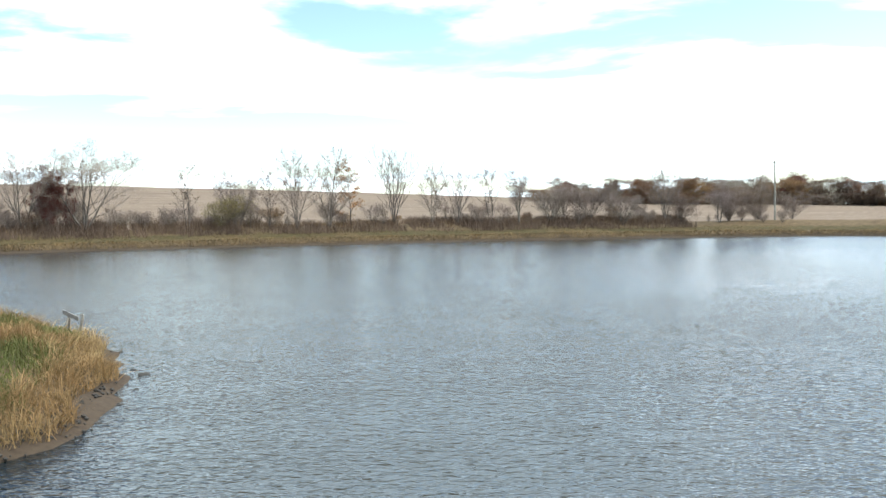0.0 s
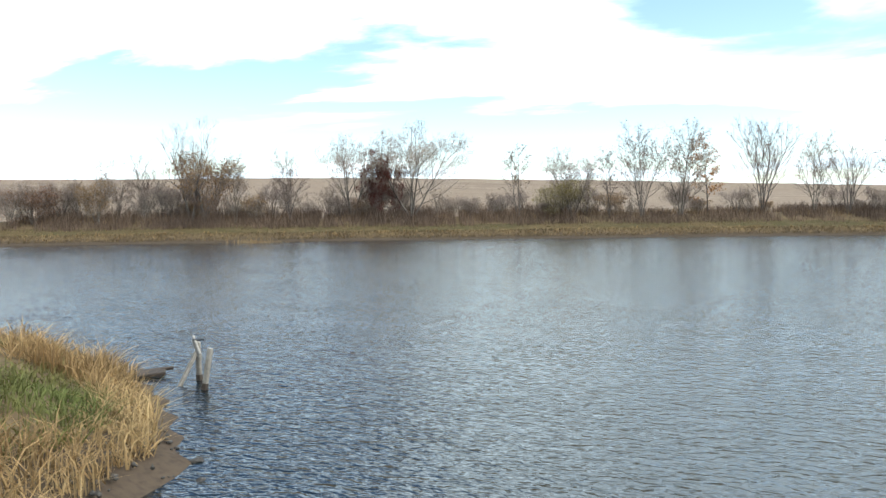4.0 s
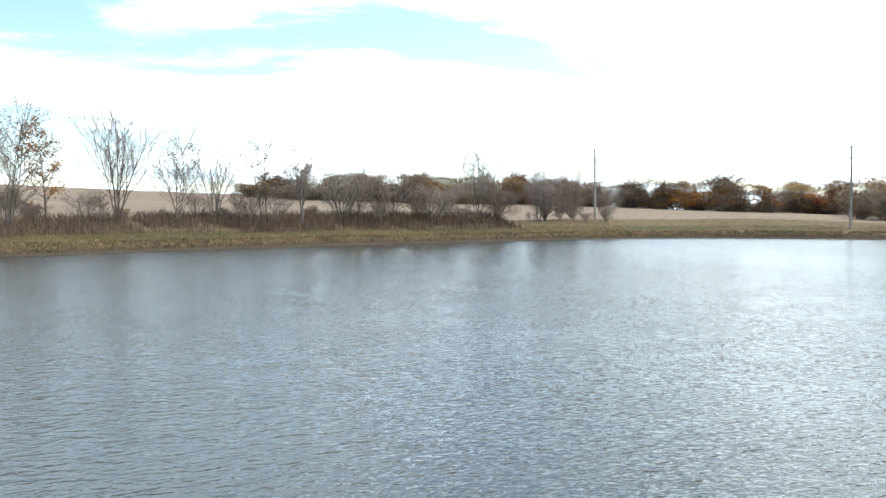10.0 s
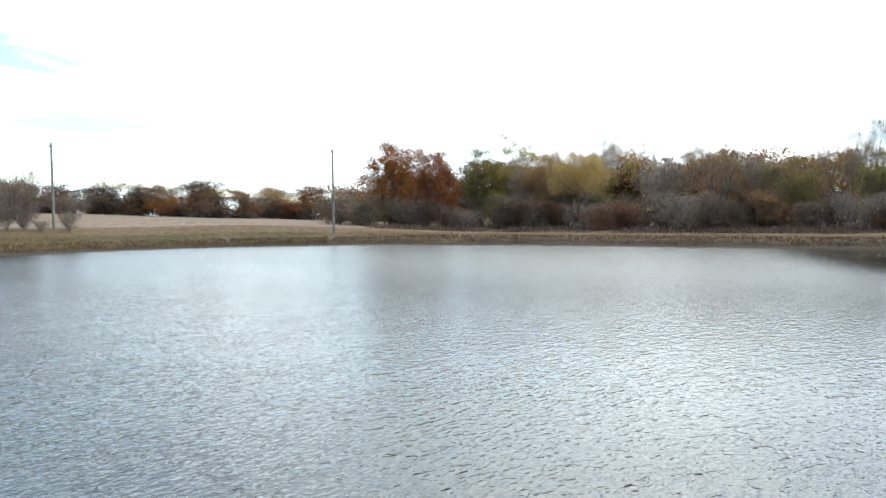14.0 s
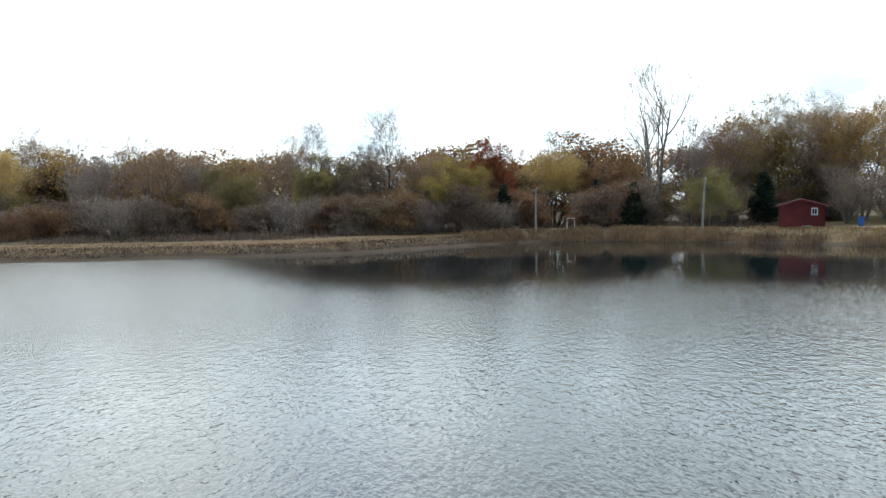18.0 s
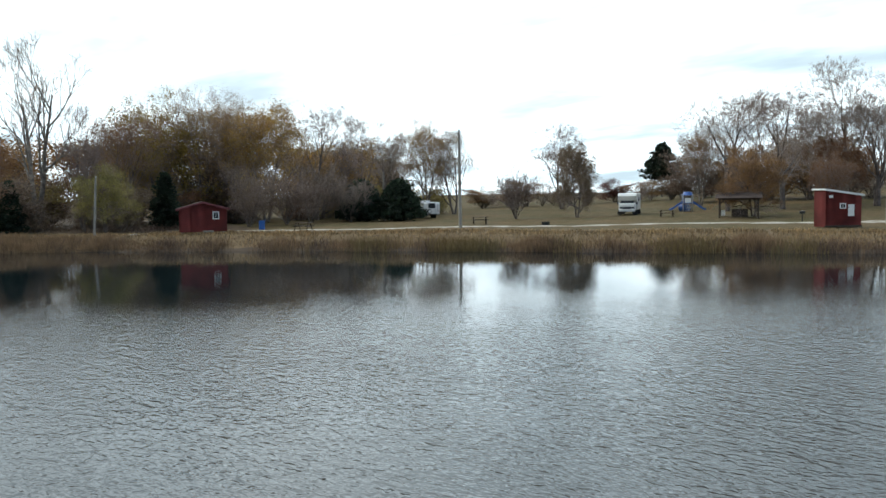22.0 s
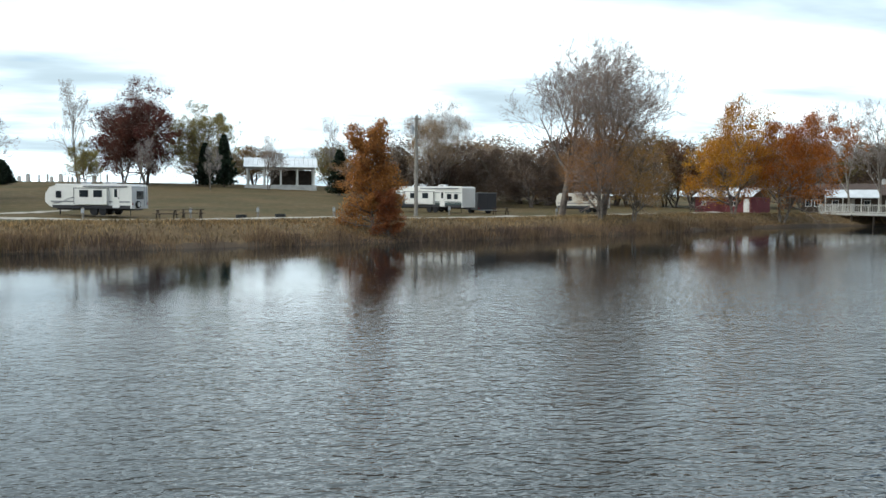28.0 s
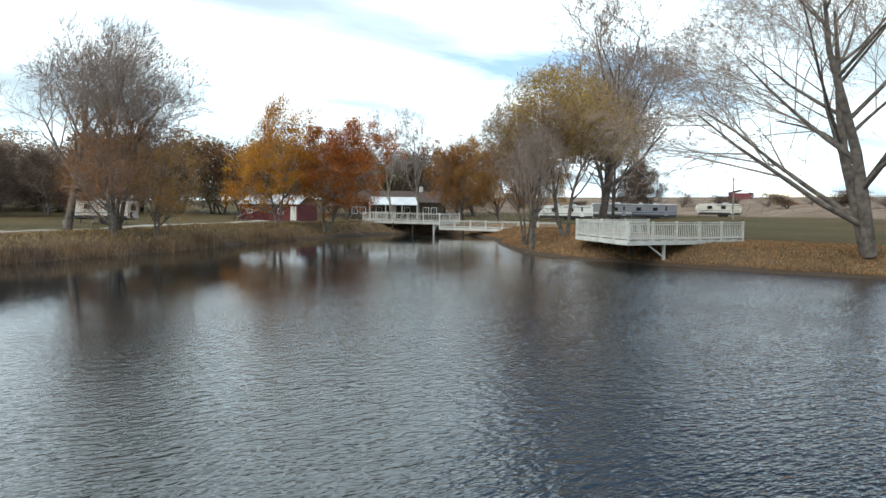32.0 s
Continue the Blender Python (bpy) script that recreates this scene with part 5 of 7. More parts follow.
def open_pavilion():
    """White-roofed open pavilion on the hill."""
    x, y = 18.5, -131.4
    top = thing("pavilion", "open pavilion with pale metal roof and white posts", "pavilion", "", pose(x, y, gz(x, y) + 0.65, 0, 0, 180))
    L, D, eave, ridge = 12.8, 8.5, 3.3, 5.3
    for sx in (-1, -0.5, 0, 0.5, 1):
        for sy in (0, 1):
            part("post", Geo().box((sx * (L / 2 - 0.3), sy * (D - 0.6) + 0.3, eave / 2), (0.32, 0.32, eave), ch=0.02), WOOD_WHITE, top)
    for sy in (0, 1):
        part("beam", Geo().box((0, sy * (D - 0.6) + 0.3, eave + 0.12), (L, 0.2, 0.34), ch=0.015), WOOD_WHITE, top)
    for y0, y1 in ((-0.5, D / 2), (D + 0.5, D / 2)):
        n = 16
        for k in range(n):
            x0 = -L / 2 - 0.4 + (L + 0.8) * k / n
            x1 = x0 + (L + 0.8) / n - 0.03
            vs = [(x0, y0, eave + 0.15), (x1, y0, eave + 0.15), (x1, y1, ridge), (x0, y1, ridge)]
            vs += [(a, b, c + 0.06) for a, b, c in vs]
            part("roof_sheet", Geo().add(vs, [(0, 1, 2, 3), (7, 6, 5, 4), (0, 4, 5, 1), (1, 5, 6, 2), (2, 6, 7, 3), (3, 7, 4, 0)]), ROOF_METAL, top)
    for s in (-1, 1):
        g = Geo().add([(s * L / 2, 0, eave + 0.2), (s * L / 2, D, eave + 0.2), (s * L / 2, D / 2, ridge - 0.05)] + [(s * (L / 2 - 0.08), 0, eave + 0.2), (s * (L / 2 - 0.08), D, eave + 0.2), (s * (L / 2 - 0.08), D / 2, ridge - 0.05)], [(0, 1, 2), (5, 4, 3), (0, 3, 4, 1), (1, 4, 5, 2), (2, 5, 3, 0)])
        part("gable_board", g, ROOF_WHITE, top)
    part("floor_slab", Geo().box((0, D / 2, -0.37), (L + 0.4, D + 0.4, 1.1), ch=0.02), STONE, top)
    # dark sheet added to give the open pavilion its dim interior, not a wall
    part("back_wall", Geo().box((2.0, D - 0.2, 1.65), (8.0, 0.15, 2.95), ch=0.01), WOOD_DARK, top, "added dark panel in place of the pavilion's dim interior")
    return top


open_pavilion()


def picnic_shelter():
    x, y = 62.4, -43.6
    top = thing("picnic_shelter", "small open picnic shelter with dark shingled roof", "shelter", "", pose(x, y, gz(x, y) - 0.08, 0, 0, math.degrees(math.atan2(-1.8, -3.3))))
    w, d = 4.0, 3.4
    for sx in (-1, 1):
        for sy in (-1, 1):
            p = part("post", Geo().box((sx * w / 2, sy * d / 2, 1.05), (0.15, 0.15, 2.1), ch=0.012), WOOD_DARK, top)
            part("brace", Geo().tube((sx * w / 2, sy * d / 2, 1.55), (sx * (w / 2 - 0.5), sy * d / 2, 2.05), 0.045, 0.045, 6), WOOD_DARK, p)
    for s in (-1, 1):
        part("beam", Geo().box((0, s * d / 2, 2.14), (w + 0.3, 0.14, 0.18), ch=0.01), WOOD_DARK, top)
        for k in range(5):
            a, b = k / 5, (k + 1) / 5 - 0.012
            g = Geo().add([(-w / 2 - 0.4, s * (d / 2 + 0.4) * (1 - a), 2.18 + 0.6 * a + 0.03), (w / 2 + 0.4, s * (d / 2 + 0.4) * (1 - a), 2.18 + 0.6 * a + 0.03), (w / 2 + 0.4, s * (d / 2 + 0.4) * (1 - b), 2.18 + 0.6 * b), (-w / 2 - 0.4, s * (d / 2 + 0.4) * (1 - b), 2.18 + 0.6 * b)]
                          + [(-w / 2 - 0.4, s * (d / 2 + 0.4) * (1 - a), 2.24 + 0.6 * a + 0.03), (w / 2 + 0.4, s * (d / 2 + 0.4) * (1 - a), 2.24 + 0.6 * a + 0.03), (w / 2 + 0.4, s * (d / 2 + 0.4) * (1 - b), 2.24 + 0.6 * b), (-w / 2 - 0.4, s * (d / 2 + 0.4) * (1 - b), 2.24 + 0.6 * b)],
                          [(0, 1, 2, 3), (7, 6, 5, 4), (0, 4, 5, 1), (1, 5, 6, 2), (2, 6, 7, 3), (3, 7, 4, 0)])
            part("shingle_course", g, ROOF_DARK, top)
    part("notice_sheet", Geo().box((-w / 2 + 0.35, d / 2 + 0.09, 0.55), (0.42, 0.03, 0.6)), WHITE_TRIM, top, "white notice sheet on the post")
    part("counter", Geo().box((0.1, d / 2 - 0.5, 0.5), (1.7, 0.6, 0.95), ch=0.02), WOOD_DARK, top)
    return top


picnic_shelter()


def long_shed():
    """Faded red shed with white roof by the inlet."""
    x, y = -39.5, -82.6
    turn = math.degrees(math.atan2(8.2, -4.7))
    top = thing("red_shed", "low faded red shed with pale metal roof", "shed", "", pose(x, y, gz(x, y) - 0.05, 0, 0, turn) @ Matrix.Diagonal((1, -1, 1, 1)))
    L, d, h = 8.6, 5.0, 2.2
    wall = part("wall", Geo().box((L / 2, -d / 2, h / 2), (L, d, h)), RED_FADED, top)
    boards(wall, "board", (0, 0.0), (L, 0.0), 0, h, 0.36, RED_FADED)
    for y0, y1 in ((0.35, -d / 2), (-d - 0.3, -d / 2)):
        for k in range(9):
            x0 = -0.3 + (L + 0.6) * k / 9
            x1 = x0 + (L + 0.6) / 9 - 0.03
            vs = [(x0, y0, h), (x1, y0, h), (x1, y1, h + 1.25), (x0, y1, h + 1.25)]
            vs += [(a, b, c + 0.06) for a, b, c in vs]
            part("roof_sheet", Geo().add(vs, [(0, 1, 2, 3), (7, 6, 5, 4), (0, 4, 5, 1), (1, 5, 6, 2), (2, 6, 7, 3), (3, 7, 4, 0)]), ROOF_METAL, top)
    part("door_panel", Geo().box((L - 0.7, 0.05, 1.0), (0.85, 0.06, 1.95), ch=0.01), WHITE_TRIM, top, "white door")
    window_part(top, (L - 2.6, 0.03, 1.3), 0.7, 0.6, 180)
    window_part(top, (1.4, 0.03, 1.3), 0.5, 0.5, 180)


long_shed()


def lodge():
    x, y = -58.0, -85.0
    turn = math.degrees(math.atan2(6.0, -8.1))
    top = thing("lodge", "dark brown lodge with pale metal porch roof", "house", "", pose(x, y, gz(x, y) - 0.05, 0, 0, turn) @ Matrix.Diagonal((1, -1, 1, 1)))
    L, d, h = 14.0, 7.0, 2.5
    part("wall", Geo().box((L / 2, -d / 2, h / 2), (L, d, h)), WOOD_DARK, top)
    for y0, y1, z0, z1, mat, nm in ((0.3, -d / 2, h, h + 1.7, ROOF_DARK, "roof"), (-d - 0.3, -d / 2, h, h + 1.7, ROOF_DARK, "roof"), (2.6, 0.3, h - 0.35, h + 0.75, ROOF_METAL, "porch_roof")):
        x0, x1 = (-0.4, L + 0.4) if nm == "roof" else (3.2, 10.4)
        vs = [(x0, y0, z0), (x1, y0, z0), (x1, y1, z1), (x0, y1, z1)]
        vs += [(a, b, c + 0.12) for a, b, c in vs]
        part(nm, Geo().add(vs, [(0, 1, 2, 3), (7, 6, 5, 4), (0, 4, 5, 1), (1, 5, 6, 2), (2, 6, 7, 3), (3, 7, 4, 0)]), mat, top)
    for s in (-1, 1):
        xx = 0.02 if s < 0 else L - 0.02
        part("gable", Geo().add([(xx, 0, h), (xx, -d, h), (xx, -d / 2, h + 1.65), (xx - s * 0.1, 0, h), (xx - s * 0.1, -d, h), (xx - s * 0.1, -d / 2, h + 1.65)], [(0, 1, 2), (5, 4, 3), (0, 3, 4, 1), (1, 4, 5, 2), (2, 5, 3, 0)]), RED_FADED, top)
    for xx in (3.3, 5.6, 8.0, 10.2):
        part("porch_post", Geo().box((xx, 2.4, (h - 0.35) / 2), (0.14, 0.14, h - 0.35), ch=0.01), WOOD_WHITE, top)
    for xx in (1.0, 2.2, 4.6, 8.8, 11.6, 12.8):
        window_part(top, (xx, 0.03, 1.35), 0.75, 0.9, 180)
    part("door_panel", Geo().box((6.7, 0.05, 1.05), (0.95, 0.06, 2.05), ch=0.01), WHITE_TRIM, top)
    part("porch_floor", Geo().box((6.8, 1.4, 0.1), (7.6, 2.8, 0.2), ch=0.02), WOOD_GREY, top)
    part("chimney", Geo().box((11.0, -d / 2, h + 1.9), (0.6, 0.6, 1.2), ch=0.02), STONE, top)


lodge()


# ---- campers ----
def wheel(parent, c, r=0.34, w=0.22):
    t = part("wheel", Geo().tube((c[0], c[1] - w / 2, c[2]), (c[0], c[1] + w / 2, c[2]), r, r, 18), RUBBER, parent)
    s = -1 if c[1] < 0 else 1
    part("rim", Geo().tube((c[0], c[1] + s * w * 0.5, c[2]), (c[0], c[1] + s * (w * 0.5 + 0.03), c[2]), r * 0.6, r * 0.5, 14), STEEL, t)


def camper(x, y, turn, L, W, H, label, body_mat=None, nose=0.0, stripe=RV_GREY, skirt=RV_DARK, windows=((0.3, 0.7), (0.6, 0.7)), door_at=0.8, slide=None, rear_glass=True, category="camper trailer", floor=0.55, band=None):
    """A camper: x runs from its front (0) to its rear (L); the visible long side is y = 0, the body reaches to y = -W."""
    body_mat = body_mat or RV_WHITE
    top = thing("camper_trailer", label, category, "campers", pose(x, y, gz(x, y), 0, 0, turn) @ Matrix.Diagonal((1, -1, 1, 1)))
    z0, z1 = floor, H - 0.28
    prof = [(nose * 0.9, z0), (L, z0), (L, z1 - 0.12), (L - 0.10, z1), (nose * 1.1 + 0.15, z1), (nose * 0.45, z1 - 0.22), (0.02, z1 - 0.75), (0.0, z0 + 0.55), (nose * 0.35, z0 + 0.22)]
    body = part("body", Geo().prism(prof, -W, 0), body_mat, top)
    part("roof", Geo().box((L / 2 + nose * 0.4, -W / 2, z1 + 0.02), (L - nose * 0.9 - 0.2, W - 0.08, 0.07), ch=0.03), ROOF_WHITE, top)
    part("skirt", Geo().box((L / 2 + nose * 0.3, 0.012, z0 + 0.13), (L - nose * 0.9, 0.02, 0.26)), skirt, body)
    part("stripe", Geo().box((L / 2 + nose * 0.2, 0.014, z0 + 0.55), (L - nose * 0.6 - 0.2, 0.022, 0.10)), stripe, body)
    if band:
        for s0, s1 in ((nose * 0.9 + 0.1, L * (slide[0] if slide else 0.5) - 0.05), (L * (slide[1] if slide else 0.5) + 0.05, L - 0.05)):
            part("lower_band", Geo().box(((s0 + s1) / 2, 0.013, z0 + 0.36), (s1 - s0, 0.02, 0.2)), band, body, "dark green painted band")
            part("upper_line", Geo().box(((s0 + s1) / 2, 0.012, z0 + 1.52), (s1 - s0, 0.018, 0.05)), band, body)
    g = Geo()
    for k in range(9):
        f = k / 8
        g.box((L * 0.12 + f * L * 0.24, 0.016, z0 + 0.42 + 0.5 * math.sin(f * 1.5) ** 2), (L * 0.035, 0.024, 0.07))
    part("swoosh", g, stripe, body)
    for f, w in windows:
        m = part("window", Geo().box((L * f, 0.02, z0 + 1.12), (w + 0.08, 0.03, 0.55), ch=0.01), RV_DARK, body)
        part("pane", Geo().box((L * f, 0.037, z0 + 1.12), (w - 0.03, 0.012, 0.46)), GLASS, m)
    if door_at:
        d = part("door_panel", Geo().box((L * door_at, 0.018, z0 + 0.88), (0.62, 0.03, 1.62), ch=0.01), body_mat, body)
        part("door_window", Geo().box((L * door_at, 0.037, z0 + 1.25), (0.26, 0.014, 0.65)), GLASS, d)
        part("handle", Geo().box((L * door_at + 0.24, 0.05, z0 + 0.85), (0.05, 0.03, 0.12)), BLACK_METAL, d)
        part("entry_step", Geo().box((L * door_at, 0.22, z0 - 0.25), (0.6, 0.35, 0.04)), BLACK_METAL, top)
    if slide:
        s = part("slide_out", Geo().box((L * (slide[0] + slide[1]) / 2, 0.13, z0 + 0.98), (L * (slide[1] - slide[0]), 0.26, 1.35), ch=0.02), body_mat, body)
        part("slide_trim", Geo().box((L * slide[0], 0.265, z0 + 0.98), (0.05, 0.02, 1.35)), RV_DARK, s)
        part("slide_trim", Geo().box((L * slide[1], 0.265, z0 + 0.98), (0.05, 0.02, 1.35)), RV_DARK, s)
        part("slide_trim", Geo().box((L * (slide[0] + slide[1]) / 2, 0.265, z0 + 1.63), (L * (slide[1] - slide[0]), 0.02, 0.05)), RV_DARK, s)
        for f in (0.3, 0.72):
            xx = L * (slide[0] + (slide[1] - slide[0]) * f)
            w = part("window", Geo().box((xx, 0.27, z0 + 1.2), (0.78, 0.03, 0.58), ch=0.01), RV_DARK, s)
            part("pane", Geo().box((xx, 0.29, z0 + 1.2), (0.68, 0.012, 0.48)), GLASS, w)
    if rear_glass:
        w = part("rear_window", Geo().box((L + 0.01, -W / 2, z0 + 1.1), (0.03, 1.05, 0.68), ch=0.01), RV_DARK, body)
        part("pane", Geo().box((L + 0.03, -W / 2, z0 + 1.1), (0.012, 0.95, 0.58)), GLASS, w)
        part("ladder", Geo().tube((L + 0.08, -W + 0.35, z0 + 0.2), (L + 0.08, -W + 0.35, z1), 0.02, 0.02, 6).tube((L + 0.08, -W + 0.7, z0 + 0.2), (L + 0.08, -W + 0.7, z1), 0.02, 0.02, 6), STEEL, body)
        sp = part("spare_wheel", Geo().tube((L + 0.01, -W * 0.32, z0 + 0.35), (L + 0.17, -W * 0.32, z0 + 0.35), 0.3, 0.3, 16), RUBBER, body)
        part("wheel_cover", Geo().tube((L + 0.17, -W * 0.32, z0 + 0.35), (L + 0.19, -W * 0.32, z0 + 0.35), 0.2, 0.2, 14), body_mat, sp)
        for yy in (-0.12, -W + 0.12):
            part("tail_lamp", Geo().box((L + 0.012, yy, z0 + 0.4), (0.03, 0.09, 0.2), ch=0.005), RED_PAINT, body)
    for k, f in enumerate((0.38, 0.66)):
        u = part("roof_unit", Geo().box((L * f, -W / 2, z1 + 0.15), (0.85 if k else 0.55, 0.65, 0.22), ch=0.05), ROOF_WHITE, top, "white roof air conditioner")
        part("grille", Geo().box((L * f, -W / 2 + 0.33, z1 + 0.15), (0.5, 0.012, 0.1)), RV_GREY, u)
    part("awning", Geo().tube((L * 0.45, 0.07, z1 - 0.14), (L * 0.95, 0.07, z1 - 0.14), 0.06, 0.06, 10), RV_GREY, top)
    part("chassis", Geo().box((L / 2 + nose * 0.3, -W / 2, z0 - 0.07), (L - nose - 0.2, W * 0.7, 0.14)), BLACK_METAL, top)
    for yy in (-0.14, -W + 0.14):
        for f in (0.56, 0.56 + 0.78 / L):
            wheel(top, (L * f, yy, 0.34))
    part("jack", Geo().tube((0.5, -W / 2, 0), (0.5, -W / 2, z0 + 0.3), 0.05, 0.05, 8), BLACK_METAL, top)
    part("jack", Geo().tube((L - 0.3, -0.3, 0), (L - 0.3, -0.3, z0), 0.035, 0.035, 8), BLACK_METAL, top)
    return top


def facing(ax, ay, bx, by):
    """The turn that lays local x from a to b."""
    return math.degrees(math.atan2(by - ay, bx - ax))


# the visible side is the right-hand side of the run from front to rear
camper(37.6, -45.4, facing(37.6, -45.4, 30.4, -42.6), 7.7, 2.45, 2.75, "white travel trailer with dark windows and grey swooshes", nose=0.9, windows=((0.16, 0.42),), door_at=0.82, slide=(0.36, 0.74))
camper(7.0, -63.6, facing(7.0, -63.6, -0.2, -56.2), 9.6, 2.5, 2.95, "long white fifth-wheel trailer with dark green bands", nose=0.6, stripe=RV_GREEN, windows=((0.13, 0.55), (0.83, 0.5), (0.92, 0.4)), door_at=0.74, slide=(0.24, 0.64), rear_glass=False, band=RV_GREEN)
camper(104.2, -31.2, facing(104.2, -31.2, 99.6, -29.8), 4.9, 2.3, 2.35, "small white travel trailer at the wood's edge", nose=0.3, windows=((0.3, 0.4), (0.5, 0.4), (0.7, 0.4)), door_at=0, stripe=RV_BLUE)
camper(-14.0, -69.0, facing(-14.0, -69.0, -18.5, -64.5), 6.0, 2.4, 2.5, "cream travel trailer half hidden by trees", RV_CREAM, nose=0.3, windows=((0.3, 0.6), (0.65, 0.5)))
camper(-83.5, -70.5, facing(-83.5, -70.5, -91.0, -64.0), 8.6, 2.5, 2.6, "white travel trailer behind the deck", nose=0.4)
camper(-92.5, -67.5, facing(-92.5, -67.5, -97.5, -62.5), 6.6, 2.5, 2.8, "dark grey camper behind the deck", RV_GREY, nose=0.5, stripe=RV_WHITE)
camper(-98.0, -65.5, facing(-98.0, -65.5, -105.5, -59.5), 9.0, 2.5, 2.7, "grey and white camper with blue folding chairs", RV_GREY, nose=0.4, stripe=RV_BLUE)
camper(-114.5, -62.5, facing(-114.5, -62.5, -119.5, -56.0), 7.4, 2.4, 2.5, "weathered white camper beside a lamp pole", RV_CREAM, nose=0.6)


def dark_trailer(x, y, turn):
    top = thing("cargo_trailer", "dark enclosed cargo trailer behind a camper", "trailer", "", pose(x, y, gz(x, y), 0, 0, turn))
    body = part("body", Geo().box((0, -1.6, 1.35), (2.3, 3.2, 1.9), ch=0.05), RV_DARK, top)
    for s in (-0.5, 0.5):
        part("door_panel", Geo().box((s * 1.05, 0.02, 1.35), (1.0, 0.04, 1.75), ch=0.01), RV_DARK, body)
        part("lamp", Geo().box((s * 2.0, 0.03, 0.6), (0.14, 0.04, 0.1)), RED_PAINT, body)
        wheel(top, (s * 2.1, -1.8, 0.33))
    part("bumper", Geo().box((0, 0.08, 0.42), (2.2, 0.1, 0.1), ch=0.01), STEEL, top)
    part("roof_edge", Geo().box((0, 0.01, 2.3), (2.3, 0.05, 0.06)), STEEL, body)


dark_trailer(-3.4, -60.9, 12)


def motorhome(x, y, turn):
    """A motorhome with its front to -y."""
    top = thing("motorhome", "white motorhome with sleeping cab over the windscreen", "motorhome", "campers", pose(x, y, gz(x, y), 0, 0, turn))
    body = part("body", Geo().box((0, 3.4, 1.7), (2.3, 4.6, 2.1), ch=0.08), RV_WHITE, top)
    prof = [(0.2, 1.85), (1.2, 1.7), (1.2, 2.75), (0.15, 2.7), (-0.1, 2.4)]
    g = Geo()
    vs = [(s * 1.13, yy, z) for s in (-1, 1) for yy, z in prof]
    n = len(prof)
    g.add(vs, [tuple(range(n)), tuple(range(2 * n - 1, n - 1, -1))] + [(k, n + k, n + (k + 1) % n, (k + 1) % n) for k in range(n)])
    part("cab_over", g, RV_WHITE, top)
    cab = part("cab", Geo().box((0, 0.55, 1.0), (1.95, 1.5, 1.0), ch=0.12), RV_WHITE, top)
    part("windscreen", Geo().add([(-0.85, -0.06, 1.42), (0.85, -0.06, 1.42), (0.8, 0.3, 1.86), (-0.8, 0.3, 1.86), (-0.85, 0.0, 1.38), (0.85, 0.0, 1.38), (0.8, 0.36, 1.84), (-0.8, 0.36, 1.84)], [(0, 1, 2, 3), (7, 6, 5, 4), (0, 4, 5, 1), (2, 6, 7, 3), (1, 5, 6, 2), (3, 7, 4, 0)]), GLASS, cab)
    part("radiator_grille", Geo().box((0, -0.22, 0.95), (1.05, 0.04, 0.32), ch=0.01), RV_DARK, cab)
    part("bumper", Geo().box((0, -0.26, 0.58), (1.95, 0.12, 0.2), ch=0.03), STEEL, top)
    for s in (-1, 1):
        part("headlamp", Geo().box((s * 0.72, -0.22, 0.98), (0.3, 0.05, 0.22), ch=0.02), GLASS, cab)
        part("mirror", Geo().box((s * 1.16, 0.35, 1.5), (0.16, 0.1, 0.3), ch=0.02), RV_DARK, cab)
        wheel(top, (s * 0.9, 0.55, 0.36))
        wheel(top, (s * 0.95, 4.2, 0.36))
        w = part("window", Geo().box((s * 1.155, 3.0, 1.95), (0.03, 0.9, 0.5), ch=0.01), RV_DARK, body)
        part("pane", Geo().box((s * 1.175, 3.0, 1.95), (0.012, 0.8, 0.42)), GLASS, w)
    part("roof_unit", Geo().box((0, 3.6, 2.86), (0.8, 0.9, 0.24), ch=0.05), ROOF_WHITE, top)


motorhome(77.4, -43.9, -150)


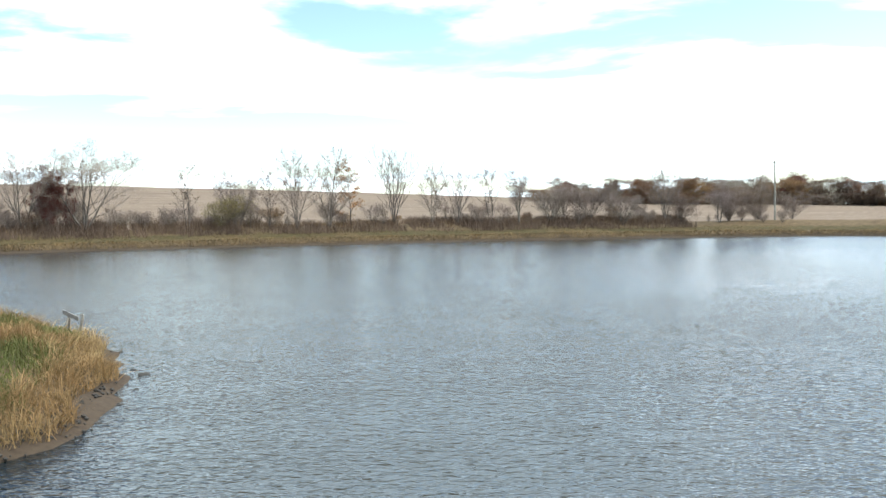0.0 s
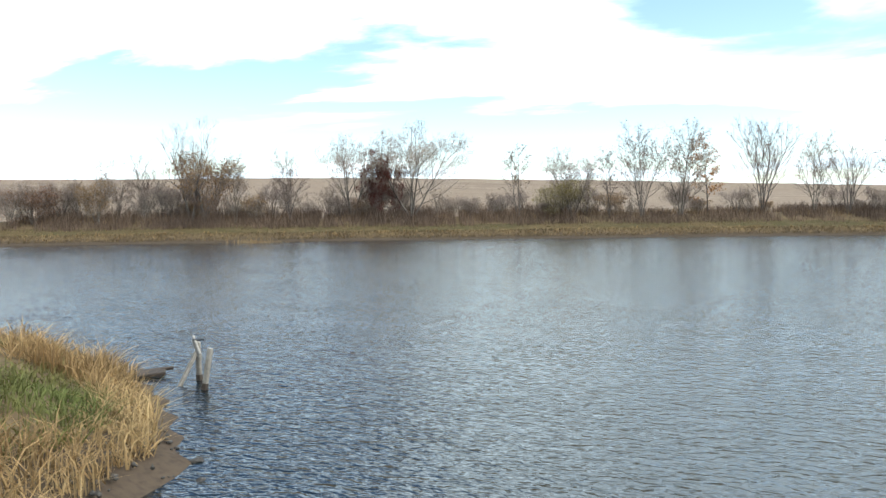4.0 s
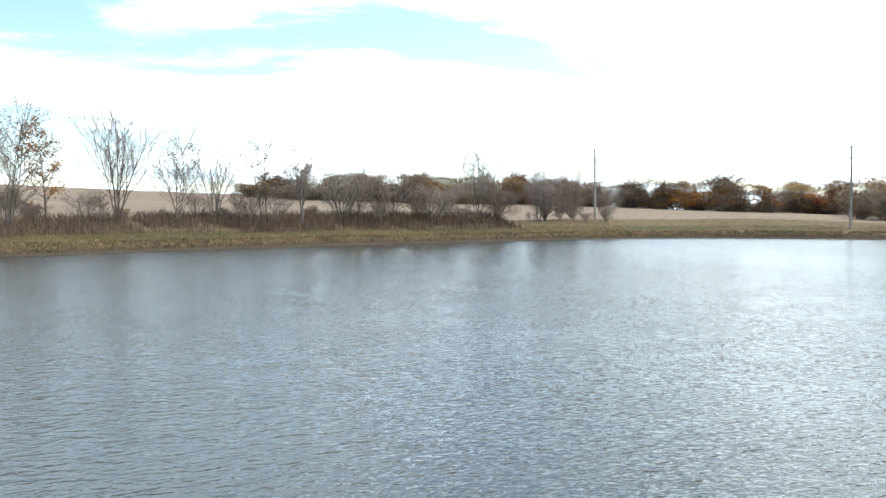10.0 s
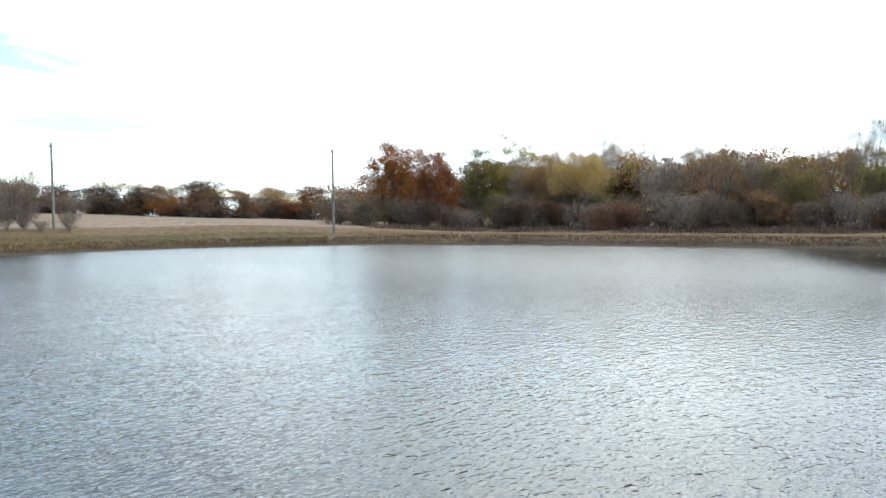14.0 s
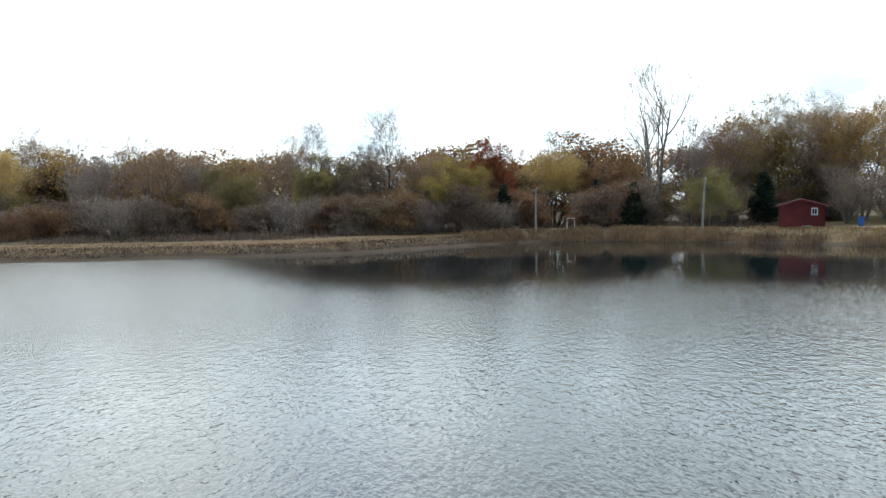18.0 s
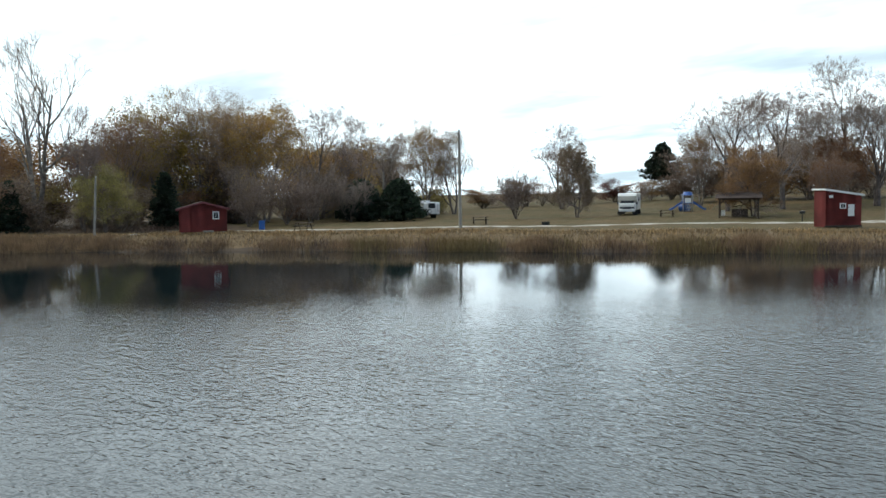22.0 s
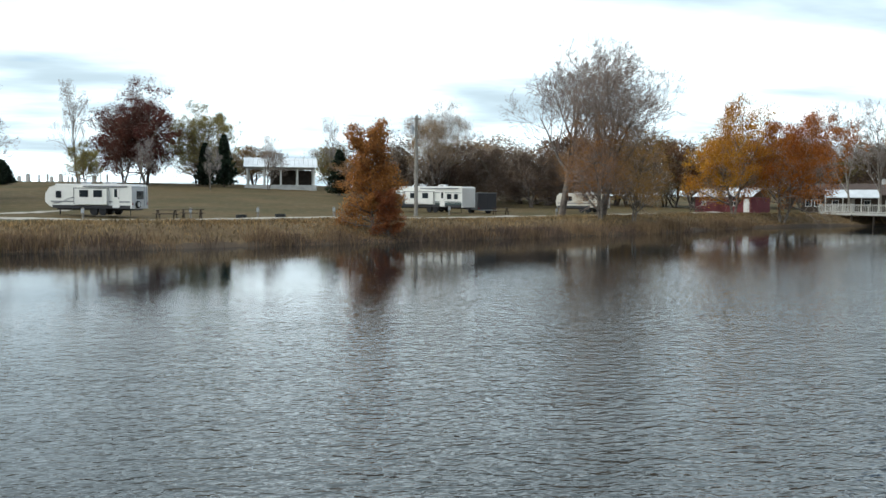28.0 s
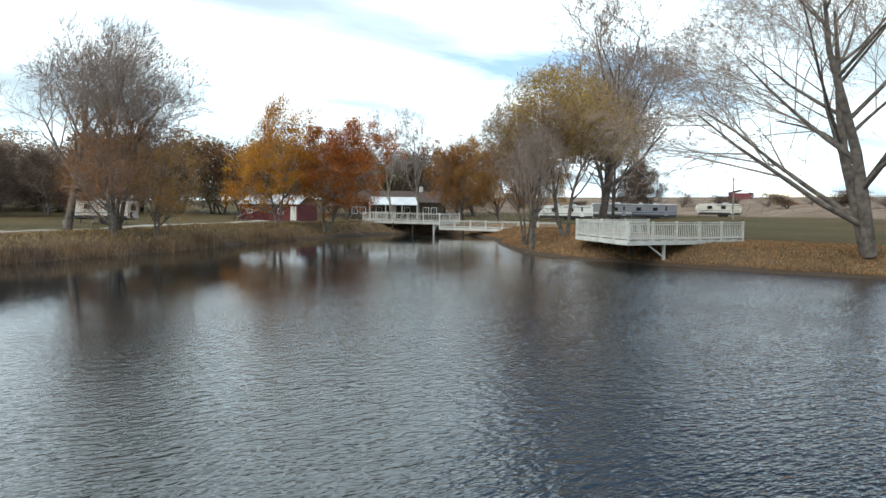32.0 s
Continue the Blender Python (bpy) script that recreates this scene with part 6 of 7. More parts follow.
# ---- decks over the water ----
def deck(points, floor_z, label, closed_from=0, rail=1.02, depth_poly=None, post_gap=2.1, baluster_gap=0.16, legs=(), group=""):
    """A white railing along the points (x, y), with a plank floor over the polygon depth_poly."""
    top = thing("fishing_deck", label, "deck", group, Matrix.Identity(4))
    zf = floor_z
    pts = [Vector((*p, 0)) for p in points]
    # planks run across the polygon's first edge
    poly = [Vector((*p, 0)) for p in depth_poly]
    ax = (poly[1] - poly[0]).normalized()
    ay = Vector((-ax.y, ax.x, 0))
    us = [(p - poly[0]).dot(ax) for p in poly]
    n = max(2, round((max(us) - min(us)) / 0.30))
    step_u = (max(us) - min(us)) / n
    for k in range(n):
        u = min(us) + (k + 0.5) * step_u
        hits = []
        for a, b in zip(poly, poly[1:] + poly[:1]):
            ua, ub = (a - poly[0]).dot(ax), (b - poly[0]).dot(ax)
            if (ua - u) * (ub - u) < 0:
                hits.append(((a - poly[0]) + (b - a) * ((u - ua) / (ub - ua))).dot(ay))
        if len(hits) >= 2:
            c = poly[0] + ax * u + ay * ((min(hits) + max(hits)) / 2)
            m = Matrix.Translation((c.x, c.y, zf - 0.02)) @ Matrix.Rotation(math.atan2(ax.y, ax.x), 4, "Z")
            part("plank", Geo().box((0, 0, 0), (step_u - 0.012, max(hits) - min(hits), 0.045), m), WOOD_GREY, top)
    for a, b in zip(pts[:-1], pts[1:]):
        d = b - a
        L = d.length
        u = d.normalized()
        m = Matrix.Translation((a.x, a.y, 0)) @ Matrix.Rotation(math.atan2(d.y, d.x), 4, "Z")
        part("fascia", Geo().box((L / 2, 0, zf - 0.16), (L + 0.02, 0.05, 0.30), m), WOOD_WHITE, top, "white fascia board")
        part("top_rail", Geo().box((L / 2, 0, zf + rail), (L + 0.06, 0.14, 0.045), m, 0.008), WOOD_WHITE, top)
        part("rail", Geo().box((L / 2, 0, zf + rail - 0.12), (L, 0.045, 0.09), m), WOOD_WHITE, top)
        part("rail", Geo().box((L / 2, 0, zf + 0.12), (L, 0.045, 0.09), m), WOOD_WHITE, top)
        k = max(1, round(L / post_gap))
        for j in range(k + 1):
            part("post", Geo().box((L * j / k, 0.0, zf + rail / 2 - 0.1), (0.13, 0.13, rail + 0.34), m, 0.012), WOOD_WHITE, top)
        nb = max(2, round(L / baluster_gap))
        for j in range(1, nb):
            part("baluster", Geo().box((L * j / nb, 0.035, zf + rail / 2), (0.045, 0.03, rail - 0.12), m), WOOD_WHITE, top)
    for x, y, brace in legs:
        zb = min(gz(x, y), 0.0) - 0.3
        leg = part("support_leg", Geo().box((x, y, (zf - 0.2 + zb) / 2), (0.17, 0.17, zf - 0.2 - zb), ch=0.01), WOOD_WHITE if brace else WOOD_DARK, top)
        if brace:
            part("brace", Geo().tube((x, y, 0.45), (x + brace[0], y + brace[1], zf - 0.3), 0.06, 0.06, 6), WOOD_WHITE, leg)
    for f in (0.25, 0.6):
        a = poly[0].lerp(poly[1], f)
        b = poly[3].lerp(poly[2], f)
        d = b - a
        m = Matrix.Translation((a.x, a.y, 0)) @ Matrix.Rotation(math.atan2(d.y, d.x), 4, "Z")
        part("joist", Geo().box((d.length / 2, 0, zf - 0.17), (d.length, 0.08, 0.24), m), WOOD_DARK, top)
    return top


DK_L, DK_C, DK_R, DK_B = (-34.9, -20.8), (-30.7, -13.0), (-40.6, -11.0), (-41.7, -19.5)
deck([DK_B, DK_L, DK_C, DK_R], 1.59, "white railed fishing deck standing over the pond's edge", rail=1.12, depth_poly=[DK_L, DK_C, DK_R, DK_B],
     legs=((-34.0, -12.7, (1.3, -0.3)), (-35.0, -18.6, None), (-34.4, -15.6, None)))
D2_L, D2_R, D2_E = (-48.1, -66.8), (-51.8, -56.4), (-55.3, -46.8)
deck([(-53.0, -68.4), D2_L, D2_R, (-56.5, -58.2)], 1.55, "white railed wooden deck over the inlet", depth_poly=[D2_L, D2_R, (-56.5, -58.2), (-53.0, -68.4)],
     legs=((-48.7, -66.0, (0.3, 1.0)), (-49.6, -62.6, None), (-50.6, -60.0, None), (-51.6, -57.2, (0.3, 1.0)), (-52.5, -64.0, None)), baluster_gap=0.22)
deck([D2_R, D2_E, (-57.0, -42.5)], 0.95, "low white railed boardwalk beside the inlet", depth_poly=[D2_R, (-57.0, -42.5), (-58.6, -43.2), (-53.5, -57.0)], rail=0.85, baluster_gap=0.24,
     legs=((-53.0, -53.6, None), (-54.4, -49.6, None)))


# ---- small things ----
def dock_remains():
    top = thing("broken_dock_frame", "weathered remains of a wooden dock standing in water", "dock frame", "", Matrix.Identity(4))
    a, b = Vector((-13.15, 29.15, 0)), Vector((-12.5, 28.5, 0))
    for p, off in ((a, (0.10, 0.06)), (b, (-0.10, 0.12))):
        leg = part("post", Geo().box((0, 0, 0.0), (0.092, 0.077, 1.5), Matrix.Translation((p.x, p.y, 0.0)) @ Matrix.Rotation(off[0], 4, "X") @ Matrix.Rotation(off[1], 4, "Y"), 0.012), WOOD_GREY, top)
        part("wet_foot", Geo().box((0, 0, -0.28), (0.10, 0.085, 0.80), Matrix.Translation((p.x, p.y, 0.0)) @ Matrix.Rotation(off[0], 4, "X") @ Matrix.Rotation(off[1], 4, "Y"), 0.008), WOOD_DARK, leg, "dark wet foot of the post")
    d = b - a
    m = Matrix.Translation(((a + b) / 2).to_tuple()[:2] + (0.6,)) @ Matrix.Rotation(math.atan2(d.y, d.x), 4, "Z") @ Matrix.Rotation(radians(6), 4, "Y")
    part("plank", Geo().box((-0.12, -0.065, 0.06), (1.35, 0.045, 0.15), m, 0.008), WOOD_GREY, top)
    part("brace", Geo().tube(a + Vector((0, 0, 0.62)), (a + b) / 2 + Vector((-0.35, -0.35, -0.2)), 0.045, 0.04, 6), WOOD_GREY, top)
    part("bracket", Geo().box((-0.45, 0.0, 0.13), (0.08, 0.2, 0.025), m), BLACK_METAL, top)


dock_remains()
drift = thing("sunken_board", "brown waterlogged board at the point", "board", "", pose(-14.6, 28.9, 0.03, 3, -5, 40))
part("board", Geo().box((0, 0, 0), (1.3, 0.5, 0.07), ch=0.015), WOOD_DARK, drift)
part("splinter", Geo().box((0.68, 0.1, 0.02), (0.25, 0.12, 0.05), ch=0.01), WOOD_DARK, drift)


def rock(x, y, s, seed, label="dark wet stone at the water's edge"):
    bm = bmesh.new()
    bmesh.ops.create_icosphere(bm, subdivisions=2, radius=1)
    for v in bm.verts:
        n = noise.noise(v.co * 1.3 + Vector((seed * 7.1, 0, 0))) * 0.5 + noise.noise(v.co * 3.1 + Vector((0, seed * 3.3, 0))) * 0.2
        v.co = Vector((v.co.x * 1.25, v.co.y, v.co.z * 0.6)) * (1 + n)
    me = bpy.data.meshes.new("rock")
    bm.to_mesh(me)
    bm.free()
    me.materials.append(ROCK)
    ob = tagged(new("rock", me), label, "rock", "stones at the point")
    s *= 0.42
    ob.matrix_world = pose(x, y, max(gz(x, y), -0.02) + s * 0.1, 0, 0, seed * 57) @ Matrix.Diagonal((s, s, s, 1))
    return ob


for k, (x, y, s) in enumerate(((-9.75, 25.0, 0.22), (-9.2, 24.4, 0.16), (-8.1, 22.6, 0.14), (-7.75, 21.4, 0.30), (-8.3, 22.1, 0.2), (-7.3, 19.6, 0.16), (-7.1, 18.0, 0.2), (-9.9, 25.5, 0.13), (-7.9, 20.9, 0.13), (-6.9, 16.4, 0.18))):
    rock(x, y, s, k + 1)


def picnic_table(x, y, turn, label="brown wooden picnic table on the camp lawn"):
    top = thing("picnic_table", label, "picnic table", "picnic tables", pose(x, y, gz(x, y), 0, 0, turn))
    for k in range(5):
        part("tabletop_board", Geo().box((0, -0.32 + 0.16 * k, 0.74), (1.8, 0.14, 0.04), ch=0.006), WOOD_DARK, top)
    for s in (-1, 1):
        part("seat", Geo().box((0, s * 0.66, 0.44), (1.8, 0.26, 0.04), ch=0.006), WOOD_DARK, top)
        part("cross_beam", Geo().box((s * 0.65, 0, 0.42), (0.08, 1.45, 0.1)), WOOD_DARK, top)
        for t in (-1, 1):
            part("leg", Geo().tube((s * 0.65, t * 0.62, 0.0), (s * 0.65, t * 0.2, 0.72), 0.05, 0.05, 6), WOOD_DARK, top)
    return top


for x, y, t in ((27.4, -39.6, 20), (25.6, -40.6, 12), (85.3, -2.1, 30), (69.5, -40.5, 40), (79.0, -20.0, 50), (-3.5, -55.5, 0), (-34.6, -73.0, 40)):
    picnic_table(x, y, t)


def barrel(x, y, mat, label):
    top = thing("barrel", label, "barrel", "", pose(x, y, gz(x, y)))
    body = part("body", Geo().tube((0, 0, 0), (0, 0, 0.9), 0.3, 0.3, 20), mat, top)
    for z in (0.02, 0.3, 0.6, 0.88):
        part("hoop", Geo().tube((0, 0, z - 0.02), (0, 0, z + 0.02), 0.315, 0.315, 20), mat, body)
    return top


barrel(90.1, -0.3, BARREL_BLUE, "blue plastic barrel on the grass")


def hookup_post(x, y, h=0.9):
    top = thing("hookup_post", "weathered camp hookup post on the lawn", "post", "camp hookup posts", pose(x, y, gz(x, y) - 0.05))
    p = part("post", Geo().box((0, 0, h / 2), (0.16, 0.16, h), ch=0.015), WOOD_GREY, top)
    part("box", Geo().box((0, 0.11, h - 0.25), (0.22, 0.1, 0.3), ch=0.01), STEEL, p)


for x, y in ((26.0, -43.4), (20.6, -42.4), (14.4, -42.6), (33.6, -40.2), (2.6, -52.2), (-10.0, -57.0), (52.0, -40.0)):
    hookup_post(x, y)


def fire_ring(x, y):
    top = thing("fire_ring", "dark rusty steel fire ring on the grass", "fire ring", "fire rings", pose(x, y, gz(x, y)))
    n = 16
    g = Geo()
    vs = [(r * math.cos(6.2832 * k / n), r * math.sin(6.2832 * k / n), z) for r, z in ((0.42, 0.0), (0.42, 0.32), (0.38, 0.32), (0.38, 0.02)) for k in range(n)]
    g.add(vs, [(a * n + k, a * n + (k + 1) % n, (a + 1) * n + (k + 1) % n, (a + 1) * n + k) for a in range(3) for k in range(n)])
    part("ring", g, BLACK_METAL, top)
    part("ash", Geo().tube((0, 0, -0.02), (0, 0, 0.06), 0.37, 0.37, 16), ROCK, top)


for x, y in ((21.8, -39.4), (18.8, -40.2), (13.0, -41.0), (72.0, -22.5)):
    fire_ring(x, y)


def playset(x, y, turn):
    top = thing("playset", "blue plastic play structure with two slides", "play structure", "", pose(x, y, gz(x, y), 0, 0, turn))
    for sx in (-0.6, 0.6):
        for sy in (-0.6, 0.6):
            part("post", Geo().tube((sx, sy, 0), (sx, sy, 2.3), 0.06, 0.06, 8), STEEL, top)
    part("platform", Geo().box((0, 0, 1.15), (1.35, 1.35, 0.08), ch=0.01), BLUE_PLASTIC, top)
    vs, n = [], 14
    for k in range(n):
        vs += [(0.75 * math.cos(6.2832 * k / n), 0.75 * math.sin(6.2832 * k / n), 2.15), (0.45 * math.cos(6.2832 * k / n), 0.45 * math.sin(6.2832 * k / n), 2.62)]
    part("roof_dome", Geo().add(vs, [(2 * k, 2 * ((k + 1) % n), 2 * ((k + 1) % n) + 1, 2 * k + 1) for k in range(n)] + [tuple(2 * k + 1 for k in range(n)), tuple(2 * k for k in range(n - 1, -1, -1))]), BLUE_PLASTIC, top)
    for s in (-1, 1):
        sl = part("slide", Geo().prism([(s * 0.6, 1.18), (s * 2.0, 0.25), (s * 2.3, 0.22), (s * 2.3, 0.3), (s * 2.0, 0.36), (s * 0.6, 1.3)], -0.32, 0.32), BLUE_PLASTIC, top)
        for t in (-1, 1):
            part("slide_side", Geo().prism([(s * 0.6, 1.2), (s * 2.0, 0.27), (s * 2.3, 0.24), (s * 2.3, 0.42), (s * 2.0, 0.52), (s * 0.6, 1.48)], t * 0.34 - 0.03, t * 0.34 + 0.03), BLUE_PLASTIC, sl)
    for a in (0, 90, 180, 270):
        m = Matrix.Rotation(radians(a), 4, "Z")
        part("panel", Geo().box((0, 0.62, 1.5), (0.75, 0.05, 0.6), m, 0.02), WHITE_TRIM if a in (0, 90) else BLUE_PLASTIC, top)
    part("tunnel", Geo().tube((-0.2, -0.2, 0.5), (0.9, -0.9, 0.5), 0.45, 0.45, 16), BLUE_PLASTIC, top)
    for k in range(5):
        part("rung", Geo().tube((-0.35, 0.8 + 0.05 * (5 - k), 0.2 + 0.2 * k), (0.35, 0.8 + 0.05 * (5 - k), 0.2 + 0.2 * k), 0.03, 0.03, 6), STEEL, top)


playset(75.9, -55.1, 35)


def headstone(x, y, w, h, kind_no):
    top = thing("headstone", "pale upright headstone on the hill", "headstone", "headstones", pose(x, y, gz(x, y) - 0.05, 0, 0, 100 + 13 * kind_no))
    prof = [(-w / 2, 0), (w / 2, 0), (w / 2, h * 0.8), (w * 0.3, h * 0.95), (0, h), (-w * 0.3, h * 0.95), (-w / 2, h * 0.8)]
    part("stone", Geo().prism(prof, -0.1, 0.1), STONE, top)
    part("plinth", Geo().box((0, 0, 0.08), (w + 0.25, 0.42, 0.2), ch=0.02), STONE, top)


hs = random.Random(9)
for k in range(22):
    f = k / 21
    headstone(82.0 - 30 * f + hs.uniform(-0.4, 0.4), -141 - 6 * f + hs.uniform(-3, 3), hs.uniform(0.8, 1.3), hs.uniform(1.1, 1.7), k % 4)


def goal_frame(x, y, turn):
    top = thing("white_pipe_frame", "small white pipe frame standing at the cove", "frame", "", pose(x, y, gz(x, y) - 0.05, 0, 0, turn))
    for s in (-0.45, 0.45):
        part("upright", Geo().tube((s, 0, 0), (s, 0, 1.3), 0.045, 0.045, 8), WHITE_TRIM, top)
    part("crossbar", Geo().tube((-0.45, 0, 1.3), (0.45, 0, 1.3), 0.045, 0.045, 8), WHITE_TRIM, top)


goal_frame(99.4, 27.6, 100)


def charcoal_grill(x, y):
    top = thing("park_grill", "black steel park grill on a post", "grill", "", pose(x, y, gz(x, y), 0, 0, 30))
    part("post", Geo().tube((0, 0, 0), (0, 0, 0.8), 0.05, 0.05, 8), BLACK_METAL, top)
    b = part("firebox", Geo().box((0, 0, 0.92), (0.5, 0.4, 0.24), ch=0.01), BLACK_METAL, top)
    part("grate", Geo().box((0, 0, 1.06), (0.52, 0.42, 0.02)), STEEL, b)


charcoal_grill(53.0, -38.6)


def farm_silhouette(x, y):
    top = thing("farm_house", "far red-brown farm building on the ridge", "house", "", pose(x, y, gz(x, y) - 0.2, 0, 0, 25))
    part("wall", Geo().box((0, 0, 0.9), (11, 6, 2.0)), RED_FADED, top)
    for s in (-1, 1):
        part("roof", Geo().add([(-5.8, s * 3.4, 1.8), (5.8, s * 3.4, 1.8), (5.8, 0, 2.7), (-5.8, 0, 2.7), (-5.8, s * 3.4, 1.95), (5.8, s * 3.4, 1.95), (5.8, 0, 2.85), (-5.8, 0, 2.85)], [(0, 1, 2, 3), (7, 6, 5, 4), (0, 4, 5, 1), (1, 5, 6, 2), (2, 6, 7, 3), (3, 7, 4, 0)]), ROOF_DARK, top)
    for xx in (-3, 0, 3):
        window_part(top, (xx, 3.03, 1.2), 0.9, 0.8, 180)


farm_silhouette(-214, -112)


# ---- roads ----
def ribbon(name, pts, width, mat, label, category, lift=0.05):
    pts = np.array(pts, float)
    for _ in range(3):
        q = np.concatenate([pts[:1], np.stack([0.75 * pts[:-1] + 0.25 * pts[1:], 0.25 * pts[:-1] + 0.75 * pts[1:]], 1).reshape(-1, 2), pts[-1:]])
        pts = q
    d = np.gradient(pts, axis=0)
    d /= np.linalg.norm(d, axis=1, keepdims=True) + 1e-9
    nrm = np.stack([-d[:, 1], d[:, 0]], 1)
    rows = []
    cols = np.linspace(-1, 1, 5)
    for c in cols:
        e = pts + nrm * (width / 2) * c * (1 + 0.08 * np.sin(np.arange(len(pts)) * 1.3 + c * 3))[:, None]
        z = ground_height(e[:, 0], e[:, 1]) + lift - 0.05 * abs(c) ** 3
        rows.append(np.concatenate([e, z[:, None]], 1))
    V = np.stack(rows, 1).reshape(-1, 3)
    n, k = len(pts), len(cols)
    i = np.arange(n * k).reshape(n, k)
    F = np.stack([i[:-1, :-1], i[1:, :-1], i[1:, 1:], i[:-1, 1:]], -1).reshape(-1, 4)
    return tagged(new(name, quick_mesh(name, V, F, mat, True)), label, category, kind="structure")


ribbon("road_camp", [(110, 33), (99, 20), (91.5, 9), (88.5, 1), (82, -8), (75.5, -14.5), (66, -23), (57, -31), (48, -37.5), (38, -38.5), (26, -38), (12, -41.5), (0, -48), (-12, -56), (-25, -66), (-38, -74)], 3.0, GRAVEL, "pale gravel road along the camp ground", "road")
ribbon("road_hill", [(46, -37), (42, -45), (38.5, -56), (36, -66)], 1.3, GRAVEL, "pale gravel drive up the hill", "road", 0.07)


# ---- grass, reeds, brush ----
def blades(name, label, xy, length, width, mat, rng, lean=0.35, category="grass", sink=0.03, base=None, bend=0.35):
    """Many grass blades as one mesh: each a bent strip that tapers to a point."""
    n = len(xy)
    z = ground_height(xy[:, 0], xy[:, 1]) if base is None else np.full(n, base)
    L = length if isinstance(length, np.ndarray) else rng.uniform(length[0], length[1], n)
    az = rng.uniform(0, 2 * np.pi, n)
    side = np.stack([np.cos(az), np.sin(az), np.zeros(n)], 1)
    la = rng.uniform(0, 2 * np.pi, n)
    tilt = rng.normal(0, lean, n)[:, None]
    d = np.stack([np.cos(la), np.sin(la), np.zeros(n)], 1) * tilt + [0, 0, 1.0]
    d /= np.linalg.norm(d, axis=1, keepdims=True)
    b0 = np.concatenate([xy, (z - sink)[:, None]], 1)
    mid = b0 + d * (L * 0.55)[:, None]
    tip = mid + (d + np.stack([np.cos(la), np.sin(la), np.zeros(n)], 1) * np.sign(tilt) * bend - [0, 0, bend * 0.5]) * (L * 0.45)[:, None]
    w = (width * rng.uniform(0.6, 1.4, n))[:, None]
    V = np.stack([b0 - side * w, b0 + side * w, mid + side * w * 0.75, mid - side * w * 0.75, tip], 1).reshape(-1, 3)
    i = np.arange(n)[:, None] * 5
    F = np.concatenate([i + [0, 1, 2], i + [0, 2, 3], i + [3, 2, 4]], 1).reshape(-1, 3)
    return tagged(new(name, quick_mesh(name, V, F, mat)), label, category, kind="stuff")


def strip(rng, n, lo, hi, box, bearing=None, clump=0.0, scale=0.3, power=1.0):
    """Random places whose distance from the water's edge lies between lo and hi, within a box."""
    out, got, tries = [], 0, 0
    while got < n and tries < 60:
        tries += 1
        m = max(4 * n, 4000)
        q = np.stack([rng.uniform(box[0], box[1], m), rng.uniform(box[2], box[3], m)], 1)
        sd = shore_distance(q[:, 0], q[:, 1]) if bearing is None else None
        if sd is None:
            b = np.degrees(np.arctan2(-(q[:, 0] - 5), q[:, 1] - 35))
            q = q[(b > bearing[0]) & (b < bearing[1])]
            sd = shore_distance(q[:, 0], q[:, 1])
        keep = (sd > lo) & (sd < hi)
        if clump:
            s = np.sin(q[:, 0] * scale + 1.3) * np.sin(q[:, 1] * scale * 1.2) + 0.6 * np.sin(q[:, 0] * scale * 2.7 + q[:, 1] * scale * 1.9)
            keep &= rng.uniform(-1, 1, len(q)) < s + clump
        q = q[keep]
        out.append(q)
        got += len(q)
    return np.concatenate(out)[:n]


def along(rng, line, n, lo, hi):
    """Random places along a run of shore points, lo to hi metres out from the line on its land side."""
    line = smooth_loop(np.array(line, float), 0)
    a, b = line[:-1], line[1:]
    L = np.linalg.norm(b - a, axis=1)
    k = rng.choice(len(a), n, p=L / L.sum())
    t = rng.uniform(0, 1, n)[:, None]
    d = (b - a)[k] / L[k][:, None]
    out = np.stack([-d[:, 1], d[:, 0]], 1)
    return a[k] + (b - a)[k] * t + out * rng.uniform(lo, hi, n)[:, None]


g_rng = np.random.default_rng(77)
N_LINE = SHORE_NORTH
E_LINE = SHORE_NORTH[-1:] + SHORE_EAST
S_LINE = SHORE_EAST[-2:] + SHORE_SOUTH
W_LINE = SHORE_SOUTH[-1:] + SHORE_WEST


def uneven(q, lo, hi, scale, rng):
    """Blade lengths that rise and fall along the bank."""
    n = 0.5 + 0.3 * np.sin(q[:, 0] * scale + 0.8) * np.sin(q[:, 1] * scale * 1.3) + 0.2 * np.sin(q[:, 0] * scale * 3.1 + q[:, 1] * scale * 2.3)
    return (lo + (hi - lo) * np.clip(n, 0, 1) ** 1.5) * rng.uniform(0.55, 1.15, len(q))


def keep_land(q, lo=-0.25, hi=1e9):
    sd = shore_distance(q[:, 0], q[:, 1])
    return q[(sd > lo) & (sd < hi)]


def clumped(q, rng, scale, level):
    s = np.sin(q[:, 0] * scale + 1.3) * np.sin(q[:, 1] * scale * 1.2) + 0.6 * np.sin(q[:, 0] * scale * 2.7 + q[:, 1] * scale * 1.9)
    return q[rng.uniform(-1, 1, len(q)) < s + level]


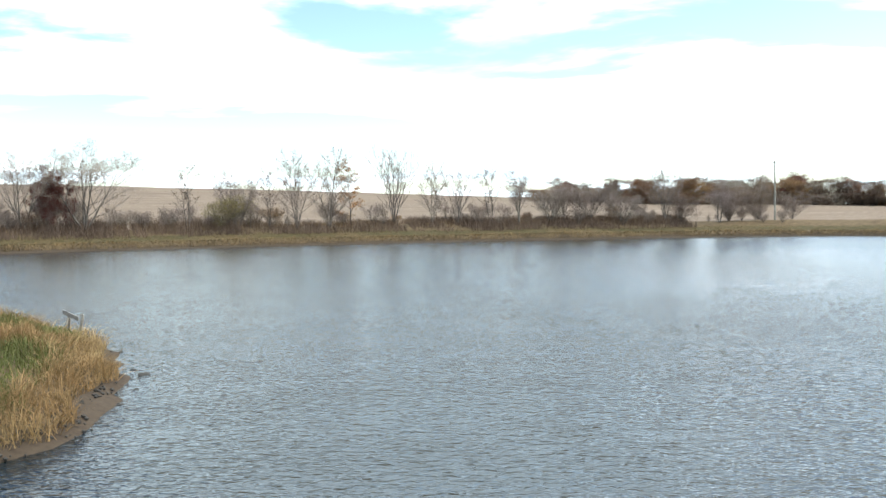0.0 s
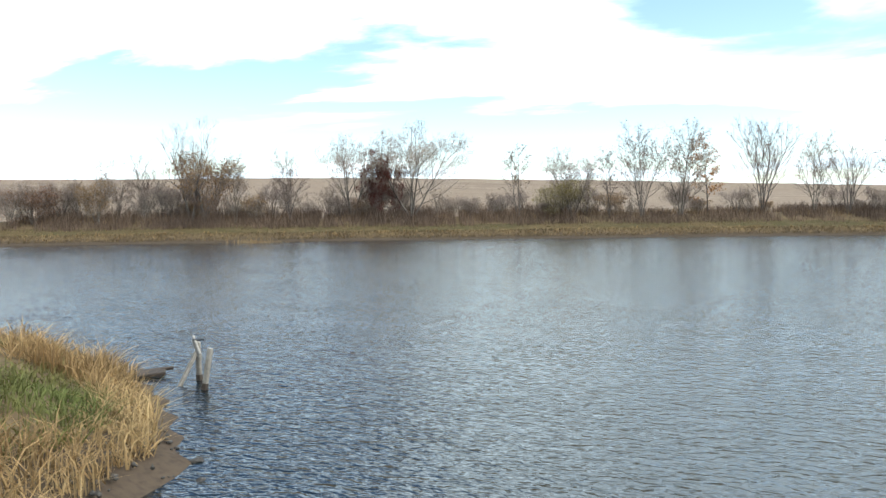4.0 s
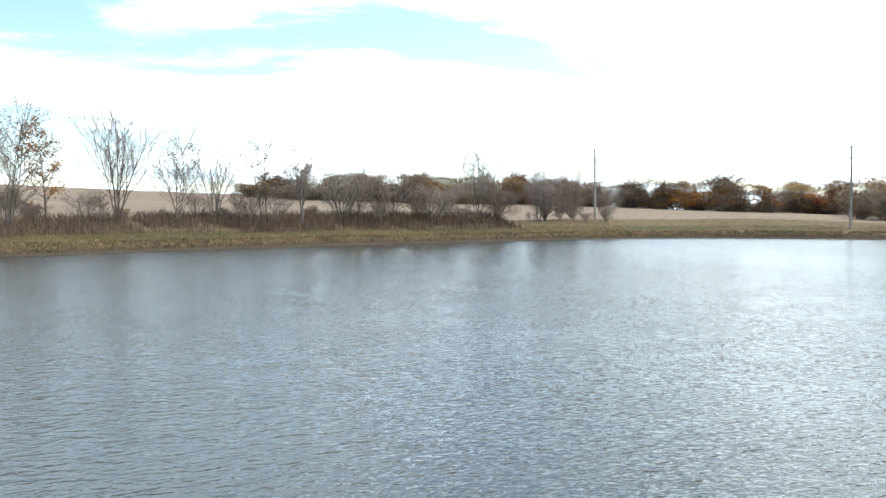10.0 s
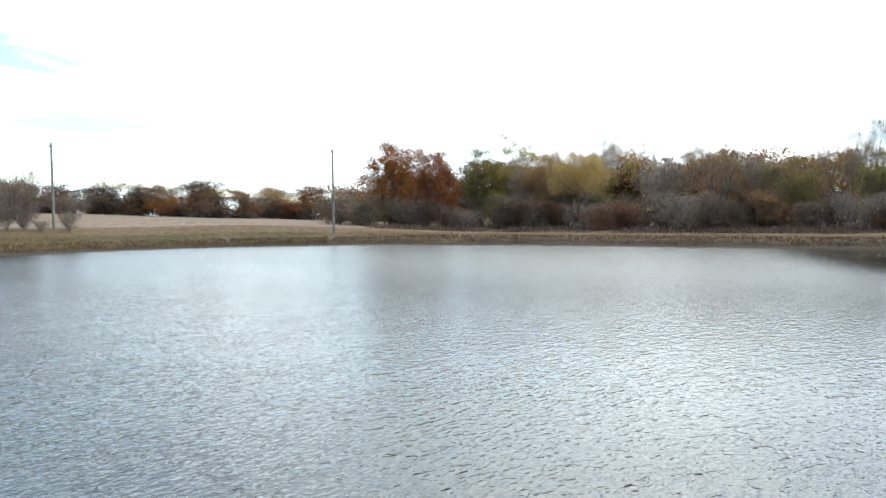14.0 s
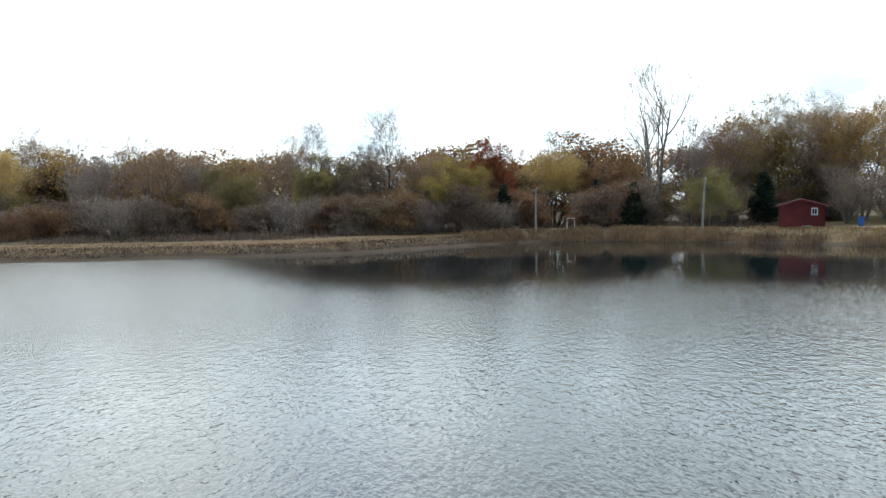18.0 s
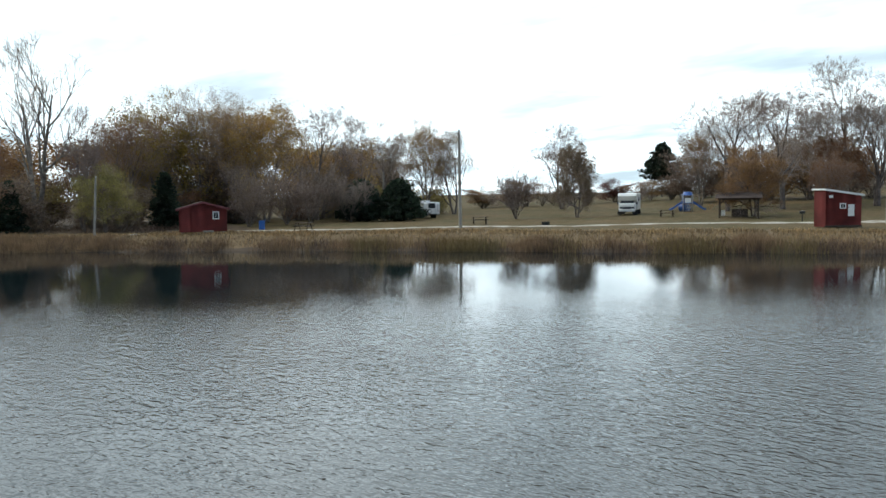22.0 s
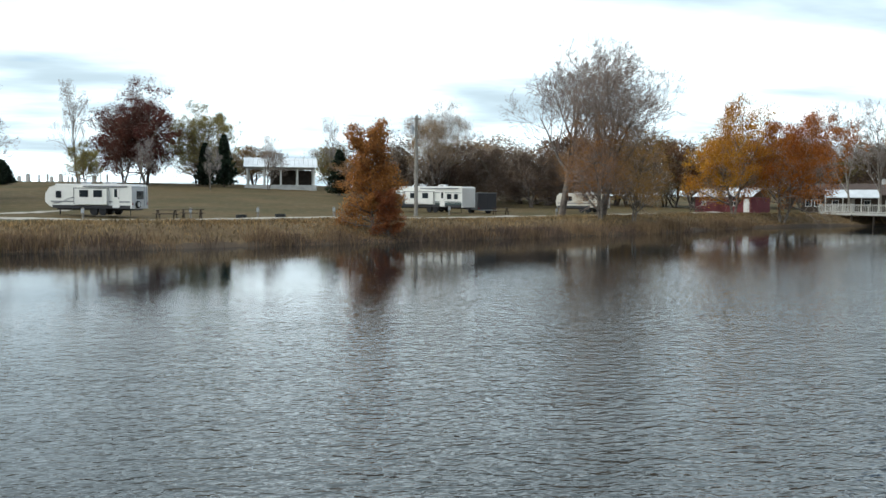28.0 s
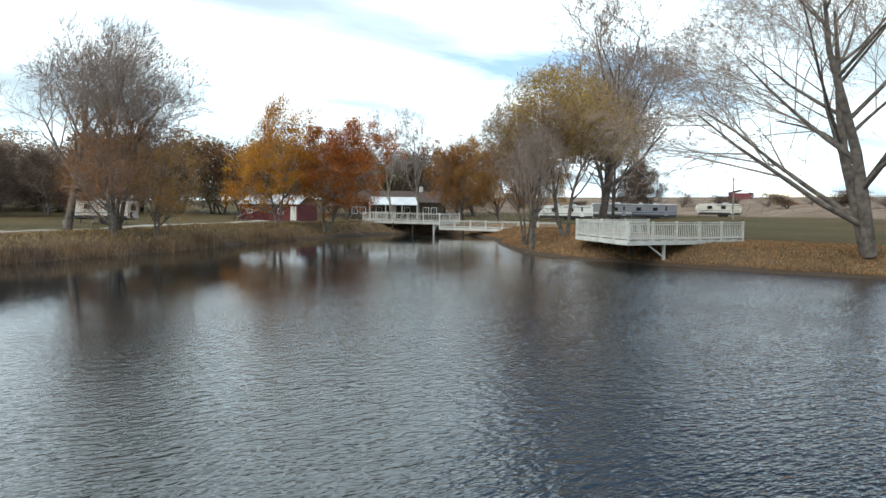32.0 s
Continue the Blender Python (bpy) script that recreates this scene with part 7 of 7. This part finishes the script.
# the point: long grass, dry at its edge and green on its back
pt = np.stack([g_rng.uniform(-34, -6, 190000), g_rng.uniform(10.5, 36, 190000)], 1)
psd = shore_distance(pt[:, 0], pt[:, 1])
pn = np.sin(pt[:, 0] * 0.9 + 2) * np.sin(pt[:, 1] * 0.8) + 0.5 * np.sin(pt[:, 0] * 2.1 + pt[:, 1] * 1.7)
edge = (psd > 0.32 + 0.15 * pn) & (psd < 1.5 + 0.5 * pn)
back = psd >= 1.2 + 0.4 * pn
near_w = np.clip(1.25 - (np.abs(pt[:, 0] + 11) / 26), 0.15, 1)
pick = g_rng.uniform(0, 1, len(pt))
dry_pt = pt[(edge & (pick < 0.95)) | (back & (pn > 0.75) & (pick < 0.25 * near_w))]
green_pt = pt[back & (pn < 0.6) & (pick < 1.0 * near_w)]
blades("dry_grass", "long straw-coloured grass round the edge of the point", dry_pt, uneven(dry_pt, 0.35, 1.0, 1.3, g_rng), 0.010, GRASS_DRY, g_rng, 0.75, bend=0.8)
# tall tufts that stand out of it
tuft_at = keep_land(np.stack([g_rng.uniform(-30, -7, 420), g_rng.uniform(12, 33, 420)], 1), 0.9, 7.0)[:42]
tuft_xy = np.repeat(tuft_at, 130, axis=0) + g_rng.normal(0, 0.17, (len(tuft_at) * 130, 2))
blades("grass_tufts", "tall arching straw tufts on the point", tuft_xy, np.repeat(g_rng.uniform(0.6, 1.15, len(tuft_at)), 130) * g_rng.uniform(0.6, 1.1, len(tuft_xy)), 0.008, GRASS_DRY, g_rng, 0.4, bend=0.7)
blades("green_grass", "matted green grass on the back of the point", green_pt, uneven(green_pt, 0.22, 0.75, 0.9, g_rng), 0.011, GRASS_GREEN, g_rng, 0.8, bend=0.8)

# clods and pebbles on the mud of the point
cl = keep_land(np.stack([g_rng.uniform(-16, -6, 5200), g_rng.uniform(12, 30, 5200)], 1), 0.0, 0.9)[:700]
cs = g_rng.uniform(0.015, 0.06, len(cl))
cz = ground_height(cl[:, 0], cl[:, 1])
corner = np.array([(1, 0, 0), (0, 1, 0), (-1, 0, 0), (0, -1, 0), (0, 0, 0.8), (0, 0, -0.8)], float)
cv = np.concatenate([cl, cz[:, None]], 1)[:, None] + corner[None] * cs[:, None, None] * g_rng.uniform(0.6, 1.4, (len(cl), 6, 1))
cf = np.array([(0, 1, 4), (1, 2, 4), (2, 3, 4), (3, 0, 4), (1, 0, 5), (2, 1, 5), (3, 2, 5), (0, 3, 5)])
tagged(new("mud_clods", quick_mesh("mud_clods", cv.reshape(-1, 3), (cf[None] + 6 * np.arange(len(cl))[:, None, None]).reshape(-1, 3), ROCK)), "dark mud clods and pebbles along the water's edge", "mud", kind="stuff")

# north dam: tufted bank, mown crest, brush behind
blades("bank_grass", "tufted brown grass on the face of the north dam", keep_land(along(g_rng, N_LINE, 42000, -0.6, 2.2)[:], 0.25, 1.9), (0.12, 0.40), 0.03, BANK_GRASS, g_rng, 0.6)
blades("bank_grass", "pale dry tufts along the north dam", clumped(keep_land(along(g_rng, N_LINE, 12000, 0.2, 2.6), 0.5, 2.4), g_rng, 0.7, -0.35), (0.14, 0.42), 0.03, GRASS_DRY, g_rng, 0.5)
blades("crest_grass", "short green grass on the dam's crest", keep_land(along(g_rng, N_LINE, 24000, 1.5, 7.2), 1.7, 7.2), (0.05, 0.13), 0.035, CREST_GREEN, g_rng, 0.7)
blades("crest_grass", "short brown grass among the green of the crest", clumped(keep_land(along(g_rng, N_LINE, 22000, 1.5, 7.2), 1.6, 7.2), g_rng, 0.5, 0.2), (0.05, 0.20), 0.03, BANK_GRASS, g_rng, 0.7)
blades("brush", "brown weeds and brush behind the north dam", clumped(keep_land(along(g_rng, N_LINE[:9], 44000, 5.2, 13.5), 5.0, 14), g_rng, 0.33, 0.25), (0.25, 1.5), 0.022, BRUSH, g_rng, 0.28, "brush")
blades("brush", "dry tan weeds at the field's edge", clumped(keep_land(along(g_rng, N_LINE[:9], 26000, 8.5, 19), 8.0, 20), g_rng, 0.5, 0.2), (0.35, 1.1), 0.022, REED, g_rng, 0.3, "brush")
west_end = clumped(along(g_rng, N_LINE[:6], 30000, 7.0, 17), g_rng, 0.6, 0.1)
blades("brush", "dense red-brown brush at the west end of the dam", keep_land(west_end, 7, 18), (0.5, 2.4), 0.02, BRUSH, g_rng, 0.3, "brush")
blades("brush", "grey-brown weeds under the dam trees", clumped(keep_land(along(g_rng, N_LINE[6:9], 22000, 8.0, 17), 8, 18), g_rng, 0.41, 0.15), (0.3, 1.7), 0.022, BRUSH, g_rng, 0.3, "brush")
tuft = g_rng.normal(0, 1, (2600, 2)) * [1.7, 0.8] + [-53.6, 88.4]
blades("grass_tuft", "tall pale grass clump on the dam", tuft, (0.6, 1.4), 0.02, GRASS_DRY, g_rng, 0.3)

# east dam
blades("bank_grass", "short dull grass on the east dam", keep_land(along(g_rng, E_LINE, 26000, 0.2, 3), 0.4, 2.2), (0.08, 0.22), 0.035, BRUSH, g_rng, 0.5)
blades("bank_grass", "pale grass on the crest of the east dam", keep_land(along(g_rng, E_LINE, 12000, 2.0, 8), 1.8, 8), (0.06, 0.18), 0.035, GRASS_BROWN, g_rng, 0.5)
blades("reeds", "grey-brown reeds round the cove", clumped(keep_land(along(g_rng, SHORE_EAST[6:], 18000, -0.3, 2.6), -0.3, 2.8), g_rng, 0.45, 0.15), (0.25, 0.85), 0.02, REED, g_rng, 0.3, "reeds")
blades("brush", "tan and brown weeds along the wood's edge", clumped(keep_land(along(g_rng, E_LINE, 26000, 12, 24), 11, 26), g_rng, 0.3, 0.1), (0.25, 1.1), 0.02, BRUSH, g_rng, 0.6, "brush")

# south bank
reed_xy = clumped(keep_land(along(g_rng, S_LINE[:-2], 60000, -0.4, 2.0), -0.35, 2.1), g_rng, 0.27, -0.35)
blades("reeds", "tall tan reeds along the south bank", reed_xy, uneven(reed_xy, 0.2, 1.5, 0.31, g_rng), 0.016, REED, g_rng, 0.22, "reeds")
blades("reeds", "brown reeds at the waterline of the south bank", clumped(keep_land(along(g_rng, S_LINE[:-2], 34000, -0.5, 1.5), -0.4, 1.6), g_rng, 0.41, -0.25), (0.3, 1.0), 0.016, BRUSH, g_rng, 0.2, "reeds")
blades("cattails", "olive and brown cattail leaves in the shallows", clumped(keep_land(along(g_rng, SHORE_SOUTH[:5], 24000, -0.9, 1.2), -0.8, 1.3), g_rng, 0.24, -0.35), (0.5, 1.3), 0.018, REED_GREEN, g_rng, 0.16, "reeds")
blades("bank_grass", "dry grass on the south bank", clumped(keep_land(along(g_rng, S_LINE, 42000, 0.8, 9), 0.7, 9), g_rng, 0.4, 0.3), (0.1, 0.42), 0.02, GRASS_DRY, g_rng, 0.6)
blades("bank_grass", "brown grass on the south bank", keep_land(along(g_rng, S_LINE, 34000, 0.8, 9), 0.7, 9), (0.1, 0.40), 0.025, BANK_GRASS, g_rng, 0.5)

# west bank by the decks
blades("bank_grass", "short rusty grass on the west bank", keep_land(along(g_rng, W_LINE, 60000, 0.1, 13), 0.35, 13), (0.06, 0.22), 0.026, LITTER_GRASS, g_rng, 0.5)
blades("bank_grass", "straw-coloured grass on the west bank", keep_land(along(g_rng, W_LINE, 36000, 0.1, 12), 0.35, 12), (0.06, 0.24), 0.026, GRASS_DRY, g_rng, 0.5)

# leaf litter under the orange trees by the water
lit = np.concatenate([g_rng.normal(0, 1, (2500, 2)) * [3.4, 3.0] + [-28.5, -53.5], g_rng.normal(0, 1, (2200, 2)) * [4, 3.4] + [-37.5, -2.5], g_rng.normal(0, 1, (1500, 2)) * [2.5, 1.5] + [13, -30]])
lit = keep_land(lit, 0.3)
lz = ground_height(lit[:, 0], lit[:, 1])
tagged(new("fallen_leaves", leaf_mesh("fallen_leaves", np.concatenate([lit, (lz + 0.05)[:, None]], 1), 0.07, LEAF_TAN, g_rng, 0.02)), "fallen tan leaves scattered under the trees", "leaves", kind="stuff")
